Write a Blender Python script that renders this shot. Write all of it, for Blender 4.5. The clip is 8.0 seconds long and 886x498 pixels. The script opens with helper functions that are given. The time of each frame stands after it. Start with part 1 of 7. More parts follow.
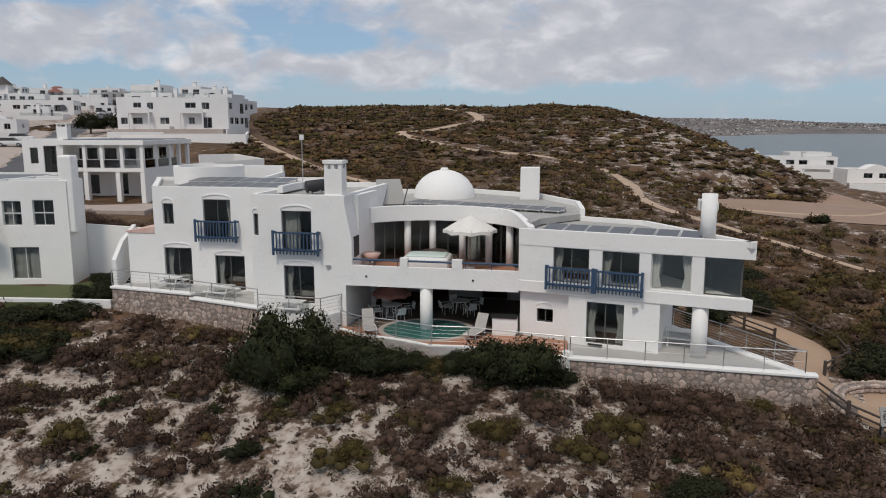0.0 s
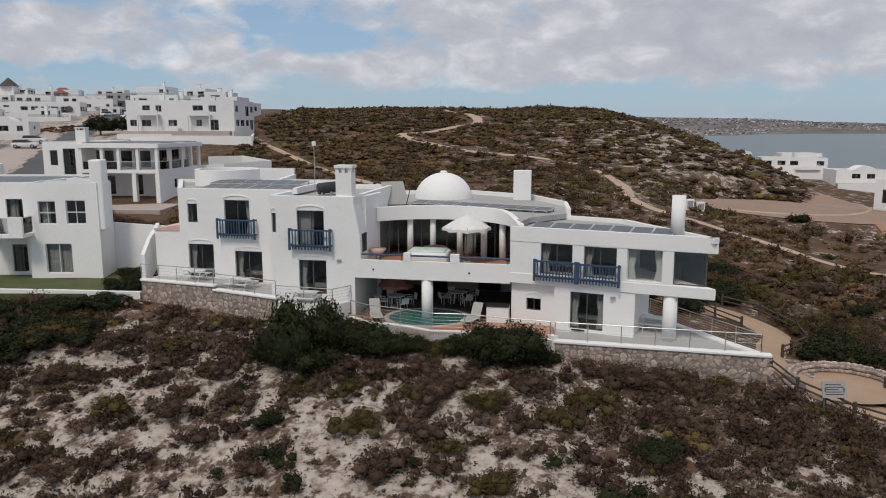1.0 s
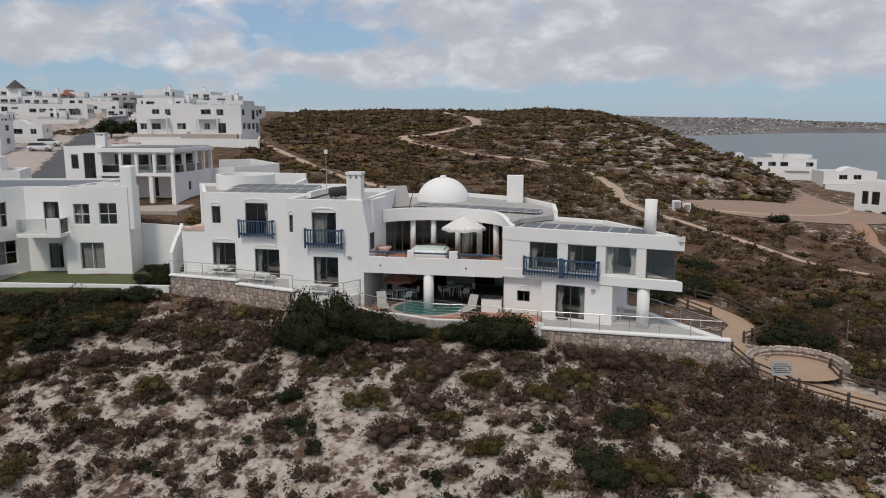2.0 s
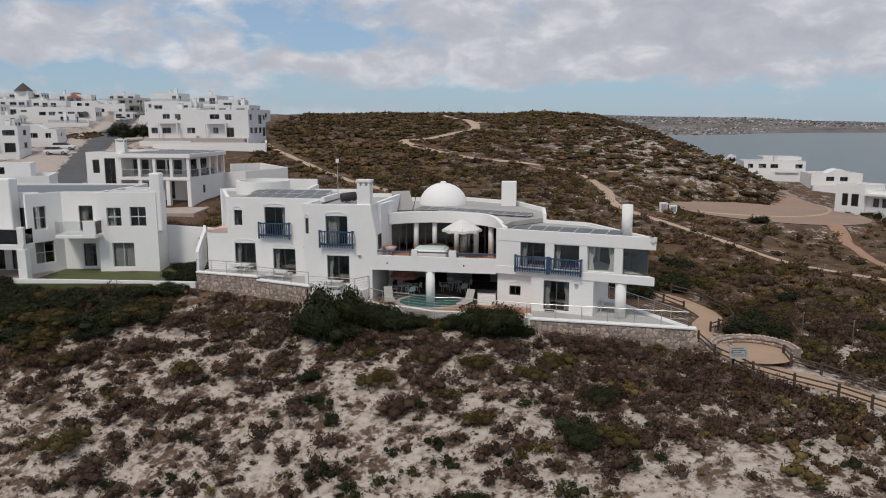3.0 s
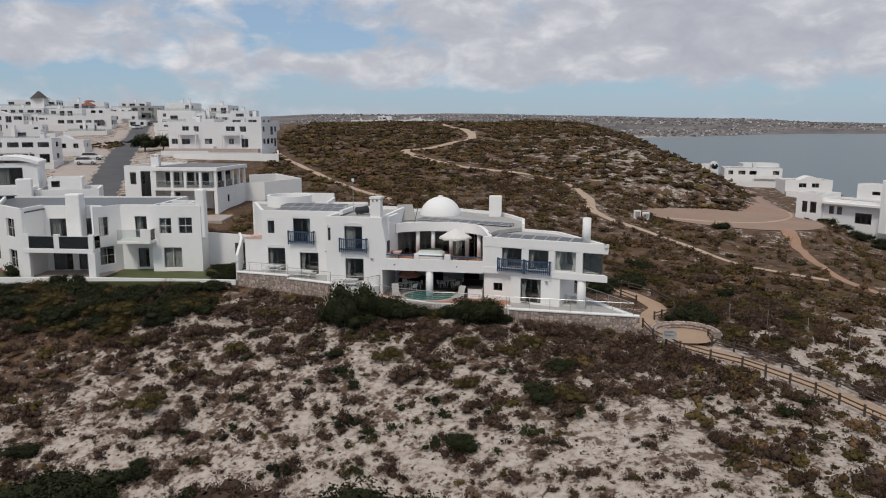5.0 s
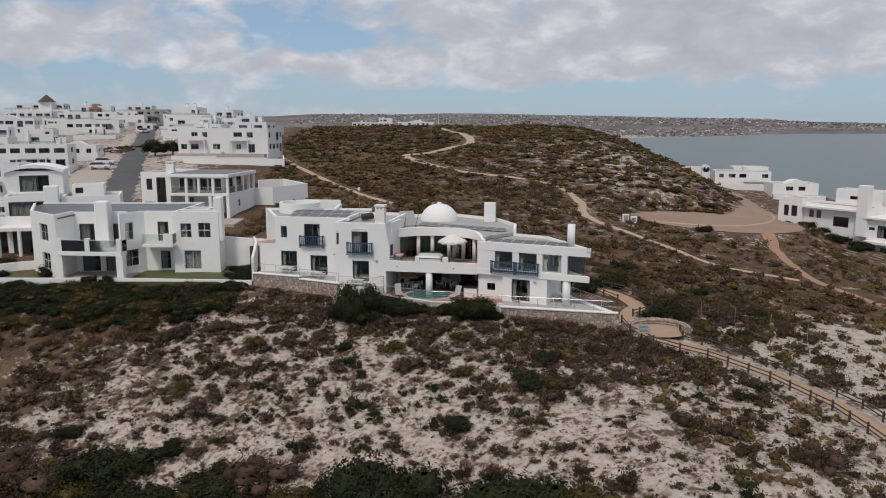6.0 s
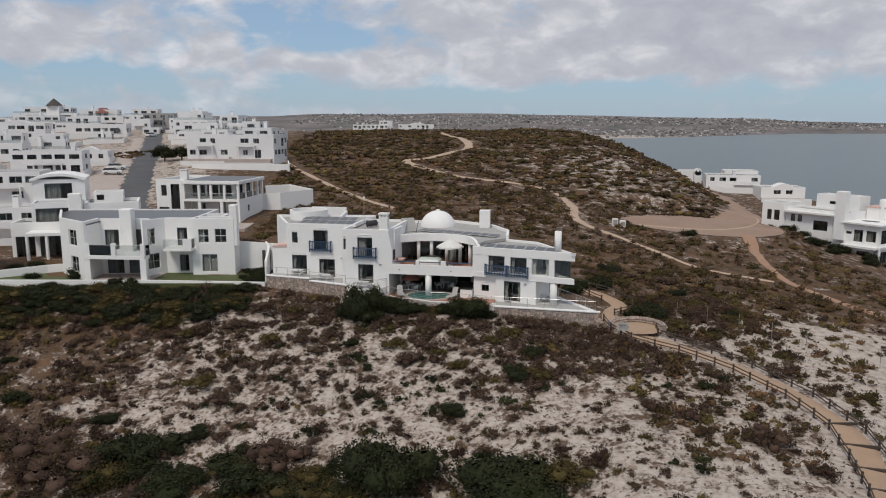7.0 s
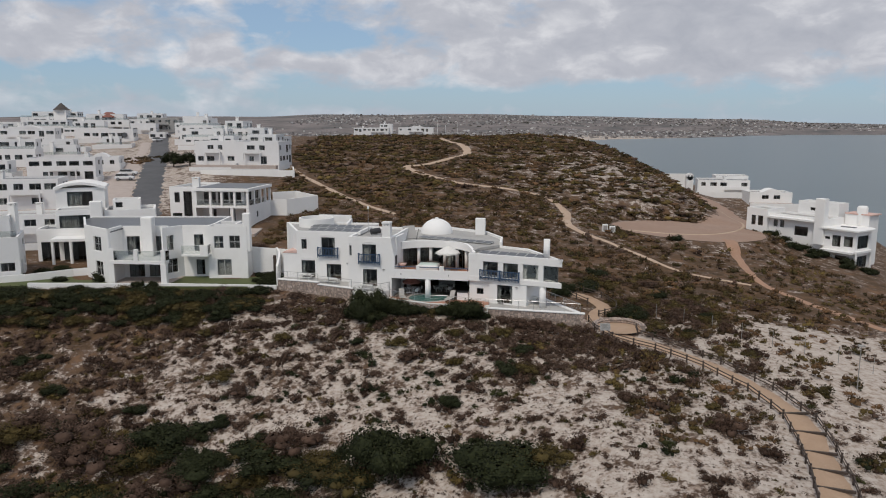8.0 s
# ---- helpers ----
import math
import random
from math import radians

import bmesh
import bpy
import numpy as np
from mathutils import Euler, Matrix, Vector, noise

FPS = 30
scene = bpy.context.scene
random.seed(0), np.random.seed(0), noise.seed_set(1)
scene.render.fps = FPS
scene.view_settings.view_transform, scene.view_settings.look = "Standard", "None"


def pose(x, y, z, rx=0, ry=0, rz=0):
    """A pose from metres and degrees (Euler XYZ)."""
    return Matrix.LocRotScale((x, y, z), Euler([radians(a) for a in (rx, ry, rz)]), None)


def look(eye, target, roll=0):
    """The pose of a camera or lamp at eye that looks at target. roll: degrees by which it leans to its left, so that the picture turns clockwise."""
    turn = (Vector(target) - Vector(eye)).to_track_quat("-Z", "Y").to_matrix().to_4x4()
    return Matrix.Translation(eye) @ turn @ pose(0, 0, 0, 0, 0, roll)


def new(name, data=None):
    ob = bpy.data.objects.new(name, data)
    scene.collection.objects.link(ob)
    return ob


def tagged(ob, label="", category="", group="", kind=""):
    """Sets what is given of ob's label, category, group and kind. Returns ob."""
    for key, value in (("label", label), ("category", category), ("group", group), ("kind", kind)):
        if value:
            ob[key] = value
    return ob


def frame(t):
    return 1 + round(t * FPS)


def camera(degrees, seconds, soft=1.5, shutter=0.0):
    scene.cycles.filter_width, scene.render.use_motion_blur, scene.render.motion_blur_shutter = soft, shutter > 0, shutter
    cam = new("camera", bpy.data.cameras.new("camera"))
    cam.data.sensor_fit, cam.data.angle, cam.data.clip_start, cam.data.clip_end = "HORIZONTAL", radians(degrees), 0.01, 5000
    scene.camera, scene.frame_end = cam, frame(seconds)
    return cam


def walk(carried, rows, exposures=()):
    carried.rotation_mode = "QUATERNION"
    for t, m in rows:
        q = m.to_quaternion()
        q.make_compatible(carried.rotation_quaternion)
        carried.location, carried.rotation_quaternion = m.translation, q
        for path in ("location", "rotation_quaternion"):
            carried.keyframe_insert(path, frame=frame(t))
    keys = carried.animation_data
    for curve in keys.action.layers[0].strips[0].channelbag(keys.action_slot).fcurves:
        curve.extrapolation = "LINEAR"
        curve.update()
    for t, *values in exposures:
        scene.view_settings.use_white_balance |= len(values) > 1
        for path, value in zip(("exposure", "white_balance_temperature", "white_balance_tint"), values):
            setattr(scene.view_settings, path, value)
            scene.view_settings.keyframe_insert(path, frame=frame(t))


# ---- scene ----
cam = camera(62.2, 8.0, 1.05)
METRES, EYE, TILT, LEAN, TURN = 48.0, 11.0, -9.5, 0.0, 0.0
ROWS = [
    (0.0, 0.0, 0.0, 0.0, 0.0, 0.0, -0.0),
    (0.5, 0.0, -0.0438, -0.003, -0.01, -0.02, -0.01),
    (1.0, 0.0004, -0.0914, -0.0045, -0.03, -0.04, -0.01),
    (1.5, 0.0006, -0.1432, -0.0056, -0.05, -0.07, -0.0),
    (3.0, -0.0004, -0.3173, -0.0063, -0.07, -0.12, 0.04),
    (3.5, 0.0006, -0.3798, -0.0054, -0.08, -0.13, 0.05),
    (4.0, 0.0019, -0.4442, -0.0035, -0.09, -0.12, 0.04),
    (4.5, 0.0032, -0.5113, -0.0015, -0.1, -0.07, 0.04),
    (6.0, 0.0074, -0.7169, 0.0087, -0.12, -0.11, 0.05),
    (6.5, 0.0091, -0.7863, 0.0141, -0.13, -0.11, 0.05),
    (7.0, 0.0109, -0.8566, 0.0201, -0.13, -0.14, 0.05),
    (7.5, 0.0125, -0.9267, 0.027, -0.15, -0.14, 0.02),
    (8.0, 0.0135, -0.9981, 0.035, -0.17, -0.12, -0.01),
]
walk(cam, [(t, pose(0, 0, EYE, TILT, LEAN, TURN) @ pose(METRES * x, METRES * y, METRES * z, 90 + pitch, roll, yaw)) for t, x, y, z, yaw, pitch, roll in ROWS])
scene.view_settings.exposure = -0.05

# ---- world and sun ----
world = bpy.data.worlds.new("sky")
scene.world = world
world.use_nodes = True
WT = world.node_tree
WT.nodes.clear()


def link(tree, a, b):
    tree.links.new(a, b)


def nd(tree, kind, **kw):
    n = tree.nodes.new(kind)
    for k, v in kw.items():
        setattr(n, k, v)
    return n


SUN_EL, SUN_AZ = 56, 205   # degrees; azimuth clockwise from +y
sky = nd(WT, "ShaderNodeTexSky", sky_type="NISHITA", sun_disc=False, sun_elevation=radians(SUN_EL), sun_rotation=radians(SUN_AZ), dust_density=0.6, ozone_density=2.0)
co = nd(WT, "ShaderNodeTexCoord")
sep = nd(WT, "ShaderNodeSeparateXYZ")
link(WT, co.outputs["Generated"], sep.inputs[0])

def wnoise(scale, detail, rough, off, stretch=(1, 1, 1), dist=0.0):
    mp = nd(WT, "ShaderNodeMapping")
    mp.inputs["Location"].default_value = off
    mp.inputs["Scale"].default_value = stretch
    link(WT, co.outputs["Generated"], mp.inputs[0])
    n = nd(WT, "ShaderNodeTexNoise")
    n.inputs["Scale"].default_value = scale
    n.inputs["Detail"].default_value = detail
    n.inputs["Roughness"].default_value = rough
    n.inputs["Distortion"].default_value = dist
    link(WT, mp.outputs[0], n.inputs["Vector"])
    return n.outputs["Fac"]


def wramp(src, stops):
    r = nd(WT, "ShaderNodeValToRGB")
    e = r.color_ramp.elements
    while len(e) < len(stops):
        e.new(0.5)
    for s, (p, c) in zip(e, stops):
        s.position, s.color = p, (*c, 1) if len(c) == 3 else c
    link(WT, src, r.inputs[0])
    return r.outputs[0]


def wmix(fac, a, b):
    m = nd(WT, "ShaderNodeMix", data_type="RGBA")
    link(WT, fac, m.inputs[0])
    link(WT, a, m.inputs[6])
    link(WT, b, m.inputs[7])
    return m.outputs[2]


def wmath(op, a, b, c=None):
    m = nd(WT, "ShaderNodeMath", operation=op)
    for k, v in enumerate((a, b, c)):
        if isinstance(v, (int, float)):
            m.inputs[k].default_value = v
        elif v is not None:
            link(WT, v, m.inputs[k])
    return m.outputs[0]


def bank_of_air(cx, cz, sx, sz, k):
    """A soft oval in the sky, round the direction with those x and z."""
    u = wmath("DIVIDE", wmath("SUBTRACT", sep.outputs[0], cx), sx)
    v = wmath("DIVIDE", wmath("SUBTRACT", sep.outputs[2], cz), sz)
    q = wmath("ADD", wmath("MULTIPLY", u, u), wmath("MULTIPLY", v, v))
    return wmath("MULTIPLY", wmath("POWER", 2.718, wmath("MULTIPLY", q, -1.0)), k)


skyc = nd(WT, "ShaderNodeVectorMath", operation="MULTIPLY")
link(WT, sky.outputs[0], skyc.inputs[0])
skyc.inputs[1].default_value = (0.070, 0.086, 0.108)
veil = nd(WT, "ShaderNodeRGB")
veil.outputs[0].default_value = (0.36, 0.47, 0.58, 1)
half = nd(WT, "ShaderNodeValue")
half.outputs[0].default_value = 0.55
clear = wmix(half.outputs[0], skyc.outputs[0], veil.outputs[0])
field = wmath("ADD", wmath("MULTIPLY", wnoise(3.2, 5, 0.55, (0.15, 0.45, 0.30), (1, 1, 3.6), 0.2), 0.9), wmath("MULTIPLY", wnoise(15.0, 8, 0.58, (2.1, 0.4, 0.7), (1, 1, 1.7), 0.3), 0.55))
# breaks between the clouds, the clear low strip over the bay, and the heavier banks
for row in ((-0.12, 0.108, 0.10, 0.024, -0.30), (-0.44, 0.152, 0.12, 0.016, -0.26), (-0.16, 0.150, 0.10, 0.02, -0.16), (-0.40, 0.06, 0.2, 0.012, -0.12), (0.14, 0.036, 0.34, 0.014, -0.28), (0.38, 0.015, 0.3, 0.012, -0.16), (0.36, 0.11, 0.22, 0.05, 0.22), (0.10, 0.092, 0.06, 0.02, 0.20), (0.24, 0.082, 0.045, 0.02, 0.18), (-0.50, 0.115, 0.14, 0.022, 0.14), (-0.30, 0.085, 0.22, 0.025, 0.10)):
    field = wmath("ADD", field, bank_of_air(*row))
cover = wramp(field, [(0.60, (0, 0, 0)), (0.76, (1, 1, 1))])
billow = wmath("ADD", wmath("MULTIPLY", wnoise(17.0, 9, 0.55, (1.3, 4.2, 0.0), (1, 1, 1.9), 0.25), 0.75), wmath("MULTIPLY", wnoise(4.5, 4, 0.5, (3.3, 0.2, 0.9), (1, 1, 2.6)), 0.35))
for row in ((0.10, 0.102, 0.05, 0.014, 0.07), (0.24, 0.092, 0.035, 0.014, 0.06), (-0.54, 0.135, 0.08, 0.02, 0.08), (-0.27, 0.150, 0.06, 0.015, 0.07), (0.42, 0.12, 0.22, 0.05, -0.03)):
    billow = wmath("ADD", billow, bank_of_air(*row))
tone = wramp(billow, [(0.38, (0.435, 0.455, 0.515)), (0.54, (0.51, 0.525, 0.58)), (0.72, (0.74, 0.745, 0.78))])
clouds = wmix(cover, clear, tone)
haze = nd(WT, "ShaderNodeRGB")
haze.outputs[0].default_value = (0.40, 0.49, 0.58, 1)
low = wramp(sep.outputs[2], [(0.0, (0.7, 0.7, 0.7)), (0.03, (0.25, 0.25, 0.25)), (0.07, (0, 0, 0))])
full = wmix(low, clouds, haze.outputs[0])
bg = nd(WT, "ShaderNodeBackground")
bg.inputs["Strength"].default_value = 1.0
link(WT, full, bg.inputs[0])
wo = nd(WT, "ShaderNodeOutputWorld")
link(WT, bg.outputs[0], wo.inputs[0])

sun = new("sun", bpy.data.lights.new("sun", "SUN"))
sun.data.energy, sun.data.angle, sun.data.color = 1.85, radians(12), (1.0, 0.92, 0.81)
sun.matrix_world = look((0, 0, 0), (-math.sin(radians(SUN_AZ)) * math.cos(radians(SUN_EL)), -math.cos(radians(SUN_AZ)) * math.cos(radians(SUN_EL)), -math.sin(radians(SUN_EL))))


# ---- materials ----
def material(name, base, rough=0.8, metal=0.0, spots=(), scale=1.0, bump=0.0, bscale=20.0, rand=0.0, spec=0.5):
    """base: colour; spots: rows of (scale, low, high, colour, strength) laid over it by noise; rand: brightness spread from piece to piece."""
    m = bpy.data.materials.new(name)
    m.use_nodes = True
    T = m.node_tree
    b = T.nodes["Principled BSDF"]
    b.inputs["Roughness"].default_value, b.inputs["Metallic"].default_value = rough, metal
    b.inputs["Specular IOR Level"].default_value = spec
    g = nd(T, "ShaderNodeNewGeometry")
    col = nd(T, "ShaderNodeRGB")
    col.outputs[0].default_value = (*base, 1)
    out = col.outputs[0]
    for sc, lo, hi, c, k in spots:
        n = nd(T, "ShaderNodeTexNoise")
        n.inputs["Scale"].default_value, n.inputs["Detail"].default_value, n.inputs["Roughness"].default_value = sc * scale, 6, 0.6
        link(T, g.outputs["Position"], n.inputs["Vector"])
        r = nd(T, "ShaderNodeMapRange")
        r.inputs[1].default_value, r.inputs[2].default_value, r.inputs[4].default_value = lo, hi, k
        link(T, n.outputs["Fac"], r.inputs[0])
        mx = nd(T, "ShaderNodeMix", data_type="RGBA")
        link(T, r.outputs[0], mx.inputs[0])
        link(T, out, mx.inputs[6])
        mx.inputs[7].default_value = (*c, 1)
        out = mx.outputs[2]
    if rand:
        o = nd(T, "ShaderNodeObjectInfo")
        r = nd(T, "ShaderNodeMapRange")
        r.inputs[3].default_value, r.inputs[4].default_value = 1 - rand, 1 + rand
        link(T, o.outputs["Random"], r.inputs[0])
        s = nd(T, "ShaderNodeVectorMath", operation="SCALE")
        link(T, out, s.inputs[0])
        link(T, r.outputs[0], s.inputs["Scale"])
        out = s.outputs[0]
    link(T, out, b.inputs["Base Color"])
    if bump:
        n = nd(T, "ShaderNodeTexNoise")
        n.inputs["Scale"].default_value, n.inputs["Detail"].default_value = bscale, 5
        link(T, g.outputs["Position"], n.inputs["Vector"])
        bp = nd(T, "ShaderNodeBump")
        bp.inputs["Strength"].default_value, bp.inputs["Distance"].default_value = bump, 0.05
        link(T, n.outputs["Fac"], bp.inputs["Height"])
        link(T, bp.outputs[0], b.inputs["Normal"])
    return m


def glass(name, tint, ior=1.5):
    m = bpy.data.materials.new(name)
    m.use_nodes = True
    T = m.node_tree
    T.nodes.clear()
    tr, gl, mx, fr, o = (nd(T, "ShaderNode" + k) for k in ("BsdfTransparent", "BsdfGlossy", "MixShader", "Fresnel", "OutputMaterial"))
    tr.inputs[0].default_value = (*tint, 1)
    gl.inputs["Roughness"].default_value = 0.03
    fr.inputs[0].default_value = ior
    link(T, fr.outputs[0], mx.inputs[0])
    link(T, tr.outputs[0], mx.inputs[1])
    link(T, gl.outputs[0], mx.inputs[2])
    link(T, mx.outputs[0], o.inputs[0])
    return m


WHITE = material("white_plaster", (0.83, 0.82, 0.80), 0.85, spots=[(0.35, 0.48, 0.78, (0.72, 0.705, 0.68), 0.45), (2.2, 0.58, 0.8, (0.64, 0.62, 0.59), 0.3)], bump=0.25, bscale=6)
# dimmer copy of the white plaster, with the village's haze in its base colour
HAZED_WHITE = material("hazed_plaster", (0.74, 0.735, 0.73), 0.87, spots=[(0.25, 0.45, 0.75, (0.64, 0.63, 0.62), 0.5), (1.6, 0.55, 0.8, (0.55, 0.54, 0.53), 0.3)], bump=0.2, bscale=5)
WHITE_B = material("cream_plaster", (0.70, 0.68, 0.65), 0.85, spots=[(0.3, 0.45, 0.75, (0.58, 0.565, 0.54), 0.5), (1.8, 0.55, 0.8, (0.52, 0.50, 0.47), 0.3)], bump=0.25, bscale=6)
GREYW = material("grey_plaster", (0.36, 0.35, 0.335), 0.9, spots=[(0.5, 0.4, 0.7, (0.28, 0.27, 0.26), 0.5)])
PINK = material("pink_coping", (0.62, 0.40, 0.34), 0.85, spots=[(1.5, 0.4, 0.7, (0.7, 0.55, 0.5), 0.6)])
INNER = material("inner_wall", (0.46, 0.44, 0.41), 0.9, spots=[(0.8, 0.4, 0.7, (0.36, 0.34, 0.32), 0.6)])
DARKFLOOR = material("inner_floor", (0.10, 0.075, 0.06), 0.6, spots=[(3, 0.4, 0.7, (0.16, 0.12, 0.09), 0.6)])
GLASS = glass("window_glass", (0.66, 0.68, 0.68))
GLASS_CLEAR = glass("clear_glass", (0.88, 0.90, 0.89), 1.9)
ALU = material("dark_frame", (0.10, 0.10, 0.10), 0.45, 0.3, spots=[(5, 0.4, 0.7, (0.16, 0.16, 0.16), 0.5)])
ALU_L = material("light_frame", (0.62, 0.62, 0.60), 0.5, spots=[(5, 0.4, 0.7, (0.5, 0.5, 0.49), 0.5)])
STEEL = material("rail_steel", (0.50, 0.50, 0.50), 0.35, 0.8, spots=[(4, 0.4, 0.7, (0.33, 0.32, 0.31), 0.6)])
BLUE = material("blue_wood", (0.028, 0.062, 0.125), 0.6, spots=[(3, 0.4, 0.75, (0.045, 0.09, 0.16), 0.7), (14, 0.55, 0.75, (0.12, 0.17, 0.22), 0.3)])
CURTAIN = material("curtain_cloth", (0.74, 0.74, 0.73), 0.9, spots=[(4, 0.4, 0.7, (0.58, 0.59, 0.6), 0.6)])
ROOF = material("roof_membrane", (0.42, 0.41, 0.39), 0.9, spots=[(0.4, 0.4, 0.7, (0.30, 0.29, 0.28), 0.7), (3, 0.5, 0.7, (0.22, 0.21, 0.2), 0.4)])
PANEL = material("solar_panel", (0.075, 0.080, 0.088), 0.35, 0.0, spots=[(2, 0.4, 0.7, (0.12, 0.125, 0.13), 0.6)])
TERRA = material("terracotta_tile", (0.36, 0.17, 0.10), 0.75, spots=[(1.2, 0.4, 0.7, (0.28, 0.13, 0.08), 0.6), (6, 0.5, 0.7, (0.45, 0.25, 0.16), 0.5)], rand=0.12)
DECK = material("terrace_floor", (0.42, 0.41, 0.39), 0.85, spots=[(0.6, 0.4, 0.7, (0.33, 0.32, 0.31), 0.6), (5, 0.5, 0.7, (0.5, 0.48, 0.46), 0.4)])
STONE = material("wall_stone", (0.41, 0.325, 0.275), 0.9, spots=[(5, 0.4, 0.7, (0.21, 0.15, 0.12), 0.7), (1.6, 0.5, 0.7, (0.45, 0.38, 0.34), 0.7)], bump=0.6, bscale=12, rand=0.38)
MORTAR = material("mortar", (0.25, 0.21, 0.185), 0.95, spots=[(3, 0.4, 0.7, (0.17, 0.14, 0.12), 0.6)])
BLACK = material("black_plastic", (0.025, 0.025, 0.027), 0.5)
WPLAST = material("white_plastic", (0.75, 0.75, 0.73), 0.45, spots=[(3, 0.5, 0.7, (0.62, 0.62, 0.6), 0.5)])
CANVAS = material("canvas", (0.74, 0.72, 0.68), 0.9, spots=[(2, 0.4, 0.7, (0.62, 0.6, 0.56), 0.6)])
MESHCLOTH = material("mesh_cloth", (0.42, 0.40, 0.37), 0.9, spots=[(3, 0.4, 0.7, (0.34, 0.32, 0.3), 0.6)])
TIMBER = material("dark_timber", (0.055, 0.040, 0.032), 0.85, spots=[(5, 0.4, 0.7, (0.09, 0.068, 0.055), 0.7)])
WOOD = material("brown_wood", (0.22, 0.13, 0.08), 0.7, spots=[(6, 0.4, 0.7, (0.14, 0.08, 0.05), 0.7)])
ASPHALT = material("asphalt", (0.085, 0.085, 0.09), 0.9, spots=[(0.3, 0.4, 0.7, (0.12, 0.118, 0.12), 0.7), (6, 0.5, 0.7, (0.06, 0.06, 0.06), 0.5)])
PAVING = material("paving", (0.44, 0.37, 0.33), 0.9, spots=[(0.6, 0.4, 0.7, (0.36, 0.29, 0.25), 0.7), (5, 0.5, 0.7, (0.5, 0.44, 0.4), 0.5)])
SANDPATH = material("sand_path", (0.40, 0.275, 0.185), 0.95, spots=[(0.5, 0.4, 0.7, (0.33, 0.22, 0.145), 0.7), (5, 0.5, 0.72, (0.46, 0.34, 0.25), 0.5)], bump=0.3, bscale=9)
TRACKSAND = material("pale_track_sand", (0.46, 0.34, 0.25), 0.95, spots=[(0.25, 0.4, 0.7, (0.36, 0.25, 0.17), 0.7), (2.5, 0.5, 0.72, (0.55, 0.45, 0.35), 0.5)], bump=0.3, bscale=4)
REDSAND = material("red_track_sand", (0.36, 0.215, 0.14), 0.95, spots=[(0.3, 0.4, 0.7, (0.29, 0.17, 0.11), 0.7), (3, 0.5, 0.72, (0.42, 0.28, 0.2), 0.5)])
GRAVEL = material("turning_gravel", (0.31, 0.205, 0.15), 0.95, spots=[(0.12, 0.4, 0.65, (0.35, 0.245, 0.185), 0.8), (1.6, 0.45, 0.7, (0.25, 0.165, 0.12), 0.5)], bump=0.2, bscale=5)
LAWN = material("lawn", (0.075, 0.095, 0.030), 0.95, spots=[(1.0, 0.4, 0.7, (0.12, 0.12, 0.05), 0.7), (8, 0.45, 0.7, (0.05, 0.07, 0.02), 0.6)])
REDROOF = material("red_roof", (0.26, 0.11, 0.085), 0.85, spots=[(1, 0.4, 0.7, (0.2, 0.09, 0.07), 0.6)])
THATCH = material("dark_thatch", (0.07, 0.06, 0.055), 0.95, spots=[(3, 0.4, 0.7, (0.11, 0.095, 0.08), 0.6)])
BARK = material("bark", (0.10, 0.08, 0.065), 0.9, spots=[(5, 0.4, 0.7, (0.06, 0.05, 0.04), 0.6)])


def water(name, col, rough, wave):
    m = bpy.data.materials.new(name)
    m.use_nodes = True
    T = m.node_tree
    b = T.nodes["Principled BSDF"]
    g = nd(T, "ShaderNodeNewGeometry")
    n = nd(T, "ShaderNodeTexNoise")
    n.inputs["Scale"].default_value, n.inputs["Detail"].default_value = wave, 6
    link(T, g.outputs["Position"], n.inputs["Vector"])
    bp = nd(T, "ShaderNodeBump")
    bp.inputs["Strength"].default_value, bp.inputs["Distance"].default_value = 0.35, 0.3
    link(T, n.outputs["Fac"], bp.inputs["Height"])
    link(T, bp.outputs[0], b.inputs["Normal"])
    n2 = nd(T, "ShaderNodeTexNoise")
    n2.inputs["Scale"].default_value, n2.inputs["Detail"].default_value = 0.004, 4
    link(T, g.outputs["Position"], n2.inputs["Vector"])
    mx = nd(T, "ShaderNodeMix", data_type="RGBA")
    link(T, n2.outputs["Fac"], mx.inputs[0])
    mx.inputs[6].default_value = (*col, 1)
    mx.inputs[7].default_value = (*[c * 1.35 for c in col], 1)
    link(T, mx.outputs[2], b.inputs["Base Color"])
    b.inputs["Roughness"].default_value = rough
    return m


SEA = water("sea_water", (0.056, 0.082, 0.086), 0.3, 0.25)
POOL = water("pool_water", (0.035, 0.125, 0.105), 0.08, 2.0)


# ---- builders ----
def thing(name, at, label, category, group="", kind=""):
    e = new(name)
    e.location = at
    e.empty_display_size = 0.2
    return tagged(e, label, category, group, kind)


def root_of(o):
    while o.parent:
        o = o.parent
    return o


def part(name, bm, mat, parent=None, label="", smooth=False):
    """One mesh object from a bmesh whose vertices are in world places, under a thing or part."""
    me = bpy.data.meshes.new(name)
    bm.to_mesh(me)
    bm.free()
    for p in me.polygons:
        p.use_smooth = smooth
    me.materials.append(mat)
    o = new(name, me)
    if parent is not None:
        o.parent = parent
        if parent.type == "EMPTY":
            o.matrix_parent_inverse = Matrix.Translation(parent.location).inverted()
    if label:
        o["label"] = label
    return o


def BM():
    return bmesh.new()


def quadbox(bm, pts, z0, z1):
    """A prism over the plan polygon pts (counter-clockwise), from z0 to z1."""
    lo = [bm.verts.new((x, y, z0)) for x, y in pts]
    hi = [bm.verts.new((x, y, z1)) for x, y in pts]
    n = len(pts)
    bm.faces.new(lo[::-1])
    bm.faces.new(hi)
    for i in range(n):
        bm.faces.new((lo[i], lo[(i + 1) % n], hi[(i + 1) % n], hi[i]))


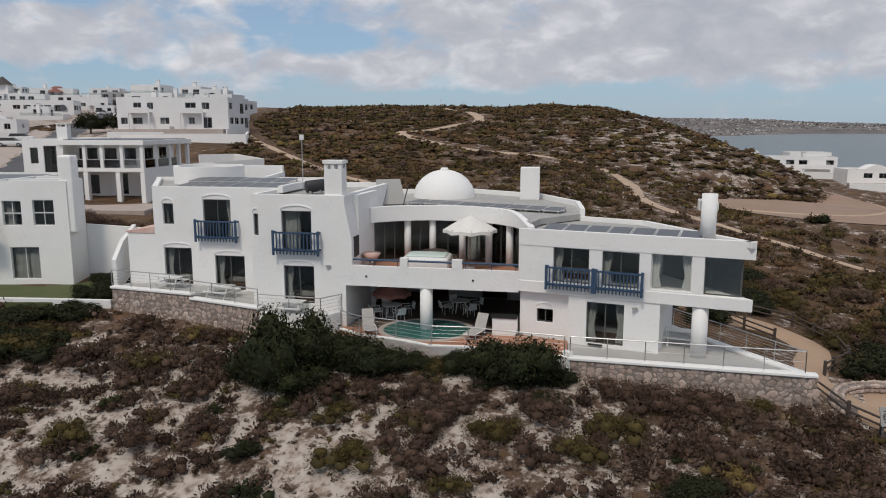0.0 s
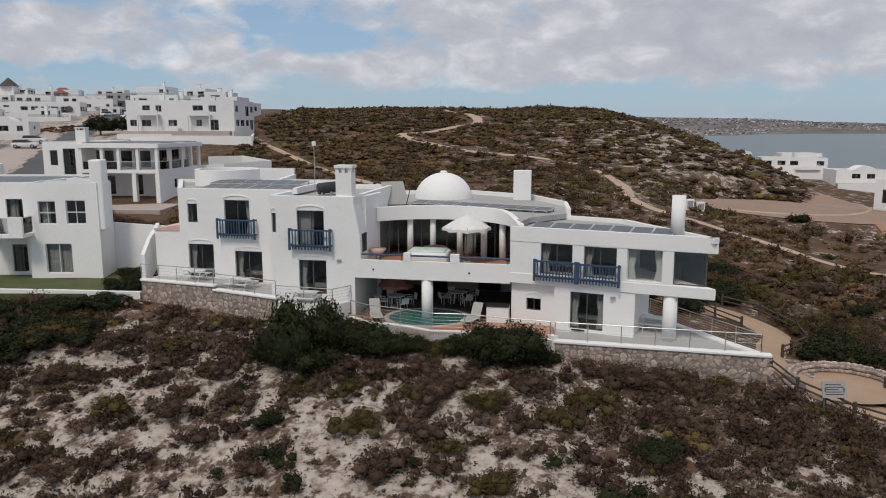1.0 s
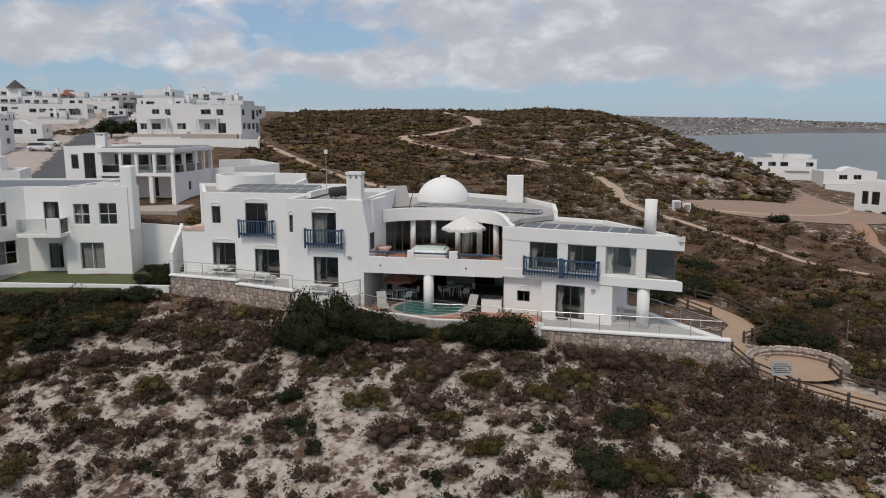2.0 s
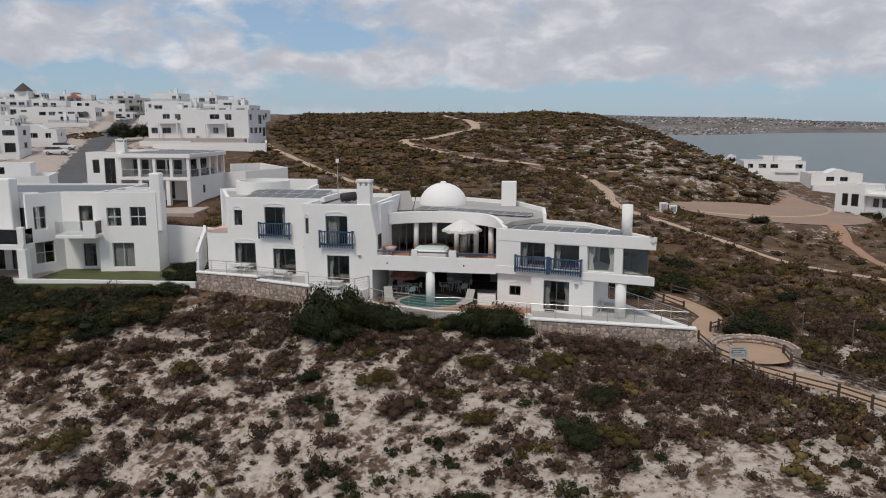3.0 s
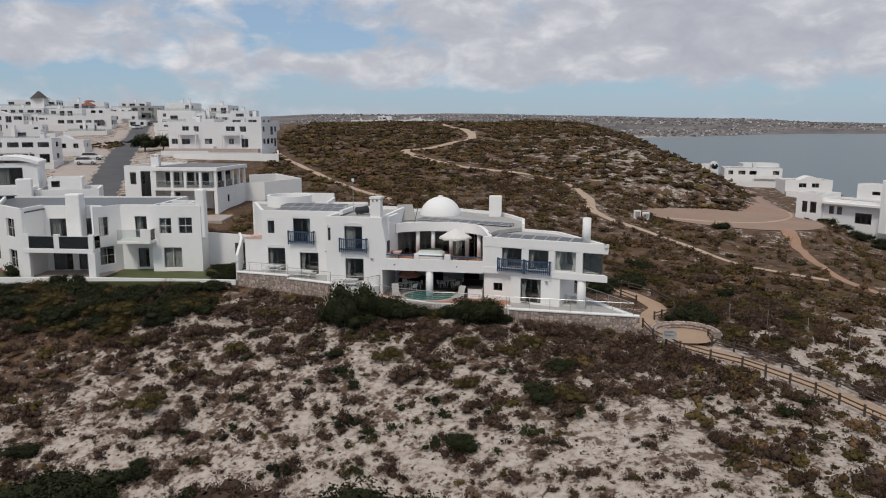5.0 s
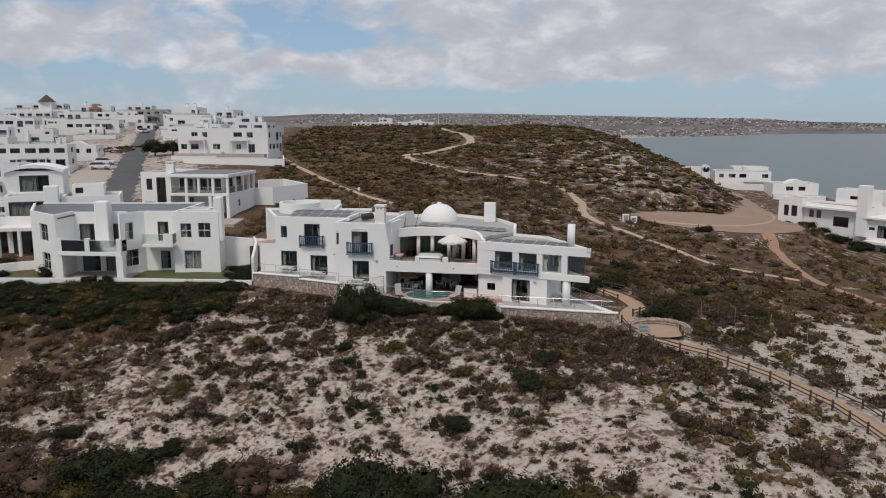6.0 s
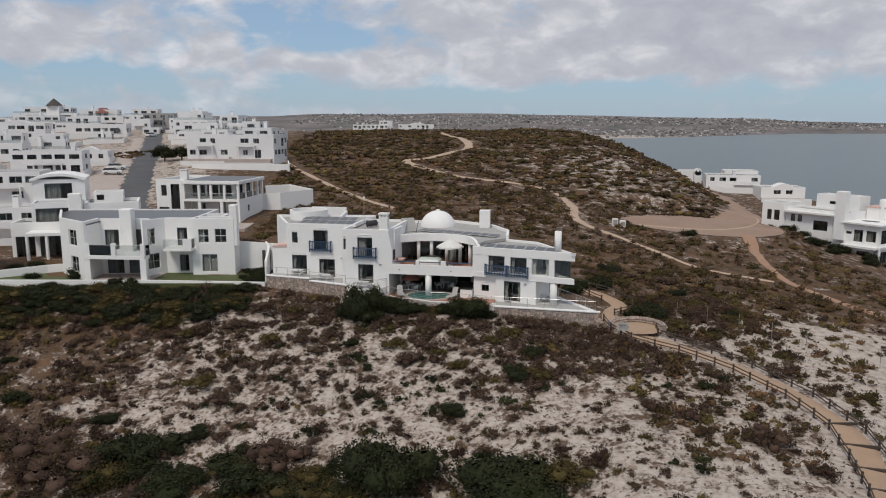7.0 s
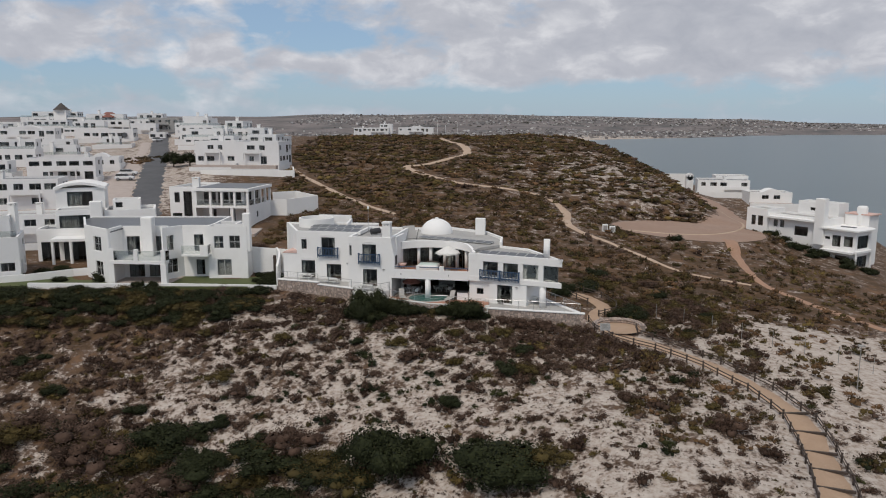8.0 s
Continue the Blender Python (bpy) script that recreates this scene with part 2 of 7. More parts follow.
def box(bm, lo, hi, m=None):
    v = [Vector((x, y, z)) for z in (lo[2], hi[2]) for x, y in ((lo[0], lo[1]), (hi[0], lo[1]), (hi[0], hi[1]), (lo[0], hi[1]))]
    if m is not None:
        v = [m @ p for p in v]
    v = [bm.verts.new(p) for p in v]
    for f in ((3, 2, 1, 0), (4, 5, 6, 7), (0, 1, 5, 4), (1, 2, 6, 5), (2, 3, 7, 6), (3, 0, 4, 7)):
        bm.faces.new([v[i] for i in f])


def rod(bm, a, b, r, n=6, r2=None):
    a, b = Vector(a), Vector(b)
    d = b - a
    q = d.to_track_quat("Z", "Y").to_matrix()
    r2 = r if r2 is None else r2
    A = [bm.verts.new(a + q @ Vector((r * math.cos(k * math.tau / n), r * math.sin(k * math.tau / n), 0))) for k in range(n)]
    B = [bm.verts.new(b + q @ Vector((r2 * math.cos(k * math.tau / n), r2 * math.sin(k * math.tau / n), 0))) for k in range(n)]
    bm.faces.new(A[::-1])
    bm.faces.new(B)
    for k in range(n):
        bm.faces.new((A[k], A[(k + 1) % n], B[(k + 1) % n], B[k]))


def soften(bm, w=0.03, seg=2):
    bmesh.ops.remove_doubles(bm, verts=bm.verts, dist=0.0005)
    es = [e for e in bm.edges if len(e.link_faces) == 2 and e.calc_face_angle(0) > 0.6]
    bmesh.ops.bevel(bm, geom=es, offset=w, segments=seg, affect="EDGES", profile=0.5)
    return bm


class Line:
    """A wall's outer face in plan, from p to q; the inside lies to its left."""

    def __init__(self, p, q):
        self.p, self.q = Vector(p), Vector(q)
        self.d = (self.q - self.p).normalized()
        self.n = Vector((-self.d.y, self.d.x))
        self.long = (self.q - self.p).length

    def at(self, s, off=0.0):
        w = self.p + self.d * s + self.n * off
        return (w.x, w.y)

    def m(self):
        """Local x along the wall, y inwards, z up."""
        return Matrix(((self.d.x, self.n.x, 0, self.p.x), (self.d.y, self.n.y, 0, self.p.y), (0, 0, 1, 0), (0, 0, 0, 1)))


def wall(bm, ln, z0, z1, openings=(), thick=0.3, s0=0.0, s1=None):
    """A wall with openings (sa, sb, za, zb) that go through it, as one closed skin."""
    s1 = ln.long if s1 is None else s1
    M = ln.m()
    xs = sorted({round(k, 4) for k in (s0, s1, *[o[0] for o in openings], *[o[1] for o in openings])})
    zs = sorted({round(k, 4) for k in (z0, z1, *[o[2] for o in openings], *[o[3] for o in openings]) if z0 <= k <= z1})
    vs = {}

    def vert(i, j, k):
        if (i, j, k) not in vs:
            vs[i, j, k] = bm.verts.new(M @ Vector((xs[i], thick * k, zs[j])))
        return vs[i, j, k]

    def solid(i, j):
        if not (0 <= i < len(xs) - 1 and 0 <= j < len(zs) - 1):
            return False
        x, z = (xs[i] + xs[i + 1]) / 2, (zs[j] + zs[j + 1]) / 2
        return not any(o[0] < x < o[1] and o[2] < z < o[3] for o in openings)

    def face(*q):
        bm.faces.new([vert(*p) for p in (q if thick > 0 else q[::-1])])

    for i in range(len(xs) - 1):
        for j in range(len(zs) - 1):
            if not solid(i, j):
                continue
            face((i, j, 0), (i + 1, j, 0), (i + 1, j + 1, 0), (i, j + 1, 0))
            face((i, j, 1), (i, j + 1, 1), (i + 1, j + 1, 1), (i + 1, j, 1))
            if not solid(i - 1, j):
                face((i, j, 0), (i, j + 1, 0), (i, j + 1, 1), (i, j, 1))
            if not solid(i + 1, j):
                face((i + 1, j, 0), (i + 1, j, 1), (i + 1, j + 1, 1), (i + 1, j + 1, 0))
            if not solid(i, j - 1):
                face((i, j, 0), (i, j, 1), (i + 1, j, 1), (i + 1, j, 0))
            if not solid(i, j + 1):
                face((i, j + 1, 0), (i + 1, j + 1, 0), (i + 1, j + 1, 1), (i, j + 1, 1))


def window(parent, ln, sa, sb, za, zb, cols=2, rows=1, frame_mat=None, recess=0.14, curtain="", pane_mat=None, name="window", label=""):
    """A framed window in a wall's opening: the frame with a pane in each field, and curtains behind it."""
    M = ln.m()
    w = 0.05
    b = BM()
    iw, ih = (sb - sa - 2 * w) / cols, (zb - za - 2 * w) / rows
    holes = [(sa + w + i * iw + (0.025 if i else 0), sa + w + (i + 1) * iw - (0.025 if i < cols - 1 else 0), za + w + j * ih + (0.02 if j else 0), za + w + (j + 1) * ih - (0.02 if j < rows - 1 else 0)) for i in range(cols) for j in range(rows)]
    wall(b, Line(ln.at(0, recess), ln.at(ln.long, recess)), za, zb, holes, 0.07, sa, sb)
    f = part(name, b, frame_mat or ALU, parent, label)
    for i in range(cols):
        b = BM()
        x = sa + w + i * iw
        box(b, (x, recess + 0.03, za + w), (x + iw, recess + 0.036, zb - w), M)
        p = part("pane", b, pane_mat or GLASS, f)
        p.visible_shadow = False
    for side in curtain:
        cw = {"l": 0.24, "r": 0.24, "f": 0.97, "h": 0.55}[side] * (sb - sa)
        x0 = sb - cw - 0.02 if side == "r" else sa + 0.02
        b = BM()
        k = max(6, int(cw / 0.07))
        tie = 0.28 if side in "lr" else 0.0
        rows_z = 6
        grid = []
        for j in range(rows_z + 1):
            t = j / rows_z
            z = za + 0.04 + t * (zb - za - 0.08)
            pinch = 1 - tie * math.exp(-((t - 0.4) / 0.25) ** 2)
            row = []
            for i in range(k + 1):
                u = i / k * cw * pinch
                x = (x0 + u) if side != "r" else (x0 + cw - u)
                row.append(b.verts.new(M @ Vector((x, recess + 0.22 + 0.035 * math.sin(i * 2.2), z))))
            grid.append(row)
        for j in range(rows_z):
            for i in range(k):
                b.faces.new((grid[j][i], grid[j][i + 1], grid[j + 1][i + 1], grid[j + 1][i]))
        c = part("curtain", b, CURTAIN, f, "hanging pale cloth curtain", True)
    return f


def eyebrow(parent, ln, sa, sb, z):
    """A thin raised arch over an opening."""
    b = BM()
    M = ln.m()
    n = 10
    mid, half, rise = (sa + sb) / 2, (sb - sa) / 2 + 0.04, 0.24
    pts = [(mid + half * math.cos(math.pi * k / n), z + 0.03 + rise * math.sin(math.pi * k / n)) for k in range(n + 1)]
    for (xa, zaa), (xb, zbb) in zip(pts, pts[1:]):
        f = [M @ Vector((x, y, zz)) for y in (-0.045, 0.01) for x, zz in ((xa, zaa), (xb, zbb), (xb, zbb + 0.06), (xa, zaa + 0.06))]
        v = [b.verts.new(p) for p in f]
        for q in ((0, 1, 2, 3), (7, 6, 5, 4), (0, 4, 5, 1), (3, 2, 6, 7)):
            b.faces.new([v[i] for i in q])
    bmesh.ops.recalc_face_normals(b, faces=b.faces)
    return part("arch_moulding", b, WHITE, parent)


# ---- ground ----
def ss(a, b, x):
    t = np.clip((x - a) / (b - a), 0, 1)
    return t * t * (3 - 2 * t)


SEA_Z = -20.0
rng = np.random.default_rng(7)
WAVES = [(rng.uniform(0, math.tau), 2 ** rng.uniform(-1, 1), rng.uniform(0, math.tau)) for _ in range(12)]


def ripple(x, y, size):
    """Soft uneven relief of about one unit, from a few crossed waves."""
    h = 0
    for a, k, ph in WAVES:
        h = h + np.sin((x * math.cos(a) + y * math.sin(a)) * k / size * 2.2 + ph + 1.3 * np.sin((y * math.cos(a) - x * math.sin(a)) * k / size + ph))
    return h / 6


def coast(y):
    return np.interp(y, (-900, 0, 100, 200, 300, 600, 1500, 1950, 2300, 3100, 3250), (100, 112, 112, 128, 140, 160, 270, 400, 850, 1500, 9000))


def height(x, y):
    x, y = np.asarray(x, float), np.asarray(y, float)
    back = np.interp(y, (36, 45, 60, 80, 100, 120, 142, 178, 215, 250, 330, 450, 700, 1500), (-0.4, 0.3, 1.0, 2.4, 4.2, 6.4, 9.2, 13.4, 16.3, 16.0, 9.0, -2, -13, -15))
    drop_near = np.interp(x, (8, 20, 36, 54, 75, 95, 118), (0, 0.7, 2.4, 4.0, 7.5, 13, 25))
    drop_far = np.interp(x, (30, 46, 53.5, 60, 73, 83, 107, 126, 150), (0, 0.4, 2.2, 4.4, 10.8, 13.0, 15.0, 27, 38))
    k = ss(104, 136, y)
    z_back = back - drop_near * (1 - k) - drop_far * k * np.interp(y, (136, 180, 250, 400), (1, 1.0, 0.9, 0.7))
    z_back = z_back - 6.0 * ss(72, 84, x) * ss(165, 200, y) * (1 - ss(300, 420, y))
    # the village lies in a dip to the west and climbs behind it
    z_back = z_back + ss(-50, -95, x) * np.interp(y, (90, 120, 150, 170, 204, 230, 262, 300, 330, 420, 600), (0, 0.3, -0.6, -1.6, -2.7, -2.2, 1.5, 5, 8.5, 10, 4))
    top = np.interp(x, (-60, -25, -6, 4, 18, 40, 80), (0.6, 0.4, -0.25, -0.15, -1.0, -2.4, -7))
    fall = np.interp(x, (-60, -25, -8, 2, 14, 22, 40), (0.30, 0.31, 0.27, 0.21, 0.085, 0.055, 0.08))
    d = np.clip(36 - y + np.interp(x, (-30, -18, -6, 0), (8, 6, 1, 0)), 0, None)
    z_front = top - fall * d * np.interp(d, (0, 14, 30, 60), (0.8, 1.0, 1.05, 1.1))
    m = ss(32, 44, y - np.interp(x, (-30, -18, -6, 0), (-5, -4, -1, 0)) * -1 * 0.5)
    z = z_front * (1 - m) + z_back * m
    # turning circle and the road on from it
    q = 1 - ss(0.95, 1.35, np.hypot((x - 49.3) / 15.3, (y - 96) / 15.0))
    z = z * (1 - q) + (0.7 - 0.045 * (x - 34)) * q
    # relief
    near = ss(70, 120, np.hypot(x, y - 20))
    z = z + 0.14 * ripple(x, y, 5.0) * (1 - q) * (1 - near) + 0.5 * ripple(x, y, 16.0) * near * (1 - q)
    # far country
    inland = coast(y) - x
    hills = 98 * ss(2600, 4300, y) * np.interp(x, (-3000, -900, 300, 1500, 2400, 3500), (0.7, 0.85, 0.96, 0.66, 0.38, 0.30)) + 9 * ripple(x, y, 420.0) * ss(1500, 3500, y)
    far = SEA_Z + np.clip(inland * 0.03, -8, 7) + hills
    f = ss(420, 900, y)
    z = z * (1 - f) + far * f
    return np.where(inland < 0, np.minimum(z, SEA_Z - 1.5), np.where((y > 300) & (inland > 2), np.maximum(z, SEA_Z + 0.4), z))


def spaced(a, b, step, grow, lo, hi):
    v = list(np.arange(a, b + 1e-6, step))
    s, x = step, v[-1]
    while x < hi:
        s *= grow
        x += s
        v.append(min(x, hi))
    s, x = step, v[0]
    while x > lo:
        s *= grow
        x -= s
        v.insert(0, max(x, lo))
    return np.array(v)


def sheet(name, xs, ys, zf, mat, label, category):
    X, Y = np.meshgrid(xs, ys)
    Z = zf(X, Y)
    co = np.stack([X, Y, Z], -1).reshape(-1, 3)
    nx, ny = len(xs), len(ys)
    i = (np.arange(ny - 1)[:, None] * nx + np.arange(nx - 1)[None]).ravel()
    quads = np.stack([i, i + 1, i + nx + 1, i + nx], 1)
    me = bpy.data.meshes.new(name)
    me.from_pydata(co, [], quads.tolist())
    me.polygons.foreach_set("use_smooth", np.ones(len(quads), bool))
    me.materials.append(mat)
    return tagged(new(name, me), label, category, "", "structure")


def ground_material():
    """White dune sand in front and on the spur, brown scrubby soil behind, far land with distance haze greyed into its
    colour.
    """
    m = bpy.data.materials.new("dune_ground")
    m.use_nodes = True
    T = m.node_tree
    b = T.nodes["Principled BSDF"]
    b.inputs["Roughness"].default_value = 0.95
    b.inputs["Specular IOR Level"].default_value = 0.2
    g = nd(T, "ShaderNodeNewGeometry")
    at = nd(T, "ShaderNodeAttribute", attribute_name="sand")
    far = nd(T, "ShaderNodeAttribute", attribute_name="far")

    def nz(sc, det=6, ro=0.6):
        n = nd(T, "ShaderNodeTexNoise")
        n.inputs["Scale"].default_value, n.inputs["Detail"].default_value, n.inputs["Roughness"].default_value = sc, det, ro
        link(T, g.outputs["Position"], n.inputs["Vector"])
        return n.outputs["Fac"]

    def ramp(src, *stops):
        r = nd(T, "ShaderNodeValToRGB")
        e = r.color_ramp.elements
        while len(e) < len(stops):
            e.new(0.5)
        for s, (p, c) in zip(e, stops):
            s.position, s.color = p, (*c, 1)
        link(T, src, r.inputs[0])
        return r.outputs[0]

    def mix(fac, a, c):
        n = nd(T, "ShaderNodeMix", data_type="RGBA")
        link(T, fac, n.inputs[0])
        link(T, a, n.inputs[6])
        link(T, c, n.inputs[7])
        return n.outputs[2]

    sand = ramp(nz(1.7, 8, 0.65), (0.36, (0.26, 0.195, 0.15)), (0.47, (0.425, 0.36, 0.31)), (0.62, (0.515, 0.455, 0.40)))
    litter = ramp(nz(7.0, 6, 0.7), (0.40, (0.075, 0.05, 0.038)), (0.62, (0.17, 0.12, 0.092)))
    soil = ramp(nz(0.35, 9, 0.7), (0.34, (0.053, 0.035, 0.018)), (0.5, (0.100, 0.060, 0.033)), (0.66, (0.175, 0.101, 0.058)))
    add = nd(T, "ShaderNodeMath", operation="ADD")
    link(T, at.outputs["Fac"], add.inputs[0])
    sub = nd(T, "ShaderNodeMath", operation="MULTIPLY_ADD")
    link(T, nz(0.55, 8, 0.68), sub.inputs[0])
    sub.inputs[1].default_value, sub.inputs[2].default_value = 2.6, -1.3
    link(T, sub.outputs[0], add.inputs[1])
    sub2 = nd(T, "ShaderNodeMath", operation="MULTIPLY_ADD")
    link(T, nz(2.6, 7, 0.7), sub2.inputs[0])
    sub2.inputs[1].default_value, sub2.inputs[2].default_value = 1.6, -0.8
    add2 = nd(T, "ShaderNodeMath", operation="ADD")
    link(T, add.outputs[0], add2.inputs[0])
    link(T, sub2.outputs[0], add2.inputs[1])
    k1 = ramp(add2.outputs[0], (0.30, (0, 0, 0)), (0.52, (1, 1, 1)))
    k0 = ramp(add2.outputs[0], (-0.0, (0, 0, 0)), (0.30, (1, 1, 1)))
    c = mix(k1, mix(k0, soil, litter), sand)
    # distance haze is put into these grey, faintly pink far colours
    hazed_land = ramp(nz(0.006, 9, 0.65), (0.36, (0.105, 0.103, 0.100)), (0.5, (0.170, 0.150, 0.143)), (0.64, (0.23, 0.20, 0.192)))
    c = mix(far.outputs["Fac"], c, hazed_land)
    link(T, c, b.inputs["Base Color"])
    bp = nd(T, "ShaderNodeBump")
    bp.inputs["Strength"].default_value, bp.inputs["Distance"].default_value = 0.6, 0.15
    link(T, nz(3.0, 8, 0.7), bp.inputs["Height"])
    link(T, bp.outputs[0], b.inputs["Normal"])
    return m


def strand(x, y):
    return np.clip(1.4 * np.exp(-((coast(y) - x - 130) / 260) ** 2) * ss(1450, 1650, y) * (1 - ss(2150, 2350, y)), 0, 1)


def sandiness(x, y):
    """How bare and sandy the ground is: high on the dune in front, in streaks east, on the spur's flank."""
    front = (1 - ss(37, 46, y + 0.10 * np.abs(x + 2))) * 0.57
    front = front * np.interp(x, (-60, -34, -20, 30), (0.35, 0.5, 0.85, 1.05))
    front = front * (1 - 0.8 * ss(-26, -40, x) * ss(24, 34, y))
    front = front * (1 - 0.55 * np.exp(-((x - 15) / 8) ** 2 - ((y - 27) / 6) ** 2))
    front = front * (1 - 0.9 * ss(8, 12, x) * ss(33, 36, y))
    low = ss(16, 4, y) * ss(-6, -20, x) * 0.35
    east = 0.50 * np.exp(-((y - (34 - 0.35 * (x - 30))) / 11) ** 2) * ss(24, 34, x)
    spur = 0.26 * np.exp(-((x - 44) / 15) ** 2 - ((y - 140) / 26) ** 2)
    hill = 0.16 * ss(-10, 20, x) * ss(60, 90, y)
    beach = 1.8 * strand(x, y)
    verges = 0.55 * ss(-46, -58, x) * ss(60, 75, y) * (1 - ss(300, 340, y))
    return front - low + east + spur + hill + beach + verges


GROUND = ground_material()
gx = spaced(-62, 92, 1.0, 1.07, -3600, 3900)
gy = spaced(-4, 150, 1.0, 1.06, -900, 4180)
ground = sheet("ground", gx, gy, height, GROUND, "white dune sand and brown scrubby soil running to far hills greyed for haze", "ground")
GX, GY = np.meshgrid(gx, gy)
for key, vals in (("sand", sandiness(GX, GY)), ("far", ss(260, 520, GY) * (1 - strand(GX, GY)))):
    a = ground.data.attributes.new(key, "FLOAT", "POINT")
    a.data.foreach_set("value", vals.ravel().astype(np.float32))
bm = BM()
quadbox(bm, [(-200, -900), (4200, -900), (4200, 3900), (-200, 3900)], SEA_Z - 0.6, SEA_Z)
tagged(part("sea", bm, SEA), "grey-green calm bay water", "sea", "", "structure")


def strip(name, pts, widths, mat, label, category, lift=0.06, step=1.2):
    """A path laid on the ground along plan points, smoothed, with a slightly wandering width."""
    P = [np.array(p, float) for p in pts]
    P = [P[0] * 2 - P[1]] + P + [P[-1] * 2 - P[-2]]
    W = [widths[0]] + list(widths) + [widths[-1]]
    line = []
    for i in range(1, len(P) - 2):
        n = max(2, int(np.linalg.norm(P[i + 1] - P[i]) / step))
        for j in range(n):
            t = j / n
            q = 0.5 * ((2 * P[i]) + (-P[i - 1] + P[i + 1]) * t + (2 * P[i - 1] - 5 * P[i] + 4 * P[i + 1] - P[i + 2]) * t * t + (-P[i - 1] + 3 * P[i] - 3 * P[i + 1] + P[i + 2]) * t ** 3)
            line.append((q, W[i] * (1 - t) + W[i + 1] * t))
    line.append((P[-2], W[-2]))
    bm = BM()
    last = None
    for i, (q, w) in enumerate(line):
        d = line[min(i + 1, len(line) - 1)][0] - line[max(i - 1, 0)][0]
        d = d / max(np.linalg.norm(d), 1e-6)
        n = np.array((-d[1], d[0]))
        w = w * (1 + 0.10 * math.sin(i * 1.7) + 0.07 * math.sin(i * 0.63))
        row = []
        for k in (-1, -0.6, 0, 0.6, 1):
            p = q + n * w / 2 * k
            z = float(height(*p)) + (lift if abs(k) < 1 else -0.10)
            row.append(bm.verts.new((p[0], p[1], z)))
        if last:
            for a in range(4):
                bm.faces.new((last[a + 1], last[a], row[a], row[a + 1]))
        last = row
    bmesh.ops.recalc_face_normals(bm, faces=bm.faces)
    o = part(name, bm, mat, None, "", True)
    if sum(f.normal.z for f in o.data.polygons) < 0:
        o.data.flip_normals()
    return tagged(o, label, category, "", "structure"), line


strip("hill_track", [(45.6, 56.8), (36.7, 62.5), (31, 75), (24.8, 88.4), (26, 102), (23, 115), (9.7, 122), (1, 130), (-8.1, 143), (-3, 150), (3.8, 160), (8.5, 174), (6, 192), (0.6, 211)], [0.9, 1.0, 1.3, 2.0, 2.2, 1.6, 1.5, 1.6, 3.0, 2.2, 2.2, 3.0, 2.8, 2.2], TRACKSAND, "pale sandy footpath winding up the scrub hill", "path", 0.10)
strip("red_track", [(53, 85), (50, 71), (48, 58.8), (50, 50), (53.5, 42), (60, 34)], [3.2, 1.6, 1.4, 1.8, 2.4, 2.4], REDSAND, "reddish sandy track across the scrub", "path", 0.10)
strip("fence_line_track", [(-8, 93), (-15.7, 104), (-28, 124), (-38, 145), (-45, 166), (-52, 190)], [1.2, 1.3, 1.4, 1.6, 1.8, 2], TRACKSAND, "narrow sandy service track", "path", 0.10)
bm = BM()
ring = [bm.verts.new((49.3 + 14.6 * math.cos(a) * (1 + 0.03 * math.sin(3 * a)), 96 + 14.0 * math.sin(a) * (1 + 0.03 * math.cos(4 * a)), 0.7 - 0.045 * (49.3 + 14.6 * math.cos(a) - 34) + 0.07)) for a in np.linspace(0, math.tau, 64, endpoint=False)]
bm.faces.new(ring)
tagged(part("turning_circle", bm, GRAVEL), "broad reddish gravel turning circle", "road", "", "structure")
strip("shore_road", [(58, 100), (65.5, 110), (71, 124), (74, 142), (75, 158), (73.5, 173)], [22, 17, 13, 10, 8, 6], GRAVEL, "reddish gravel shore road", "road", 0.09)
strip("wheel_track", [(36.5, 92), (44, 89.5), (52, 91), (60, 98.5), (66, 110), (69.5, 122), (71.5, 138)], [0.7] * 7, TRACKSAND, "pale wheel track curving over the gravel", "track", 0.17)


# ---- the white villa ----
def turned(o, deg):
    c, s = math.cos(radians(deg)), math.sin(radians(deg))
    return lambda u, v: (o[0] + u * c - v * s, o[1] + u * s + v * c)


LP = turned((3.86, 36.83), -11)    # west part: u to the right, v into the house
RP = turned((3.85, 36.80), -24)    # east wing


def LL(a, b):
    return Line(LP(*a), LP(*b))


def RL(a, b):
    return Line(RP(*a), RP(*b))


def P3(f, u, v, z):
    return (*f(u, v), z)


villa = thing("villa", (*LP(-6, 4), 0.0), "white plastered two-storey villa with dome and blue balconies", "house")


def shell(parent, runs, z0, z1, mat=None, thick=0.3):
    """A wall for each run of (line, openings)."""
    for ln, ops in runs:
        b = BM()
        wall(b, ln, z0, z1, ops, thick)
        part("wall", b, mat or WHITE, parent)


def slab(parent, name, pts, z0, z1, mat, label="", bevel=0.0):
    b = BM()
    quadbox(b, pts, z0, z1)
    if bevel:
        soften(b, bevel)
    return part(name, b, mat, parent, label)


# west block, set back
a_front = LL((-22.25, 2.9), (-14.2, 2.9))
u0 = -22.25
opA = [(-21.62 - u0, -20.92 - u0, 5.2, 6.45), (-18.99 - u0, -17.23 - u0, 4.4, 6.74), (-21.69 - u0, -19.88 - u0, 1.55, 3.78), (-18.38 - u0, -16.48 - u0, 1.3, 3.4)]
WB = (-20.3, 52.4)   # back corner of the west wall
a_left = Line(WB, LP(-22.25, 2.93))
shell(villa, [(a_front, opA), (Line(LP(-14.2, 12.3), WB), []), (a_left, [(3.4, 3.95, 5.6, 6.6)])], -0.5, 7.45)
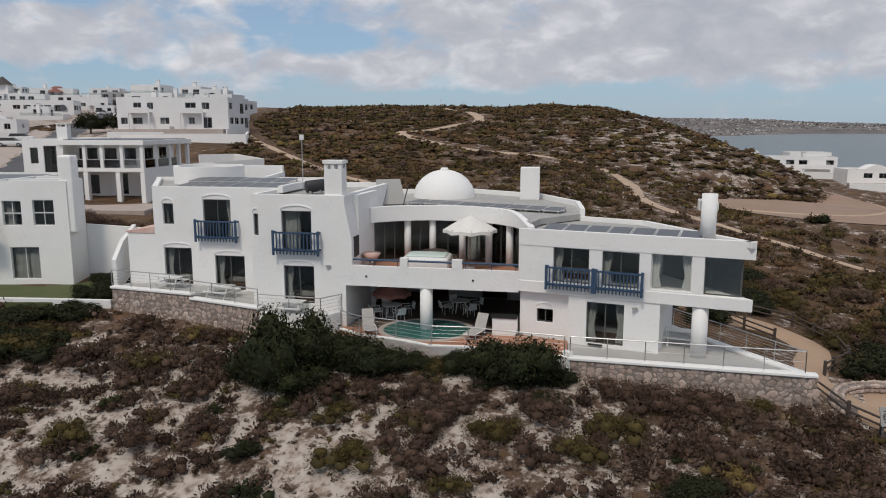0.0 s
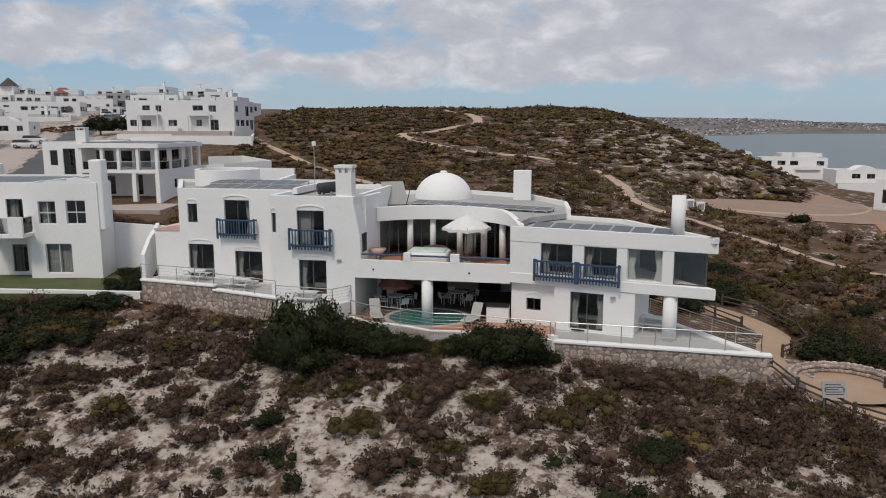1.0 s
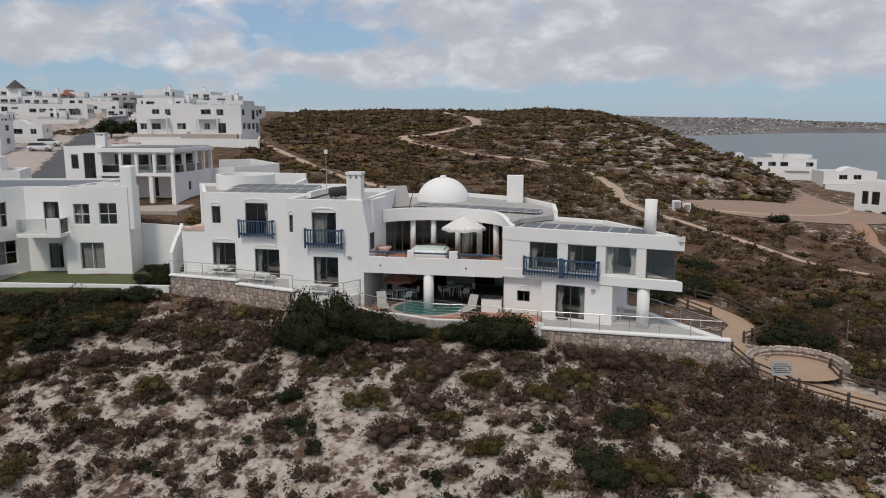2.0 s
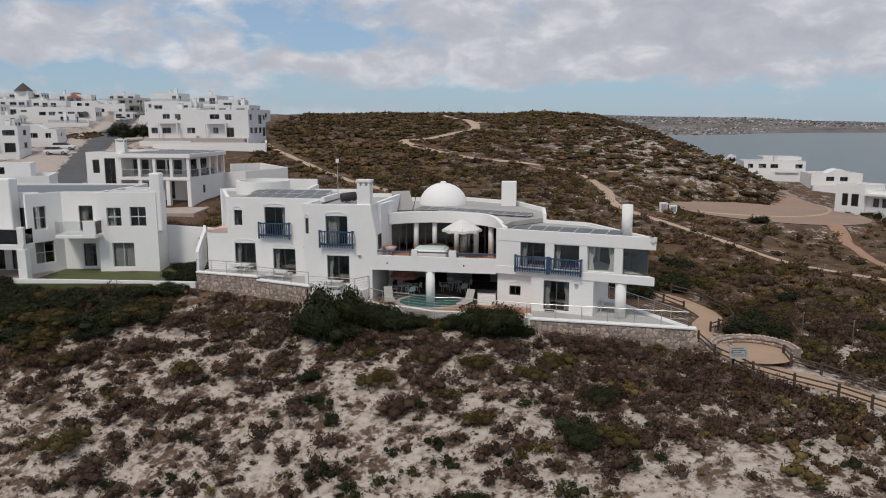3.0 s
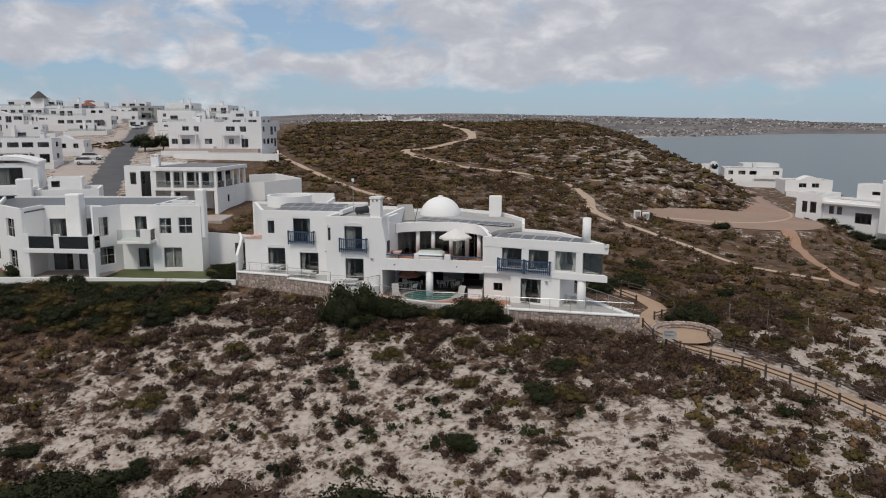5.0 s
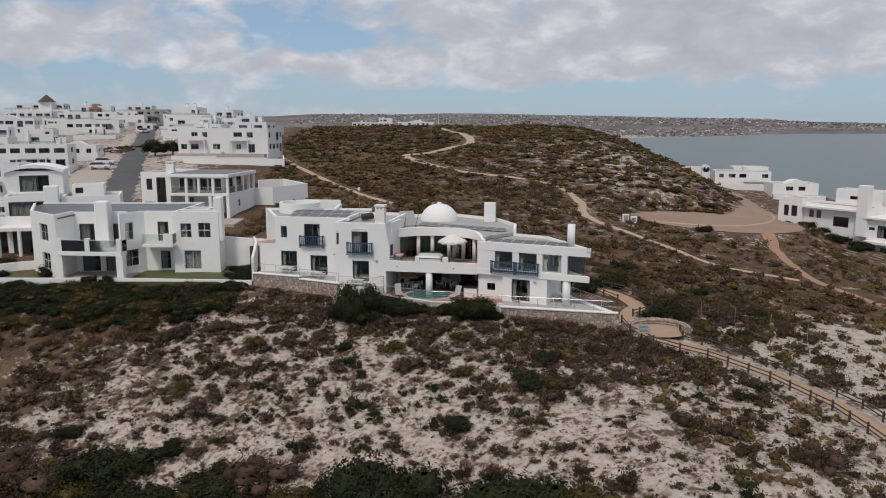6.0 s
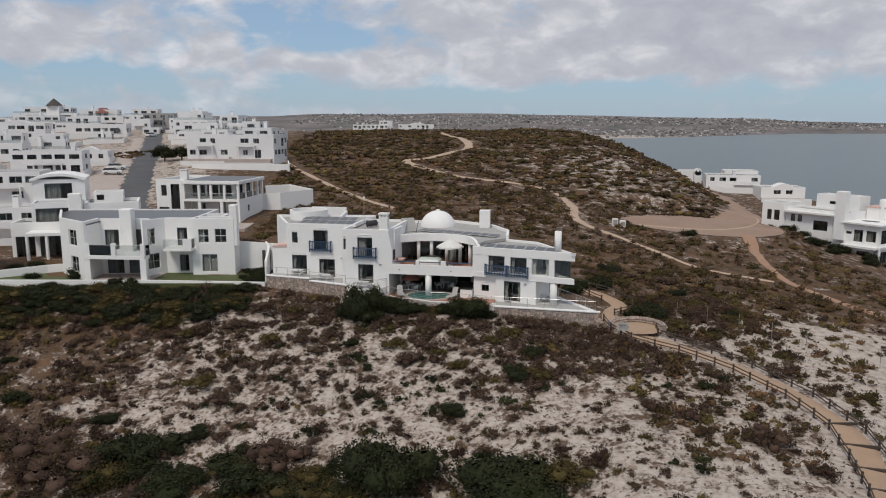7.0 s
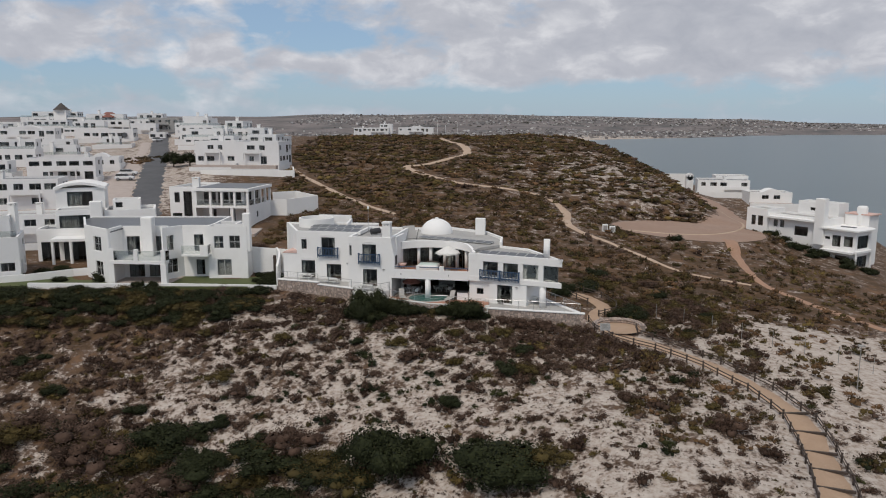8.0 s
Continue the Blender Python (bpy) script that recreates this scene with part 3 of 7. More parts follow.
slab(villa, "roof", [LP(-22, 3.1), LP(-14.2, 3.1), LP(-14.2, 12.1), (WB[0] + 0.2, WB[1] - 0.1)], 7.1, 7.22, ROOF, "pale grey flat roof membrane")
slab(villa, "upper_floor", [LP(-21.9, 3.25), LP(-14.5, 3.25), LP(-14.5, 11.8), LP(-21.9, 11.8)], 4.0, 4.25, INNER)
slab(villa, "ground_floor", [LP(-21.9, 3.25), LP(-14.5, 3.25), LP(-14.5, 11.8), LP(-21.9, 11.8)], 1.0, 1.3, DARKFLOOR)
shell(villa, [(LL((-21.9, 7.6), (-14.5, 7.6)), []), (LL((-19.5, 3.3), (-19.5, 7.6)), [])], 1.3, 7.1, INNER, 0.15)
for (sa, sb, za, zb), cu in zip(opA, ("l", "r", "l", "l")):
    window(villa, a_front, sa, sb, za, zb, 2 if sb - sa > 1 else 1, curtain=cu)
    eyebrow(villa, a_front, sa, sb, zb)
window(villa, a_left, 3.4, 3.95, 5.6, 6.6, 1)
# low annex at the west end with a pink coping
shell(villa, [(LL((-24.1, 2.95), (-22.27, 2.95)), []), (LL((-24.1, 8), (-24.1, 3.25)), []), (LL((-22.27, 8.3), (-24.1, 8.3)), [])], -0.5, 4.62)
bm = BM()
M = LL((-24.15, 2.9), (-22.27, 2.9)).m()
v = [bm.verts.new(M @ Vector(p)) for p in ((0, 0, 4.62), (1.86, 0, 4.62), (1.86, 5.3, 4.62), (0, 5.3, 4.62), (0, 0, 4.72), (1.86, 0, 5.0), (1.86, 5.3, 5.0), (0, 5.3, 4.72))]
for f in ((3, 2, 1, 0), (4, 5, 6, 7), (0, 1, 5, 4), (1, 2, 6, 5), (2, 3, 7, 6), (3, 0, 4, 7)):
    bm.faces.new([v[i] for i in f])
part("coping", bm, PINK, villa, "sloping pink-washed coping")
# middle block with the chimney
b_front = LL((-14.57, 0), (-9.25, 0))
u0 = -14.57
opB = [(-12.81 - u0, -11.11 - u0, 4.38, 6.52), (-14.41 - u0, -14.14 - u0, 5.13, 6.33), (-12.77 - u0, -11.03 - u0, 1.45, 3.53)]
shell(villa, [(b_front, opB), (LL((-14.57, 9), (-14.57, 0.3)), []), (LL((-9.25, 0.3), (-9.25, 9)), []), (LL((-9.25, 9.3), (-14.57, 9.3)), [])], -0.6, 7.38)
slab(villa, "roof", [LP(-14.3, 0.2), LP(-9.5, 0.2), LP(-9.5, 9.1), LP(-14.3, 9.1)], 6.95, 7.08, ROOF)
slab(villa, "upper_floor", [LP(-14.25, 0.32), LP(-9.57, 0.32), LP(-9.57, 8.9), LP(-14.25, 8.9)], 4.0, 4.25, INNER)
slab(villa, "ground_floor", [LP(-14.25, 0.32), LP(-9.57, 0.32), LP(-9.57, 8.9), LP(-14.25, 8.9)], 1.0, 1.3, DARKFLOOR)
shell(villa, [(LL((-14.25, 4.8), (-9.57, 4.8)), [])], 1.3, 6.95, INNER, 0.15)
for (sa, sb, za, zb), cu in zip(opB, ("h", "", "l")):
    window(villa, b_front, sa, sb, za, zb, 2 if sb - sa > 1 else 1, curtain=cu)
    eyebrow(villa, b_front, sa, sb, zb)
# chimney with a tapered breast on the terrace side
bm = BM()
prof = [(-10.50, 3.0), (-8.85, 3.0), (-8.87, 5.0), (-9.34, 7.42), (-10.40, 7.42), (-10.54, 5.0)]
M = LL((0, -0.004), (1, -0.004)).m()
lo = [bm.verts.new(M @ Vector((u, 0, z))) for u, z in prof]
hi = [bm.verts.new(M @ Vector((u, 1.5, z))) for u, z in prof]
bm.faces.new(lo)
bm.faces.new(hi[::-1])
for i in range(6):
    bm.faces.new((lo[i], hi[i], hi[(i + 1) % 6], lo[(i + 1) % 6]))
bmesh.ops.recalc_face_normals(bm, faces=bm.faces)
soften(bm, 0.05)
breast = part("chimney_breast", bm, WHITE, villa)
bm = BM()
box(bm, (-10.35, 0.1, 7.3), (-9.38, 0.9, 8.78), M)
for u, v in ((-10.35, 0.1), (-9.58, 0.1), (-10.35, 0.7), (-9.58, 0.7), (-9.97, 0.1), (-9.97, 0.7)):
    box(bm, (u, v, 8.78), (u + 0.2, v + 0.2, 9.05), M)
box(bm, (-10.41, 0.04, 9.05), (-9.32, 0.96, 9.22), M)
part("chimney", bm, WHITE, villa, "square white chimney with slotted cowl")
# flat black slab on the breast replaces the shade inside the fireplace
bm = BM()
box(bm, (-8.90, 0.35, 4.05), (-8.835, 1.2, 5.15), M)
part("fireplace", bm, BLACK, villa, "black slab standing in for the shaded fireplace opening")
# wall on the west of the upper terrace
shell(villa, [(LL((-8.93, 1.45), (-8.72, 4.4)), [])], 3.14, 7.3, None, 0.31)

# upper terrace over the covered pool room
AC, AR = (-0.8, 37.6), 5.6


def arc(a, r=AR):
    return (AC[0] + r * math.cos(radians(a)), AC[1] + r * math.sin(radians(a)))


bm = BM()
M = LL((0, 0), (1, 0)).m()
box(bm, (-9.25, 0, 2.57), (0.0, 0.26, 3.66), M)
for a, b in ((-6.25, -5.83), (-3.47, -2.93)):
    box(bm, (a, -0.02, 3.66), (b, 0.28, 4.15), M)
part("parapet", bm, WHITE, villa)
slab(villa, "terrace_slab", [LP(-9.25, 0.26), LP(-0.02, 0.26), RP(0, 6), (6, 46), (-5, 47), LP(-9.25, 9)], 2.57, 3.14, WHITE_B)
bm = BM()
for a, b in ((-9.25, -6.25), (-5.83, -3.47), (-2.93, 0.0)):
    rod(bm, M @ Vector((a, 0.12, 3.98)), M @ Vector((b, 0.12, 3.98)), 0.055, 8)
for u in (-9.1, -7.7, -6.4, -2.75, -1.4, -0.15):
    rod(bm, M @ Vector((u, 0.12, 3.66)), M @ Vector((u, 0.12, 3.98)), 0.025, 6)
part("handrail", bm, BLUE, villa, "blue painted wooden handrail")
for u in (-8.1, -2.35):
    bm = BM()
    rod(bm, M @ Vector((u, -0.03, 3.1)), M @ Vector((u, 0.05, 3.1)), 0.06, 10)
    part("drain_spout", bm, BLACK, villa)
slab(villa, "terrace_tiles", [LP(-8.9, 0.28), LP(-0.05, 0.28), (5.2, 40), (4.2, 41.2), (2.6, 42.9), (0.6, 43.8), (-2.2, 43.8), (-4.0, 42.6)], 3.13, 3.165, TERRA, "terracotta tiled terrace floor")
# curved glazed wall
COLS = (126, 103.4, 88, 69.5, 51.5, 35, 12)
for i, a in enumerate(COLS):
    if 0 < i < 6:
        bm = BM()
        x, y = arc(a, AR - 0.05)
        rod(bm, (x, y, 3.14), (x, y, 5.75), 0.2, 20)
        part("column", bm, WHITE, villa, "", True)
for a, b in zip(COLS, COLS[1:]):
    ln = Line(arc(a), arc(b))
    window(villa, ln, 0.1, ln.long - 0.1, 3.16, 5.7, max(2, round(ln.long / 0.85)), recess=0.1, name="sliding_door", curtain="h" if a in (69.5, 51.5) else "")
bm = BM()
steps = np.linspace(130, -4, 40)
rows = []
for a in steps:
    top = 6.42 - 0.5 * float(ss(35, 2, a))
    rows.append([bm.verts.new((*arc(a, r), z)) for r, z in ((AR - 0.45, 5.55), (AR - 0.45, top), (AR - 0.1, top), (AR - 0.1, 5.55))])
for p, q in zip(rows, rows[1:]):
    for k in range(4):
        bm.faces.new((p[k], p[(k + 1) % 4], q[(k + 1) % 4], q[k]))
bm.faces.new(rows[0])
bm.faces.new(rows[-1][::-1])
bmesh.ops.recalc_face_normals(bm, faces=bm.faces)
part("curved_fascia", bm, WHITE, villa, "concave white fascia over the glazed wall", True).data.set_sharp_from_angle(angle=0.6)
# roof over the middle, its back walls and parapets
mid_roof = [arc(a, AR - 0.15) for a in (4, 25, 45, 65, 85, 105, 126)][::1] + [(-5.2, 46), (-6, 54.5), (2, 55.5), (6.9, 51.2), (8.6, 46), RP(1.7, 6.2), RP(0.2, 3.2)]
slab(villa, "roof", mid_roof, 5.72, 6.05, ROOF, "grey flat roof behind the curved fascia")
edge = [(-4.3, 43), (-6, 54.5), (2, 55.5), (6.9, 51.2), (8.6, 46), RP(1.9, 6.2)]
for p, q in zip(edge[::-1], edge[-2::-1]):
    bm = BM()
    wall(bm, Line(p, q), 0.2, 6.36, (), 0.28)
    part("wall", bm, WHITE, villa)
shell(villa, [(Line((-5.5, 47.6), (6.2, 47.0)), [])], 3.14, 5.72, INNER, 0.15)
# dome
bm = BM()
n, rings = 40, 14
DC, DR = (0.1, 52.1, 5.95), 2.2
last = None
for j in range(rings):
    t = j / rings * math.pi / 2
    row = [bm.verts.new((DC[0] + DR * math.cos(t) * math.cos(k * math.tau / n), DC[1] + DR * math.cos(t) * math.sin(k * math.tau / n), DC[2] + 2.02 * math.sin(t))) for k in range(n)]
    if last:
        for k in range(n):
            bm.faces.new((last[k], last[(k + 1) % n], row[(k + 1) % n], row[k]))
    last = row
tip = bm.verts.new((DC[0], DC[1], DC[2] + 2.02))
for k in range(n):
    bm.faces.new((last[k], last[(k + 1) % n], tip))
dome = part("dome", bm, WHITE, villa, "smooth white plastered dome", True)
bm = BM()
rod(bm, (DC[0], DC[1], DC[2] + 1.95), (DC[0], DC[1], DC[2] + 2.16), 0.34, 16, 0.22)
part("dome_cap", bm, WHITE, dome, "", True)
# second chimney
bm = BM()
box(bm, (-0.65, -0.5, 0), (0.65, 0.5, 2.2), pose(5.95, 50.2, 6.05, 0, 0, -8))
soften(bm, 0.04)
part("chimney", bm, WHITE, villa, "plain rectangular white chimney")

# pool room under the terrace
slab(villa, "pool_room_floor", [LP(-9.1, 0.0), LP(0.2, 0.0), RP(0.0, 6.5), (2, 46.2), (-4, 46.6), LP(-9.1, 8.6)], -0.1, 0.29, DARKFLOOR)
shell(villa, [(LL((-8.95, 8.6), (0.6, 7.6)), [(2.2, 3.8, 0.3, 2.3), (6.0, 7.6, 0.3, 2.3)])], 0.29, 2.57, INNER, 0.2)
bm = BM()
rod(bm, P3(LP, -4.9, 0.35, 0.0), P3(LP, -4.9, 0.35, 2.57), 0.34, 24)
part("column", bm, WHITE, villa, "thick round white column", True)

# east wing: upper floor on a deep slab, corner glass
poly = [RP(0, 0), RP(11.1, 0), RP(5.4, 5.8), RP(1.7, 6.4), RP(0, 6)]
slab(villa, "floor_slab", poly, 2.66, 3.26, WHITE, "", 0.03)
slab(villa, "roof_slab", poly, 5.08, 5.62, WHITE)
slab(villa, "roof", [RP(0.3, 0.3), RP(10.5, 0.3), RP(5.2, 5.5), RP(1.7, 6.1), RP(0.3, 5.7)], 5.60, 5.66, ROOF)
for a, b in (((0, 0), (11.1, 0)), ((11.1, 0), (5.4, 5.8)), ((5.4, 5.8), (1.7, 6.4))):
    bm = BM()
    wall(bm, RL(a, b), 5.62, 5.9, (), 0.28)
    part("parapet", bm, WHITE, villa)
r_front = RL((0, 0.03), (8.95, 0.03))
opR = [(1.8, 3.6, 3.30, 5.05), (4.24, 6.01, 3.30, 5.03), (6.56, 8.40, 3.34, 5.07)]
shell(villa, [(r_front, opR), (RL((0, 5.8), (0, 0.33)), []), (RL((5.4, 5.75), (1.7, 6.35)), [])], 3.26, 5.08)
for (sa, sb, za, zb), cu in zip(opR, ("l", "l", "lr")):
    window(villa, r_front, sa, sb, za, zb, 2 if sa < 6 else 1, curtain=cu, frame_mat=ALU if sa < 6 else ALU_L, pane_mat=None if sa < 6 else GLASS_CLEAR)
corner = RL((8.95, 0.3), (10.6, 0.3))
window(villa, corner, 0, corner.long, 3.27, 5.07, 1, recess=0, pane_mat=GLASS_CLEAR, frame_mat=ALU, name="corner_window")
side = RL((10.6, 0.36), (6.6, 4.4))
window(villa, side, 0, side.long, 3.27, 5.07, 3, recess=0, pane_mat=GLASS_CLEAR, frame_mat=ALU, name="corner_window")
shell(villa, [(RL((6.6, 4.4), (5.4, 5.6)), [])], 3.26, 5.08)
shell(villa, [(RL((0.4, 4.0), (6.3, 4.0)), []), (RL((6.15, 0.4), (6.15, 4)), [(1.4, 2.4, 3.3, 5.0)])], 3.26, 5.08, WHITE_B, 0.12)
# ground storey of the east wing
g1 = RL((0, 0.38), (2.62, 0.38))
g2 = RL((2.62, 0.06), (7.06, 0.06))
shell(villa, [(g1, [(0.9, 1.76, 1.05, 1.77)]), (g2, [(0.92, 2.76, 0.34, 2.44)]), (RL((7.06, 0.36), (7.06, 5)), []), (RL((7.06, 5.3), (0, 6)), []), (RL((0, 6), (0, 0.68)), [])], -0.6, 2.66)
window(villa, g1, 0.9, 1.76, 1.05, 1.77, 2, frame_mat=ALU)
eyebrow(villa, g1, 0.9, 1.76, 1.8)
window(villa, g2, 0.92, 2.76, 0.34, 2.44, 2, curtain="lr", name="sliding_door")
slab(villa, "ground_floor", [RP(0.3, 0.75), RP(6.75, 0.4), RP(6.75, 4.9), RP(0.3, 5.6)], 0.0, 0.3, DARKFLOOR)
shell(villa, [(RL((0.3, 3.9), (6.75, 3.9)), [])], 0.3, 2.66, INNER, 0.12)
bm = BM()
rod(bm, P3(RP, 8.85, 0.42, 0.2), P3(RP, 8.85, 0.42, 2.66), 0.37, 28)
part("column", bm, WHITE, villa, "thick round white column", True)
bm = BM()
rod(bm, P3(RP, 8.9, 1.5, 5.6), P3(RP, 8.9, 1.5, 7.86), 0.36, 28)
part("chimney", bm, WHITE, villa, "round white chimney pipe", True)
bm = BM()
box(bm, (3.7, -0.16, 0.30), (4.4, -0.02, 0.36), RL((0, 0), (1, 0)).m())
part("wall_light", bm, BLACK, villa)
for f, u, v, z in ((RP, 5.9, -0.05, 2.3), (LP, -10.2, -0.06, 3.55), (LP, -15.6, 2.82, 3.55)):
    bm = BM()
    x, y = f(u, v)
    box(bm, (x - 0.13, y - 0.07, z), (x + 0.13, y + 0.05, z + 0.09))
    part("wall_light", bm, GREYW, villa)

# ring upstand, low walls and panels on the west roof
bm = BM()
rc = (-15.9, 50.2)
k = 44
rows = []
for i in range(k):
    a = i / k * math.tau
    rows.append([bm.verts.new((rc[0] + r * math.cos(a), rc[1] + r * math.sin(a), z)) for r, z in ((2.32, 7.2), (2.32, 8.36), (2.05, 8.36), (2.05, 7.2))])
for i in range(k):
    p, q = rows[i], rows[(i + 1) % k]
    for j in range(3):
        bm.faces.new((p[j], q[j], q[j + 1], p[j + 1]))
bmesh.ops.recalc_face_normals(bm, faces=bm.faces)
part("ring_wall", bm, WHITE, villa, "circular white roof upstand", True).data.set_sharp_from_angle(angle=0.6)
for ln, za, zb, th in ((Line((-16.4, 55.0), (-11.8, 54.2)), 7.0, 8.15, 0.3), (Line((-11.9, 54.2), (-11.9, 49.0)), 7.0, 7.7, 0.28), (LL((-14.2, 2.9), (-14.2, 7.4)), 7.2, 7.6, -0.28)):
    bm = BM()
    wall(bm, ln, za, zb, (), th)
    part("roof_wall", bm, WHITE, villa)


def solar(f, u, v, z, w, d, tilt, rot):
    t = thing("solar_panel", P3(f, u, v, z), "dark grey solar panel with pale frame on the roof", "solar panel", "solar panels on the roof")
    m = pose(*P3(f, u, v, z), tilt, 0, rot)
    b = BM()
    box(b, (-w / 2, -d / 2, 0), (w / 2, d / 2, 0.04), m)
    part("frame", b, ALU_L, t)
    b = BM()
    box(b, (-w / 2 + 0.03, -d / 2 + 0.03, 0.0405), (w / 2 - 0.03, d / 2 - 0.03, 0.046), m)
    part("cell_sheet", b, PANEL, t)
    for sx in (-0.4, 0.4):
        b = BM()
        box(b, (sx * w - 0.03, d / 2 - 0.1, -0.12 - d * math.sin(radians(tilt)) * 0.8), (sx * w + 0.03, d / 2 - 0.04, 0.0), pose(*P3(f, u, v, z), 0, 0, rot) @ pose(0, 0, d / 2 * math.sin(radians(tilt))))
        box(b, (sx * w - 0.03, -d / 2 + 0.04, -0.12), (sx * w + 0.03, -d / 2 + 0.1, 0.0), pose(*P3(f, u, v, z), 0, 0, rot) @ pose(0, 0, -d / 2 * math.sin(radians(tilt))))
        box(b, (sx * w - 0.02, -d / 2 + 0.05, -0.03), (sx * w + 0.02, d / 2 - 0.05, 0.0), m)
        part("mount", b, STEEL, t)
    return t


for i in range(6):
    solar(LP, -20.6 + 1.12 * i, 4.6, 7.46, 1.06, 1.9, 4, -11)
    solar(LP, -20.9 + 1.12 * i, 6.55, 7.62, 1.06, 1.9, 4, -11)
for i in range(7):
    solar(RP, 1.5 + 1.12 * i, 1.35, 5.86, 1.06, 1.5, 6, -24)
AX = turned((-2.2, 47.0), -30)
for i in range(9):
    solar(AX, 0.6 + 1.15 * i, 0.4, 6.22, 1.09, 1.3, 4, -30)
bm = BM()
t = thing("roof_heater_panel", (-2.9, 46.6, 6.05), "tilted grey solar water heating panel on a stand", "heater panel")
box(bm, (-0.8, -0.06, 0), (0.8, 0.06, 2.0), pose(-3.1, 46.3, 6.10, -42, 0, 20))
part("collector", bm, GREYW, t)
bm = BM()
rod(bm, (-3.9, 46.2, 6.05), (-3.6, 47.2, 7.3), 0.035)
rod(bm, (-2.5, 45.7, 6.05), (-2.2, 46.7, 7.3), 0.035)
part("stand", bm, BLACK, t)
t = thing("water_heater", (*LP(-12.3, 4.0), 7.08), "black cylindrical water heater lying on the roof", "water heater")
bm = BM()
c = Vector((*LP(-12.3, 4.0), 7.55))
d = Vector((0.55, 0.28, 0.05))
rod(bm, c - d, c + d, 0.36, 20)
soften(bm, 0.06)
part("tank", bm, BLACK, t, "", True)
bm = BM()
for s in (-0.5, 0.5):
    box(bm, (-0.06, -0.3, -0.48), (0.06, 0.3, -0.25), Matrix.Translation(c + d * s))
part("cradle", bm, STEEL, t)
t = thing("roof_mast", (*LP(-13.5, 5.0), 7.08), "thin steel aerial mast with a small weather head", "mast")
bm = BM()
x, y = LP(-13.5, 5.0)
rod(bm, (x, y, 7.08), (x, y, 10.2), 0.025)
part("pole", bm, STEEL, t)
bm = BM()
box(bm, (x - 0.12, y - 0.08, 10.2), (x + 0.12, y + 0.08, 10.5))
part("weather_head", bm, WPLAST, t)


# blue balconies
def balcony(ln, sa, sb, z0, z1, out, slats):
    t = thing("balcony_railing", (*ln.at((sa + sb) / 2, -out), z0), "blue painted wooden balcony railing with upright slats", "balcony", "blue balconies")
    M = ln.m()
    for s in (sa, sb):
        b = BM()
        box(b, (s - 0.06, -out - 0.06, z0 - 0.05), (s + 0.06, -out + 0.06, z1 + 0.12), M)
        soften(b, 0.015, 1)
        part("post", b, BLUE, t)
    for name, z, h in (("top_rail", z1 - 0.04, 0.09), ("bottom_rail", z0 + 0.22, 0.08)):
        b = BM()
        box(b, (sa, -out - 0.05, z), (sb, -out + 0.05, z + h), M)
        for s in (sa, sb):
            box(b, (s - 0.045, -out + 0.05, z), (s + 0.045, 0.02, z + h), M)
        part(name, b, BLUE, t)
    for i in range(slats):
        s = sa + (i + 1) / (slats + 1) * (sb - sa)
        b = BM()
        box(b, (s - 0.028, -out - 0.025, z0), (s + 0.028, -out + 0.025, z1 - 0.02), M)
        part("slat", b, BLUE, t)
    b = BM()
    box(b, (sa + 0.05, -out + 0.06, z0 + 0.16), (sb - 0.05, -0.01, z0 + 0.22), M)
    part("floor_board", b, BLUE, t)


balcony(a_front, -19.36 + 22.25, -16.79 + 22.25, 4.28, 5.46, 0.35, 12)
balcony(b_front, -13.18 + 14.57, -10.64 + 14.57, 4.2, 5.37, 0.35, 12)
balcony(r_front, 1.55, 3.88, 3.0, 4.08, 0.35, 12)
balcony(r_front, 4.0, 6.22, 3.0, 4.06, 0.35, 12)


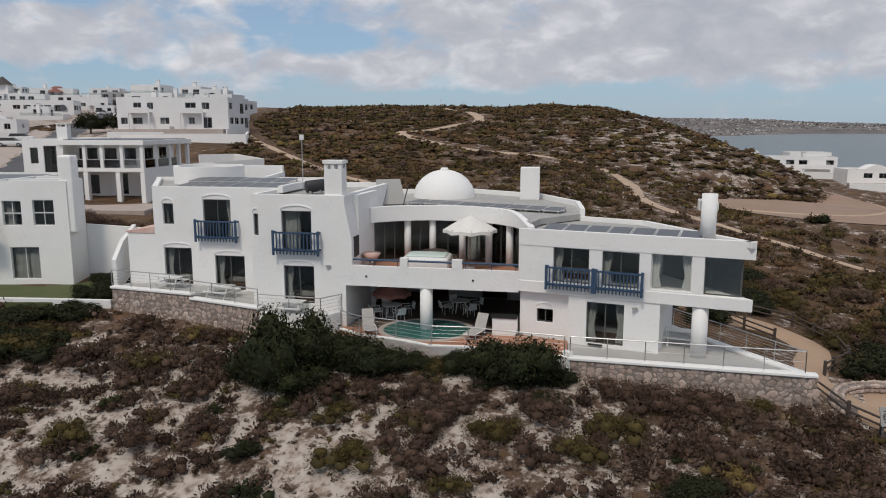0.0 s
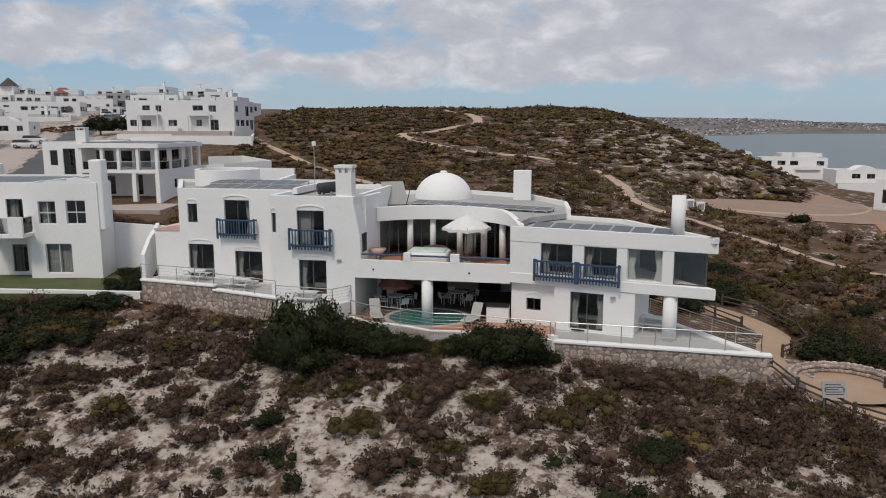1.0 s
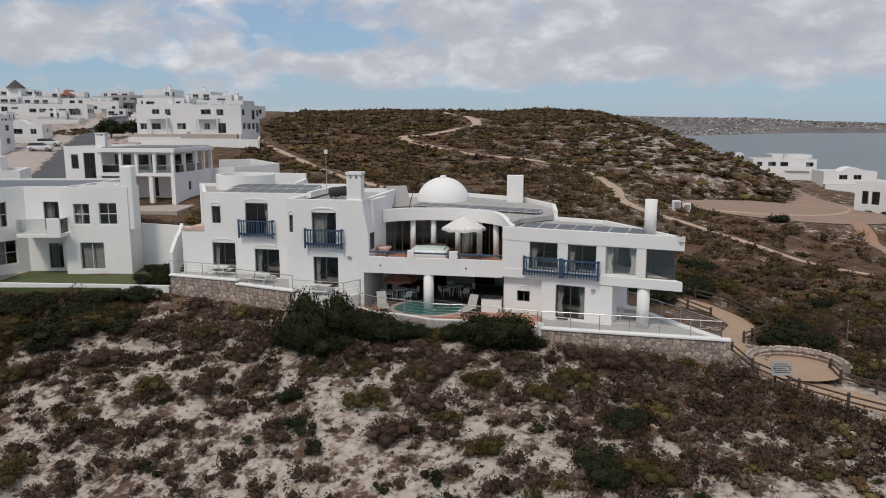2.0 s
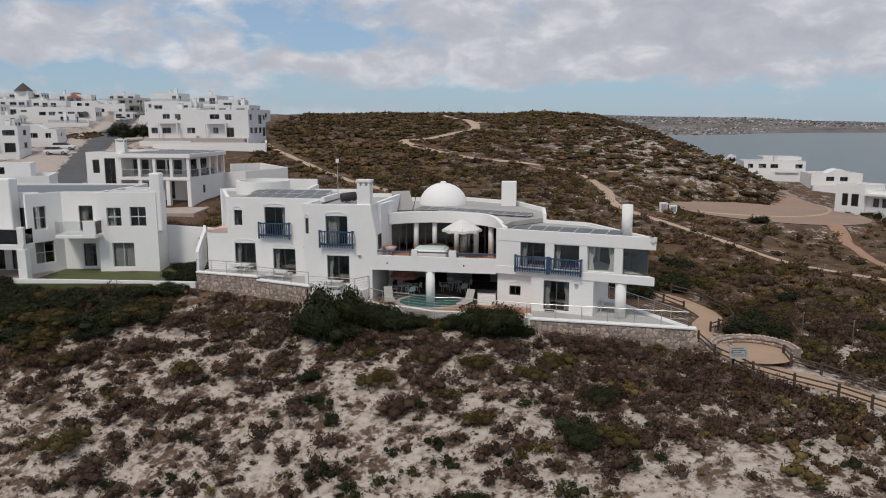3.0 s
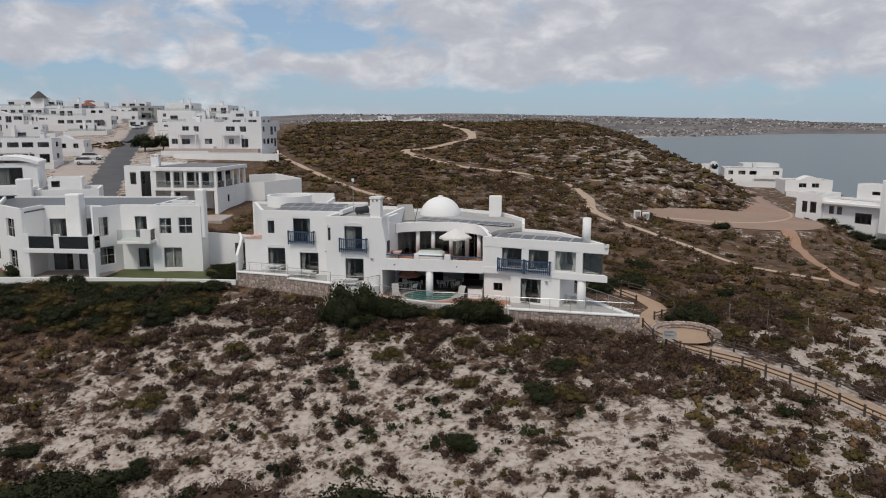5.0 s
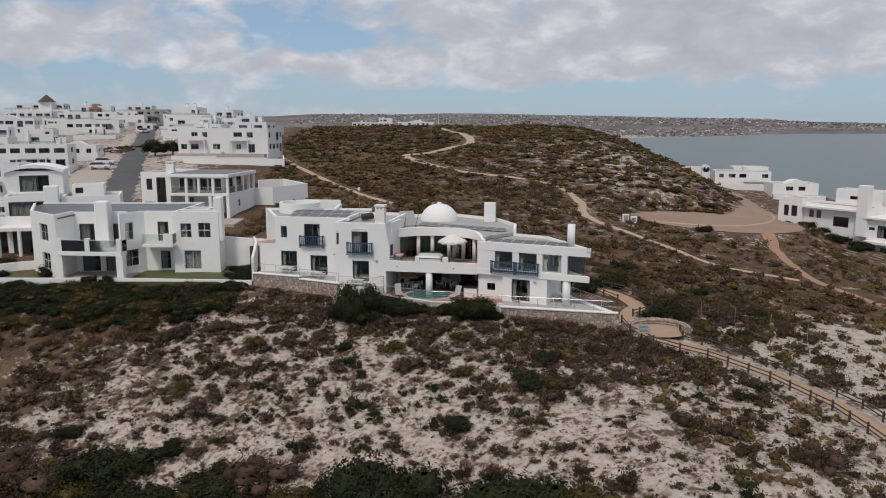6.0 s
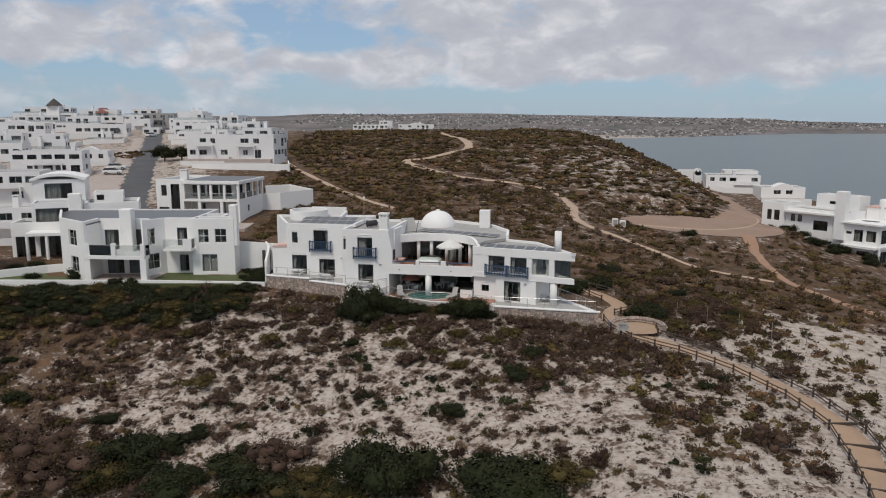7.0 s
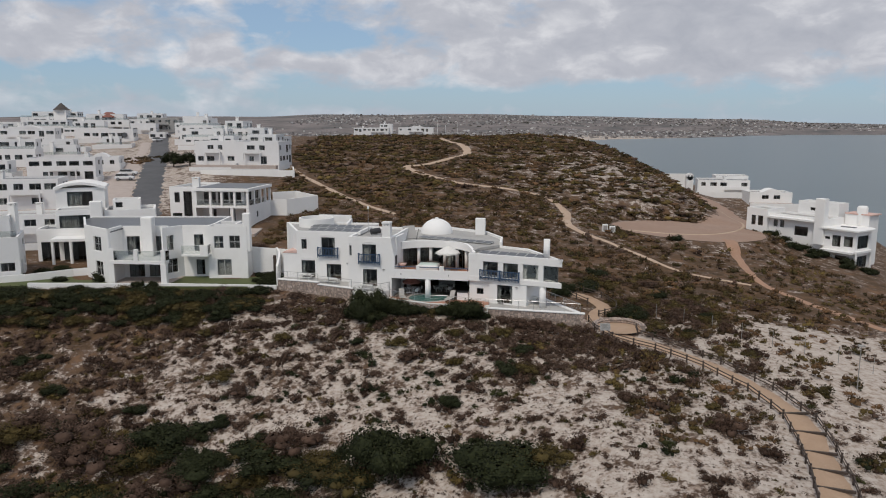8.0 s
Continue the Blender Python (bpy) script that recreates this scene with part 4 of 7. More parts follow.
# ---- terraces, retaining walls, rails ----
def stone_wall(name, pts, tops, foot, label, limit):
    """A mortared rubble wall along plan points with single stones proud of its face, and a white coping."""
    t = thing(name, (*pts[0], foot), label, "retaining wall", "", "structure")
    core, cope = BM(), BM()
    rnd = random.Random(len(pts) * 7 + int(foot * 10))
    protos = []
    for k in range(10):
        b = BM()
        bmesh.ops.create_icosphere(b, subdivisions=1, radius=0.5)
        for vert in b.verts:
            vert.co *= rnd.uniform(0.72, 1.12)
            vert.co.x, vert.co.z = max(-0.42, min(0.42, vert.co.x)) * 1.15, max(-0.42, min(0.42, vert.co.z)) * 1.15
        me = bpy.data.meshes.new("stone")
        b.to_mesh(me)
        b.free()
        me.materials.append(STONE)
        protos.append(me)
    count = 0
    rest = BM()
    for (p, q), z in zip(zip(pts, pts[1:]), tops):
        ln = Line(p, q)
        M = ln.m()
        s0 = 0.0 if p == pts[0] else 0.5
        box(core, (s0, 0.08, foot), (ln.long - (0.05 if len(pts) > 2 and s0 == 0 else 0), 0.4, z - 0.10), M)
        k = 0.004 * tops.index(z) if len(tops) == 1 else 0.005 * (p != pts[0])
        box(cope, (s0 * 0.6 - 0.06, -0.02 - k, z - 0.10 + k), (ln.long + 0.06, 0.45, z + 0.05 + k), M)
        zz = z - 0.24
        row = 0
        while zz > foot - 0.1:
            h = rnd.uniform(0.2, 0.3)
            x = rnd.uniform(-0.1, 0.15)
            while x < ln.long:
                w = rnd.choice((0.16, 0.22, 0.28, 0.36, 0.44)) * rnd.uniform(0.85, 1.15)
                m = M @ pose(min(x + w / 2, ln.long), 0.085, min(zz + rnd.uniform(-0.07, 0.07), z - 0.22), 0, rnd.uniform(-50, 50), 0) @ Matrix.Diagonal((w * rnd.uniform(0.92, 1.1), 0.10, min(h * 1.15, w) * rnd.uniform(0.85, 1.5), 1))
                me = rnd.choice(protos)
                if count < limit:
                    o = new("stone", me)
                    o.parent = t
                    o.matrix_parent_inverse = Matrix.Translation(t.location).inverted()
                    o.matrix_basis = m
                else:
                    b2 = BM()
                    b2.from_mesh(me)
                    b2.transform(m)
                    tmp = bpy.data.meshes.new("tmp")
                    b2.to_mesh(tmp)
                    rest.from_mesh(tmp)
                    b2.free()
                    bpy.data.meshes.remove(tmp)
                count += 1
                x += w
            zz -= h * 0.95
    part("mortar_core", core, MORTAR, t)
    part("coping", soften(cope, 0.03, 1), WHITE, t, "white painted coping")
    if len(rest.verts):
        o = part("stones", rest, STONE, t)
        o["kind"] = "stuff"
    return t


def railing(name, pts, zs, gap=1.6, tall=0.95, wires=4, ends=True):
    t = thing(name, (*pts[0], zs[0]), "slim stainless steel railing with thin horizontal wires", "railing", "steel railings")
    wire = BM()
    for i, (p, q) in enumerate(zip(pts, pts[1:])):
        a, b = Vector((*p, zs[i])), Vector((*q, zs[i + 1]))
        n = max(1, round((b - a).length / gap))
        for k in range(n + (1 if i == len(pts) - 2 else 0)):
            c = a.lerp(b, k / n)
            po = BM()
            rod(po, c, c + Vector((0, 0, tall)), 0.025, 6)
            part("post", po, STEEL, t)
        rail = BM()
        rod(rail, a + Vector((0, 0, tall)), b + Vector((0, 0, tall)), 0.03, 6)
        part("top_rail", rail, STEEL, t)
        for w in range(wires):
            h = tall * (w + 1) / (wires + 1)
            rod(wire, a + Vector((0, 0, h)), b + Vector((0, 0, h)), 0.009, 4)
    part("wire_set", wire, STEEL, t)["kind"] = "stuff"


W1 = [(-19.7, 42.57), (-14.38, 40.66)]
W2 = [(-14.41, 40.7), (-9.98, 38.4)]
W3 = [(-10.0, 38.5), (-6.44, 37.45)]
stone_wall("retaining_wall", W1, [1.6], -0.6, "rubble stone retaining wall with white coping under the west terrace", 140)
stone_wall("retaining_wall", W2, [1.35], -1.0, "rubble stone retaining wall with white coping under the stepped terrace", 140)
for pts, z, back in ((W1, 1.5, [LP(-16.8, 2.9), LP(-24.1, 2.95)]), (W2, 1.25, [LP(-13.9, 0.0), LP(-14.6, 2.9), LP(-18.6, 2.9)]), (W3, 1.0, [LP(-9.6, 0.0), LP(-14.2, 0.0)])):
    b = BM()
    quadbox(b, [(x, y + 0.3) for x, y in pts] + back, z - 1.2, z)
    tagged(part("terrace", b, DECK), "grey screeded terrace floor", "terrace", "", "structure")
b = BM()
wall(b, Line(*W3), -1.6, 1.12, (), 0.3)
wall(b, Line(W3[1], LP(-9.5, -0.1)), -1.6, 1.12, (), 0.3)
tagged(part("terrace_wall", b, WHITE), "low white plastered terrace wall", "wall", "", "structure")
railing("railing", [(x, y + 0.2) for x, y in W1], (1.65, 1.65))
railing("railing", [(x, y + 0.2) for x, y in W2], (1.4, 1.4))
railing("railing", [(x, y + 0.15) for x, y in W3] + [LP(-9.5, 0)], (1.12, 1.12, 1.12))
# pool deck
deck = [LP(-9.5, -0.6), LP(-8.2, -1.5), LP(-6.04, -2.0), LP(-4.1, -2.75), LP(-2.2, -2.6), LP(0.2, -3.0), LP(2.6, -3.3), RP(2.6, 0.2), RP(0, 0.3), LP(-9.5, 0.2)]
b = BM()
quadbox(b, deck, -1.6, 0.28)
tagged(part("pool_deck", b, TERRA), "terracotta paved pool deck", "terrace", "", "structure")
b = BM()
for p, q in zip(deck[:7], deck[1:7]):
    wall(b, Line(p, q), -1.7, 0.34, (), 0.22)
tagged(part("deck_kerb", b, WHITE), "white plastered kerb of the pool deck", "kerb", "", "structure")
railing("railing", [LP(-9.4, -0.5), LP(-8.1, -1.4), LP(-6.0, -1.9), LP(-4.0, -2.6), LP(-2.2, -2.45), LP(0.2, -2.85), LP(2.5, -3.15)], [0.34] * 7, 1.9)
pool = thing("swimming_pool", (-0.9, 37.9, 0.28), "small oval swimming pool with green water", "pool")
b = BM()
b.faces.new([b.verts.new((-0.85 + 2.35 * math.cos(a), 37.95 + 2.0 * math.sin(a), 0.305)) for a in np.linspace(0, math.tau, 48, endpoint=False)])
part("water", b, POOL, pool, "clear green pool water")
b = BM()
rows = [[b.verts.new((-0.85 + r * 2.35 * math.cos(a), 37.95 + r * 2.0 * math.sin(a), z)) for r, z in ((0.99, 0.28), (0.99, 0.345), (1.10, 0.345), (1.11, 0.28))] for a in np.linspace(0, math.tau, 48, endpoint=False)]
for i in range(48):
    for j in range(3):
        b.faces.new((rows[i][j], rows[i][j + 1], rows[(i + 1) % 48][j + 1], rows[(i + 1) % 48][j]))
bmesh.ops.recalc_face_normals(b, faces=b.faces)
part("rim", b, PAVING, pool, "pale paved pool rim", True)
# east terrace: a wedge along the cliff path
E0, E1, E2, E3 = (5.87, 33.04), (16.25, 30.5), (11.2, 41.6), RP(7.0, 4.9)
EZ = 0.2
b = BM()
quadbox(b, [(E0[0], E0[1] + 0.25), (E1[0] - 0.3, E1[1] + 0.25), E2, E3, RP(2.6, 0.3)], -1.0, EZ)
tagged(part("terrace", b, DECK), "grey screeded terrace floor under the east wing", "terrace", "", "structure")
stone_wall("retaining_wall", [E0, E1, E2], [EZ + 0.08, EZ + 0.08], -1.35, "rubble stone retaining wall with white coping under the east terrace", 300)
b = BM()
wall(b, Line((5.6, 33.4), E0), -1.0, EZ + 0.35, (), 0.3)
tagged(part("terrace_wall", b, WHITE), "white plastered edge wall of the east terrace", "wall", "", "structure")
railing("railing", [(E0[0] + 0.1, E0[1] + 0.2), (E1[0] - 0.35, E1[1] + 0.4)], (EZ + 0.13, EZ + 0.13), 1.75, 0.95, 1)
railing("railing", [(E1[0] - 0.35, E1[1] + 0.4), (E2[0] - 0.1, E2[1])], (EZ + 0.13, EZ + 0.13), 1.75, 0.95, 6)


# ---- other houses ----
def block(parent, f, u0, u1, v0, v1, z0, z1, front=(), right=(), left=(), mat=None, roof=None, par=0.35, storey=2.9, frame_mat=None):
    """A plastered block with a parapet roof. Openings per side: rows of (sa, sb, za, zb, cols, curtain)."""
    sides = ((Line(f(u0, v0), f(u1, v0)), front), (Line(f(u1, v0 + 0.28), f(u1, v1 - 0.28)), right), (Line(f(u1, v1), f(u0, v1)), ()), (Line(f(u0, v1 - 0.28), f(u0, v0 + 0.28)), left))
    for ln, ops in sides:
        b = BM()
        wall(b, ln, z0, z1, [o[:4] for o in ops], 0.28)
        part("wall", b, mat or WHITE, parent)
        for sa, sb, za, zb, cols, cu in ops:
            window(parent, ln, sa, sb, za, zb, cols, frame_mat=frame_mat or ALU, curtain=cu, recess=0.12)
    slab(parent, "roof", [f(u0 + 0.2, v0 + 0.2), f(u1 - 0.2, v0 + 0.2), f(u1 - 0.2, v1 - 0.2), f(u0 + 0.2, v1 - 0.2)], z1 - par - 0.15, z1 - par, roof or ROOF)
    if front or right or left:
        mid = (v0 + v1) / 2
        b = BM()
        wall(b, Line(f(u0 + 0.3, mid), f(u1 - 0.3, mid)), z0, z1 - par - 0.2, (), 0.1)
        part("inner_wall", b, INNER, parent)


def auto(rnd, length, z0, z1, storey=2.9, wide=(1.1, 1.9), pitch=2.6, doors=True, skip=0.10):
    """Window rows for a wall: one row a storey, with some gaps and some wide doors."""
    ops = []
    n = max(1, round((z1 - z0 - 0.5) / storey))
    h = (z1 - z0 - 0.45) / n
    for k in range(n):
        m = max(1, int(length / pitch))
        for i in range(m):
            if rnd.random() < skip:
                continue
            w = rnd.uniform(*wide) if rnd.random() > 0.25 else min(2.4, pitch * 0.8)
            c = (i + 0.5) * length / m + rnd.uniform(-0.2, 0.2)
            za = z0 + k * h + (0.25 if doors and rnd.random() < 0.25 else 1.0)
            zb = z0 + k * h + min(2.25, h - 0.35)
            if c - w / 2 > 0.35 and c + w / 2 < length - 0.35 and zb - za > 0.5:
                ops.append((c - w / 2, c + w / 2, za, zb, 2 if w > 1.1 else 1, rnd.choice(("", "", "h", "f", "l"))))
    return ops


def chimney(parent, x, y, z0, z1, w=0.9, d=0.8, mat=None):
    b = BM()
    box(b, (-w / 2, -d / 2, 0), (w / 2, d / 2, z1 - z0 - 0.35), Matrix.Translation((x, y, z0)))
    for sx in (-1, 1):
        for sy in (-1, 1):
            box(b, (sx * (w / 2 - 0.09) - 0.09, sy * (d / 2 - 0.09) - 0.09, z1 - z0 - 0.35), (sx * (w / 2 - 0.09) + 0.09, sy * (d / 2 - 0.09) + 0.09, z1 - z0 - 0.12), Matrix.Translation((x, y, z0)))
    box(b, (-w / 2 - 0.05, -d / 2 - 0.05, z1 - z0 - 0.12), (w / 2 + 0.05, d / 2 + 0.05, z1 - z0), Matrix.Translation((x, y, z0)))
    part("chimney", b, mat or WHITE, parent)


def glass_rail(parent, p, q, z, tall=1.0):
    ln = Line(p, q)
    b = BM()
    M = ln.m()
    box(b, (0.02, 0, z + 0.05), (ln.long - 0.02, 0.012, z + tall - 0.05), M)
    o = part("glass_rail", b, GLASS_CLEAR, parent)
    o.visible_shadow = False
    b = BM()
    box(b, (0, -0.02, z + tall - 0.05), (ln.long, 0.035, z + tall), M)
    part("rail_cap", b, ALU_L, parent)


# neighbour house with angled wings and a first-floor deck
nb = thing("neighbour_house", (-34, 50, 0.8), "white two-storey house with angled wings and glass-railed deck", "house", "seaside houses")
ID = turned((0, 0), 0)
block(nb, ID, -30.0, -26.8, 50.62, 54, 0.3, 7.4, roof=PANEL)
block(nb, ID, -30.0, -24.8, 48.3, 50.6, 0.3, 7.45, [(0.86, 2.11, 4.49, 6.14, 2, "h"), (2.87, 4.27, 4.49, 6.2, 2, ""), (1.15, 3.06, 0.88, 3.05, 2, "f")], [], [], roof=PANEL, frame_mat=ALU_L)
for bar, mats in (((0.86, 2.11, 4.49, 6.14), 0), ((2.87, 4.27, 4.49, 6.2), 0)):
    b = BM()
    ln = Line((-30.0, 48.3), (-24.8, 48.3))
    box(b, (bar[0], 0.11, (bar[2] + bar[3]) / 2 - 0.05), (bar[1], 0.2, (bar[2] + bar[3]) / 2 + 0.03), ln.m())
    part("glazing_bar", b, ALU_L, nb)
b = BM()
box(b, (-25.35, 48.4, 4.0), (-24.4, 49.4, 9.1))
soften(b, 0.12)
part("chimney", b, WHITE, nb, "stout rounded white chimney")
lnm = Line((-33.6, 49.5), (-30.0, 49.5))
b = BM()
opm = [(1.45, 2.7, 3.95, 6.18), (1.6, 2.75, 0.75, 2.8)]
wall(b, lnm, 0.3, 7.4, opm, 0.28)
part("wall", b, WHITE, nb)
for o in opm:
    window(nb, lnm, *o, 2, curtain="h")
slab(nb, "balcony_floor", [(-33.0, 46.9), (-29.6, 46.9), (-29.6, 48.3), (-30.0, 49.5), (-33.4, 49.5)], 3.65, 3.9, WHITE)
glass_rail(nb, (-33.0, 46.95), (-30.6, 46.95), 3.9, 1.2)
b = BM()
box(b, (-30.6, 46.9, 3.9), (-29.6, 47.1, 5.15))
part("balcony_parapet", b, WHITE, nb)
glass_rail(nb, (-29.62, 47.1), (-29.62, 48.3), 3.9, 1.2)
lnd = Line((-35.3, 46.9), (-33.6, 49.5))
b = BM()
opd = [(0.6, 1.7, 4.3, 6.3), (0.5, 2.2, 1.3, 3.2)]
wall(b, lnd, 0.3, 7.4, opd, 0.28)
part("wall", b, WHITE, nb)
for o in opd:
    window(nb, lnd, *o, 2, 2, frame_mat=ALU_L)
lnb = Line((-41.2, 48.6), (-35.3, 48.9))
b = BM()
opb = [(0.5, 2.2, 3.6, 6.05), (3.9, 5.6, 3.6, 6.05), (0.6, 2.6, 0.6, 2.8), (3.2, 5.2, 0.6, 2.8)]
wall(b, lnb, 0.3, 7.4, opb, 0.28)
part("wall", b, WHITE, nb)
for o in opb:
    window(nb, lnb, *o, 3, curtain="h")
lnl = Line((-46.3, 49.0), (-41.3, 44.7))
b = BM()
opl = [(2.4, 4.5, 4.4, 6.3), (2.5, 4.6, 1.3, 3.1)]
wall(b, lnl, 0.3, 7.5, opl, 0.28)
part("wall", b, WHITE, nb)
for o in opl:
    window(nb, lnl, *o, 2, 2, frame_mat=ALU_L, curtain="h")
for p, q in (((-41.3, 44.7), (-41.2, 48.6)), ((-50.5, 57.5), (-46.3, 49.0))):
    b = BM()
    wall(b, Line(p, q), 0.3, 7.5, (), 0.28)
    part("wall", b, WHITE, nb)
b = BM()
wall(b, Line((-30.02, 60.0), (-50.5, 60.0)), 0.3, 7.3, (), 0.28)
part("wall", b, WHITE, nb)
b = BM()
wall(b, Line((-30.02, 54.0), (-30.02, 59.7)), 0.3, 7.3, (), 0.28)
part("wall", b, WHITE, nb)
slab(nb, "roof", [(-46.2, 49.1), (-41.3, 45.0), (-41.0, 48.8), (-35.3, 49.0), (-35.3, 47.1), (-33.7, 49.6), (-30.1, 49.7), (-30.1, 59.8), (-50.2, 59.8), (-50.2, 57.5)], 7.0, 7.15, PANEL, "dark flat roof covering")
slab(nb, "deck_slab", [(-41.3, 44.6), (-34.1, 43.9), (-33.9, 45.0), (-35.3, 46.9), (-35.3, 48.9), (-41.2, 48.6)], 3.15, 3.55, WHITE)
for x, y in ((-41.05, 44.85), (-37.85, 44.45), (-34.3, 44.15)):
    b = BM()
    box(b, (x - 0.25, y - 0.2, 3.55), (x + 0.25, y + 0.2, 5.0))
    part("deck_pier", b, WHITE, nb)
glass_rail(nb, (-40.8, 44.65), (-38.1, 44.35), 3.55, 1.3)
glass_rail(nb, (-37.6, 44.3), (-34.5, 44.0), 3.55, 1.3)
glass_rail(nb, (-34.05, 44.2), (-33.9, 45.1), 3.55, 1.3)
for x, y, w in ((-34.3, 44.2, 0.35), (-41.1, 44.9, 0.25)):
    b = BM()
    box(b, (x - w, y - w, 0.2), (x + w, y + w, 3.15))
    part("pier", b, WHITE, nb)
b = BM()
box(b, (-38.3, 47.4, 3.5), (-36.8, 48.7, 8.7))
soften(b, 0.15)
part("chimney", b, WHITE, nb, "broad white chimney with rounded edges")
slab(nb, "patio_floor", [(-41.3, 44.6), (-34.1, 43.9), (-33.6, 49.4), (-41.2, 48.6)], 0.3, 0.55, PAVING)
# lawn and garden walls
b = BM()
quadbox(b, [(-58, 43.4), (-20.2, 43.2), (-20.6, 47), (-24, 52), (-50, 52), (-56, 54)], -0.4, 0.5)
tagged(part("lawn", b, LAWN), "narrow mown green lawn before the neighbour house", "lawn", "", "structure")


def garden_wall(pts, tops, thick=0.25, foot=1.5, label="white plastered garden wall"):
    b = BM()
    last = None
    for i, ((x, y), z) in enumerate(zip(pts, tops)):
        d = Vector(pts[min(i + 1, len(pts) - 1)]) - Vector(pts[max(i - 1, 0)])
        n = Vector((-d.y, d.x)).normalized() * thick / 2
        row = [b.verts.new((x - n.x, y - n.y, z - foot)), b.verts.new((x - n.x, y - n.y, z)), b.verts.new((x + n.x, y + n.y, z)), b.verts.new((x + n.x, y + n.y, z - foot))]
        if last:
            for k in range(4):
                b.faces.new((last[k], last[(k + 1) % 4], row[(k + 1) % 4], row[k]))
        else:
            b.faces.new(row[::-1])
        last = row
    b.faces.new(last)
    bmesh.ops.recalc_face_normals(b, faces=b.faces)
    return tagged(part("garden_wall", b, WHITE), label, "wall", "", "structure")


garden_wall([(-51, 43.0), (-34, 43.5), (-24, 43.4), (-19.9, 43.0)], (1.0, 0.85, 0.7, 0.7), 0.28, 2.2)
garden_wall([(-58, 44.6), (-53, 46.5), (-48.5, 49.5), (-46.5, 50)], (1.3, 1.4, 1.5, 1.6), 0.25, 1.4)
garden_wall([(-20.0, 43.9), (-19.9, 44.9), (-20.3, 47), (-21.4, 50.4)], (3.0, 4.0, 4.3, 4.3), 0.25, 2.6)
garden_wall([(-20.0, 50.5), (-25, 50.8)], (4.0, 4.3), 0.25, 3.5)
b = BM()
box(b, (-21.9, 50.2, 0.6), (-20.9, 50.4, 3.2))
gate = thing("garden_gate", (-21.4, 50.3, 0.6), "dark wooden garden gate in the white wall", "gate")
part("gate_leaf", b, TIMBER, gate)

# house behind with the open glazed terrace
h3 = thing("terrace_house", (-39, 86, 3.2), "white modern house with a glazed upper terrace on piers", "house", "seaside houses")
HF = turned((-35.6, 82.0), -8)
block(h3, HF, -12.5, -7.6, 0.6, 11, 1.5, 9.6, [(0.9, 1.9, 6.8, 8.6, 1, ""), (2.6, 4.2, 2.6, 8.8, 2, ""), (0.4, 2.2, 3.0, 4.9, 1, "")], [], [(4, 5.5, 6.5, 8.5, 2, "")])
block(h3, HF, -7.6, 0.3, 3.2, 11, 1.5, 8.9, [(0.3, 2.6, 6.55, 8.5, 3, ""), (3.0, 5.0, 6.55, 8.5, 2, ""), (5.3, 7.4, 6.55, 8.5, 2, "h"), (1.2, 2.6, 3.2, 5.4, 2, ""), (5.0, 6.2, 3.2, 5.6, 1, "")], [(0.6, 3.4, 6.5, 8.5, 3, ""), (4.0, 6.8, 6.5, 8.5, 3, "h")], [])
slab(h3, "terrace_slab", [HF(-7.6, 0.2), HF(2.4, 0.2), HF(2.4, 11), HF(0.3, 11), HF(0.3, 3.2), HF(-7.6, 3.2)], 5.95, 6.35, WHITE)
slab(h3, "roof_slab", [HF(-7.8, 0.0), HF(2.6, 0.0), HF(2.6, 11.2), HF(-7.8, 11.2)], 8.9, 9.45, WHITE, "", 0.03)
slab(h3, "roof", [HF(-7.2, 0.4), HF(2.1, 0.4), HF(2.1, 10.8), HF(-7.2, 10.8)], 9.43, 9.52, PANEL, "dark solar sheets on the flat roof")
for u, v in ((-7.4, 0.4), (-4.7, 0.4), (-2.6, 0.4), (-0.2, 0.4), (2.2, 0.4), (2.2, 3.2), (2.2, 6.2), (2.2, 8.6), (2.2, 10.8)):
    b = BM()
    x, y = HF(u, v)
    box(b, (-0.19, -0.19, 6.35), (0.19, 0.19, 8.9), Matrix.Translation((x, y, 0)) @ pose(0, 0, 0, 0, 0, -8))
    part("post", b, WHITE, h3)
for u in (-4.7, 2.15, -0.8):
    b = BM()
    x, y = HF(u, 0.5)
    box(b, (-0.26, -0.26, 1.5), (0.26, 0.26, 5.95), Matrix.Translation((x, y, 0)) @ pose(0, 0, 0, 0, 0, -8))
    part("pier", b, WHITE, h3)
glass_rail(h3, HF(-7.4, 0.35), HF(2.2, 0.35), 6.35, 1.0)
glass_rail(h3, HF(2.25, 0.4), HF(2.25, 8), 6.35, 1.0)
b = BM()
wall(b, Line(HF(2.4, 0.4), HF(2.4, 11)), 1.5, 5.95, [(3.4, 4.2, 4.0, 5.1)], 0.28)
part("wall", b, WHITE, h3)
window(h3, Line(HF(2.4, 0.4), HF(2.4, 11)), 3.4, 4.2, 4.0, 5.1, 1)
chimney(h3, *HF(-7.6, 1.2), 8.9, 11.3, 1.2, 0.9)
garden_wall([HF(2.4, 10.8), (-28.6, 92), (-23.6, 97)], (6.4, 6.6, 6.8), 0.3, 4.5)
garden_wall([(-23.6, 97), (-29, 103), (-33, 100)], (6.8, 7.2, 7.2), 0.3, 4.5)
garden_wall([HF(-14, -2), HF(-4, -3.4)], (4.4, 4.0), 0.3, 3)
b = BM()
quadbox(b, [HF(-11, -7.5), HF(6, -6.5), HF(4.5, 2.0), HF(2.6, 2.2), HF(-7.6, 3.0), HF(-12, 0.5)], 0.6, 2.45)
tagged(part("driveway", b, PAVING), "pale pinkish paved driveway", "driveway", "", "structure")
